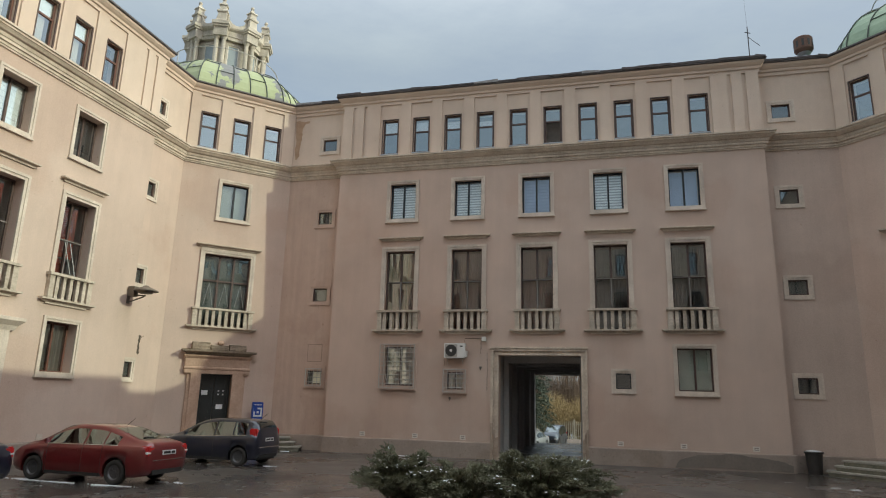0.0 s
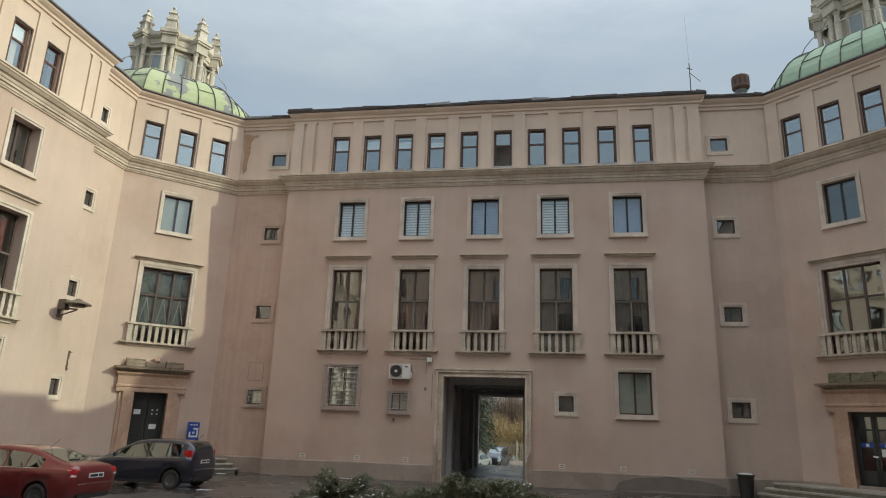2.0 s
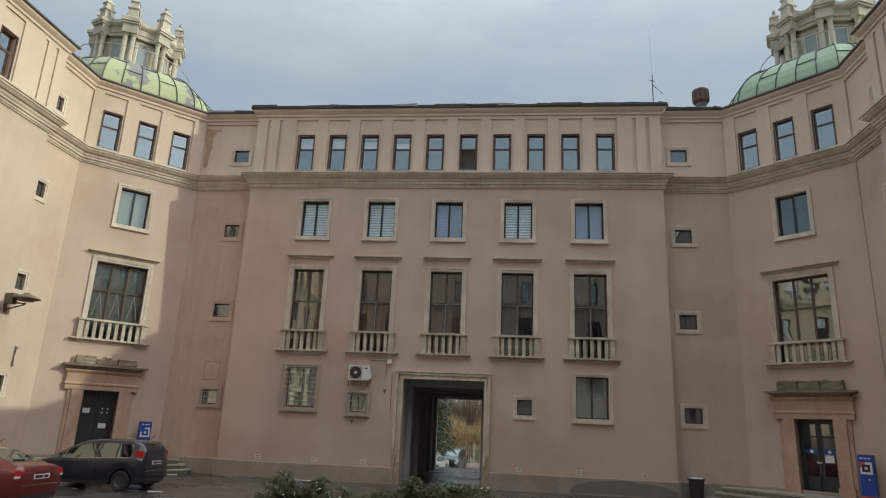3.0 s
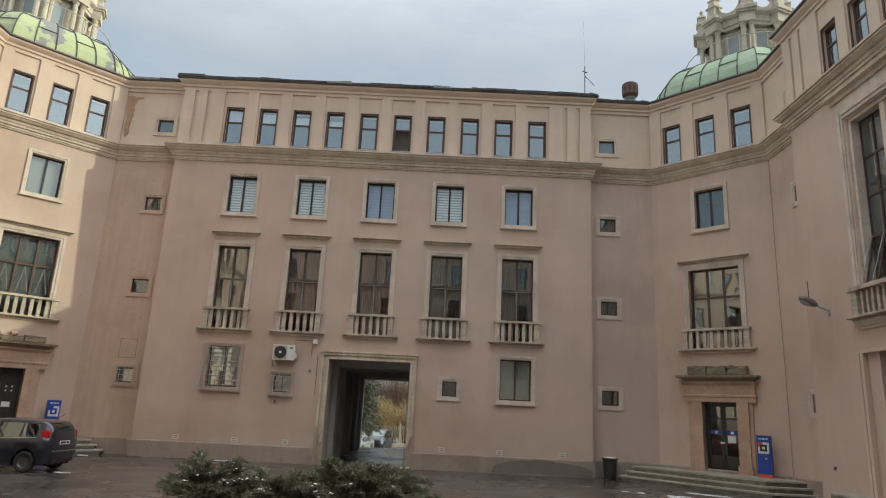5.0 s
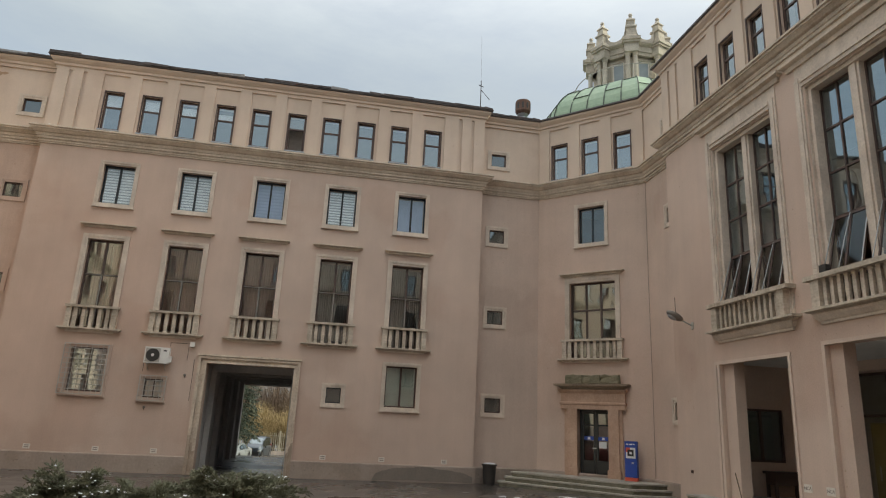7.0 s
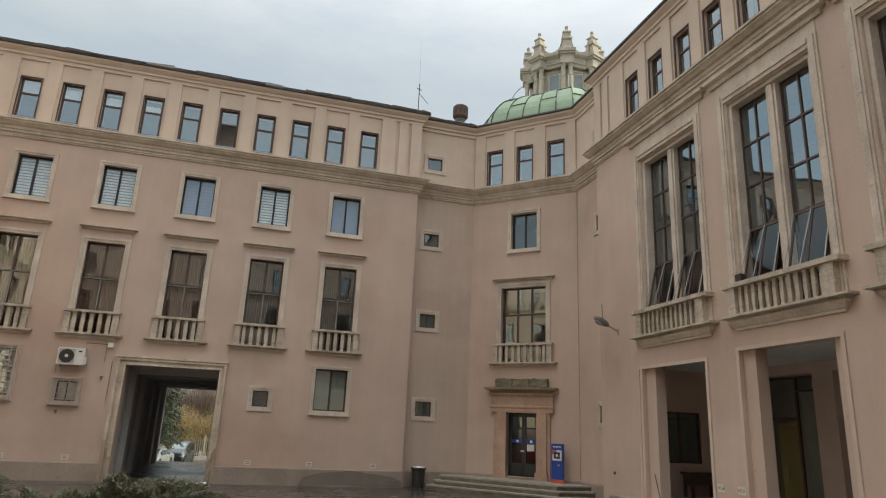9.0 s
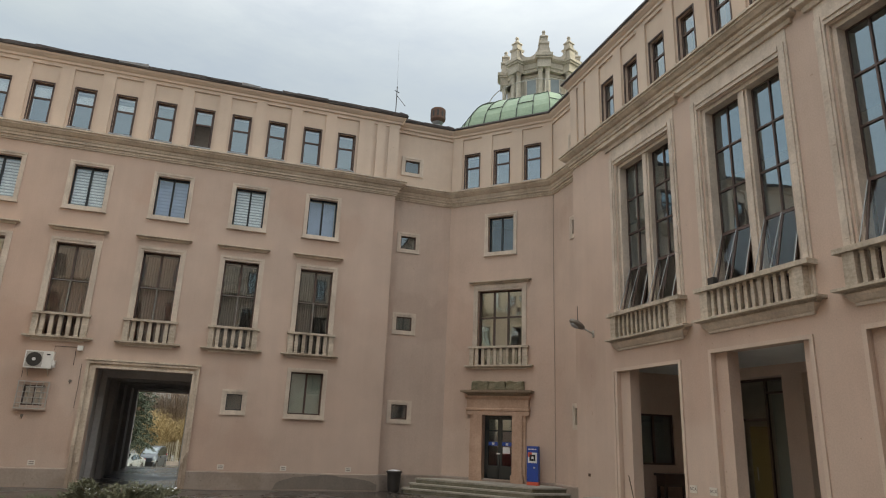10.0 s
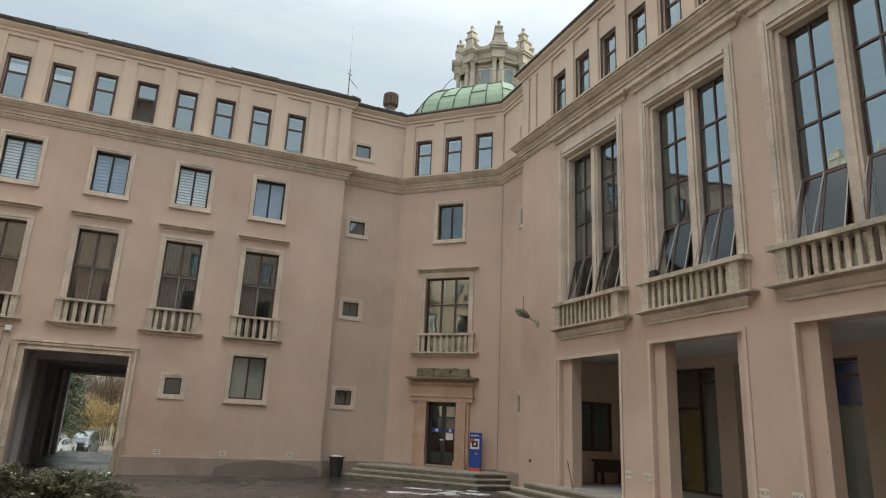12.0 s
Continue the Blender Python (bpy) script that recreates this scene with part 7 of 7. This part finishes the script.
blotch("bare_patch", tower_w, inside(tower_w, M_STRIP_W), [(0.06, 16.08), (0.88, 16.02), (0.60, 15.88), (0.40, 15.60), (0.46, 15.2), (0.32, 14.7), (0.36, 14.2), (0.14, 13.9), (0.12, 15.0)], BRICK_BARE, "patch where the plaster has fallen off")
blotch("damp_stain", north, inside(north, M_NORTH), [(14.7, 0.05), (14.9, 0.34), (15.9, 0.58), (17.1, 0.60), (18.2, 0.46), (18.8, 0.30), (18.8, 0.05)], DAMP, "dark damp stain on the plinth", -0.078)

# dark tone also stands for shadow along the pale plaster edges
CRACK = plain("dark_torn_plaster", (0.13, 0.10, 0.075), 0.95)
blotch("torn_plaster", tower_w, inside(tower_w, M_SIDE_W), [(1.32, 4.60), (1.38, 4.62), (1.62, 4.58), (1.40, 4.50), (1.36, 4.2), (1.42, 3.9), (1.34, 3.82), (1.28, 4.1)], CRACK, "torn plaster with a hanging wire, darkened for its shadow")
bm = bmesh.new()
ring(bm, STRIP - 0.86 - 0.42, STRIP - 0.86 + 0.30, 3.92, 4.72, 0.014, -0.004, 0.004)
part("blocked_opening", bm, CRACK, tower_w, "thin outline of a walled-up opening", inside(tower_w, M_STRIP_W))
# cream panel painted in place of the sunlit wall's reflection
part("roller_blind", boxes((-0.10, 0.30, 0.104, 0.108, 0.06, 0.6)), REFLECTION_CREAM, tower_w, "cream panel standing in for a sunlit reflection", inside(tower_w, M_STRIP_W @ at(STRIP - 0.86, 0, 2.88)))
for x, z0, z1 in ((-5.02, 2.75, 4.35), (-5.30, 4.3, 4.82), (-6.9, 3.78, 4.08)):
    cb = part("wall_cable", tube([(0, -0.008, z0), (0.01, -0.008, (z0 + z1) / 2), (0, -0.008, z1)], 0.008, 5), IRON_DARK, None, "", at(x, NORTH_Y))
    tagged(cb, "thin dark cable clipped to the stucco", "cable", "cables on the wall")
for i, (x, y, rx, ry, rot) in enumerate(((-3.6, 46.0, 0.06, 2.2, 0.25), (-2.2, 48.5, 0.06, 2.0, 0.3), (-3.0, 62.5, 3.0, 0.12, 0.0), (-5.6, 57.5, 0.7, 0.35, 0.2))):
    patch("snow_patch", x, y, rx, ry, SNOW, 70 + i, "thin line of old snow beyond the gate", ground_height(y) + 0.012, rot=rot, h=0.02)

# loose sheets along the roof edges, and lumps of snow on the ledges of the main wing
FELT = surface("torn_roofing_felt", (0.035, 0.03, 0.03), (0.12, 0.10, 0.095), 0.85, 2.5, 14.0, 0.4)
FELT_PALE = surface("worn_grey_roofing", (0.17, 0.165, 0.165), (0.32, 0.31, 0.305), 0.7, 2.5, 14.0, 0.3)


def ragged_edge(thing, m, u0, u1, seed):
    """Overlapping sheets of uneven length and height along a roof edge."""
    r = random.Random(seed)
    u = u0
    while u < u1 - 0.3:
        w = min(r.uniform(0.5, 1.7), u1 - u)
        z = 16.845 + r.uniform(0.0, 0.02)
        h0, h1 = r.uniform(0.03, 0.11), r.uniform(0.03, 0.11)
        y = -0.35 - r.uniform(0.0, 0.04)
        bm = boxes((u + 0.004, u + w - 0.004, y, 0.3, z - 0.03, z))
        for v in bm.verts:
            if v.co.z > z - 0.01:
                v.co.z += h0 if v.co.x < u + w / 2 else h1
        part("roof_sheet", bm, r.choice((FELT, FELT, FELT, FELT_PALE)), thing, "", m)
        u += w


ragged_edge(north, inside(north, M_NORTH), -0.3, LEN + 0.3, 5)
ragged_edge(tower_w, inside(tower_w, M_STRIP_W), 0.1, STRIP - 0.35, 6)
ragged_edge(tower_e, inside(tower_e, M_STRIP_E), 0.35, STRIP - 0.1, 7)
sv, sf = [], []
for i in range(46):
    x = rng.uniform(-12.2, 6.4)
    c = Vector((x, NORTH_Y - rng.uniform(0.12, 0.34), 13.55))
    r = rng.uniform(0.02, 0.06)
    k = len(sv)
    sv += [c + Vector((1.6 * r * math.cos(q), r * math.sin(q), 0)) for q in (0, 1.25, 2.5, 3.8, 5.0)] + [c + Vector((0, 0, r * 0.8))]
    sf += [(k + j, k + (j + 1) % 5, k + 5) for j in range(5)]
ob = mesh_part("snow_lumps", sv, sf, SNOW, None)
tagged(ob, "small lumps of old snow on the cornice", "snow", "", "stuff")

# thin tube laid along the edge of the east tower's canted front
x, y = MID + RIM + DX - 0.03, STRIP_Y - DX - 0.02
cb = part("wall_cable", tube([(0, 0, 0.7), (0.01, 0, 4.0), (-0.01, 0, 8.5), (0, 0, 12.8)], 0.008, 5), LAMP_GREY, None, "", at(x, y))
tagged(cb, "thin dark tube running up the tower corner", "cable", "cables on the wall")

fl = part("floodlight", boxes((-0.11, 0.11, -0.06, 0.08, 0.05, 0.24)), IRON_DARK, None, "", M_EAST @ at(7.62, -0.12, 6.48))
tagged(fl, "small black floodlight standing on the stone balustrade", "lamp")
part("yoke", boxes((-0.125, -0.112, -0.03, 0.03, 0.0, 0.16), (0.112, 0.125, -0.03, 0.03, 0.0, 0.16), (-0.112, 0.112, -0.03, 0.03, 0.0, 0.012)), IRON_DARK, fl)

for x, y, z in ((-6.62, NORTH_Y, 2.42), (-5.30, NORTH_Y, 3.72)):
    jb = part("junction_box", boxes((-0.045, 0.045, -0.05, 0.0, -0.045, 0.045)), LAMP_GREY, None, "", at(x, y, z))
    tagged(jb, "tiny weathered junction box on the stucco", "box", "boxes on the wall")
    part("stub", tube([(0, -0.02, -0.045), (0.005, -0.02, -0.11)], 0.012, 5), IRON_DARK, jb)

vt = part("wall_vent", boxes((-0.07, 0.07, -0.012, 0.0, -0.05, 0.05)), RUST, None, "", pose(EAST_X, 21.33, 1.2, 0, 0, -90))
tagged(vt, "small rusty vent plate on the stucco", "vent")
for z in (-0.025, 0.0, 0.025):
    part("slot", boxes((-0.05, 0.05, -0.015, -0.011, z - 0.006, z + 0.006)), IRON_DARK, vt)
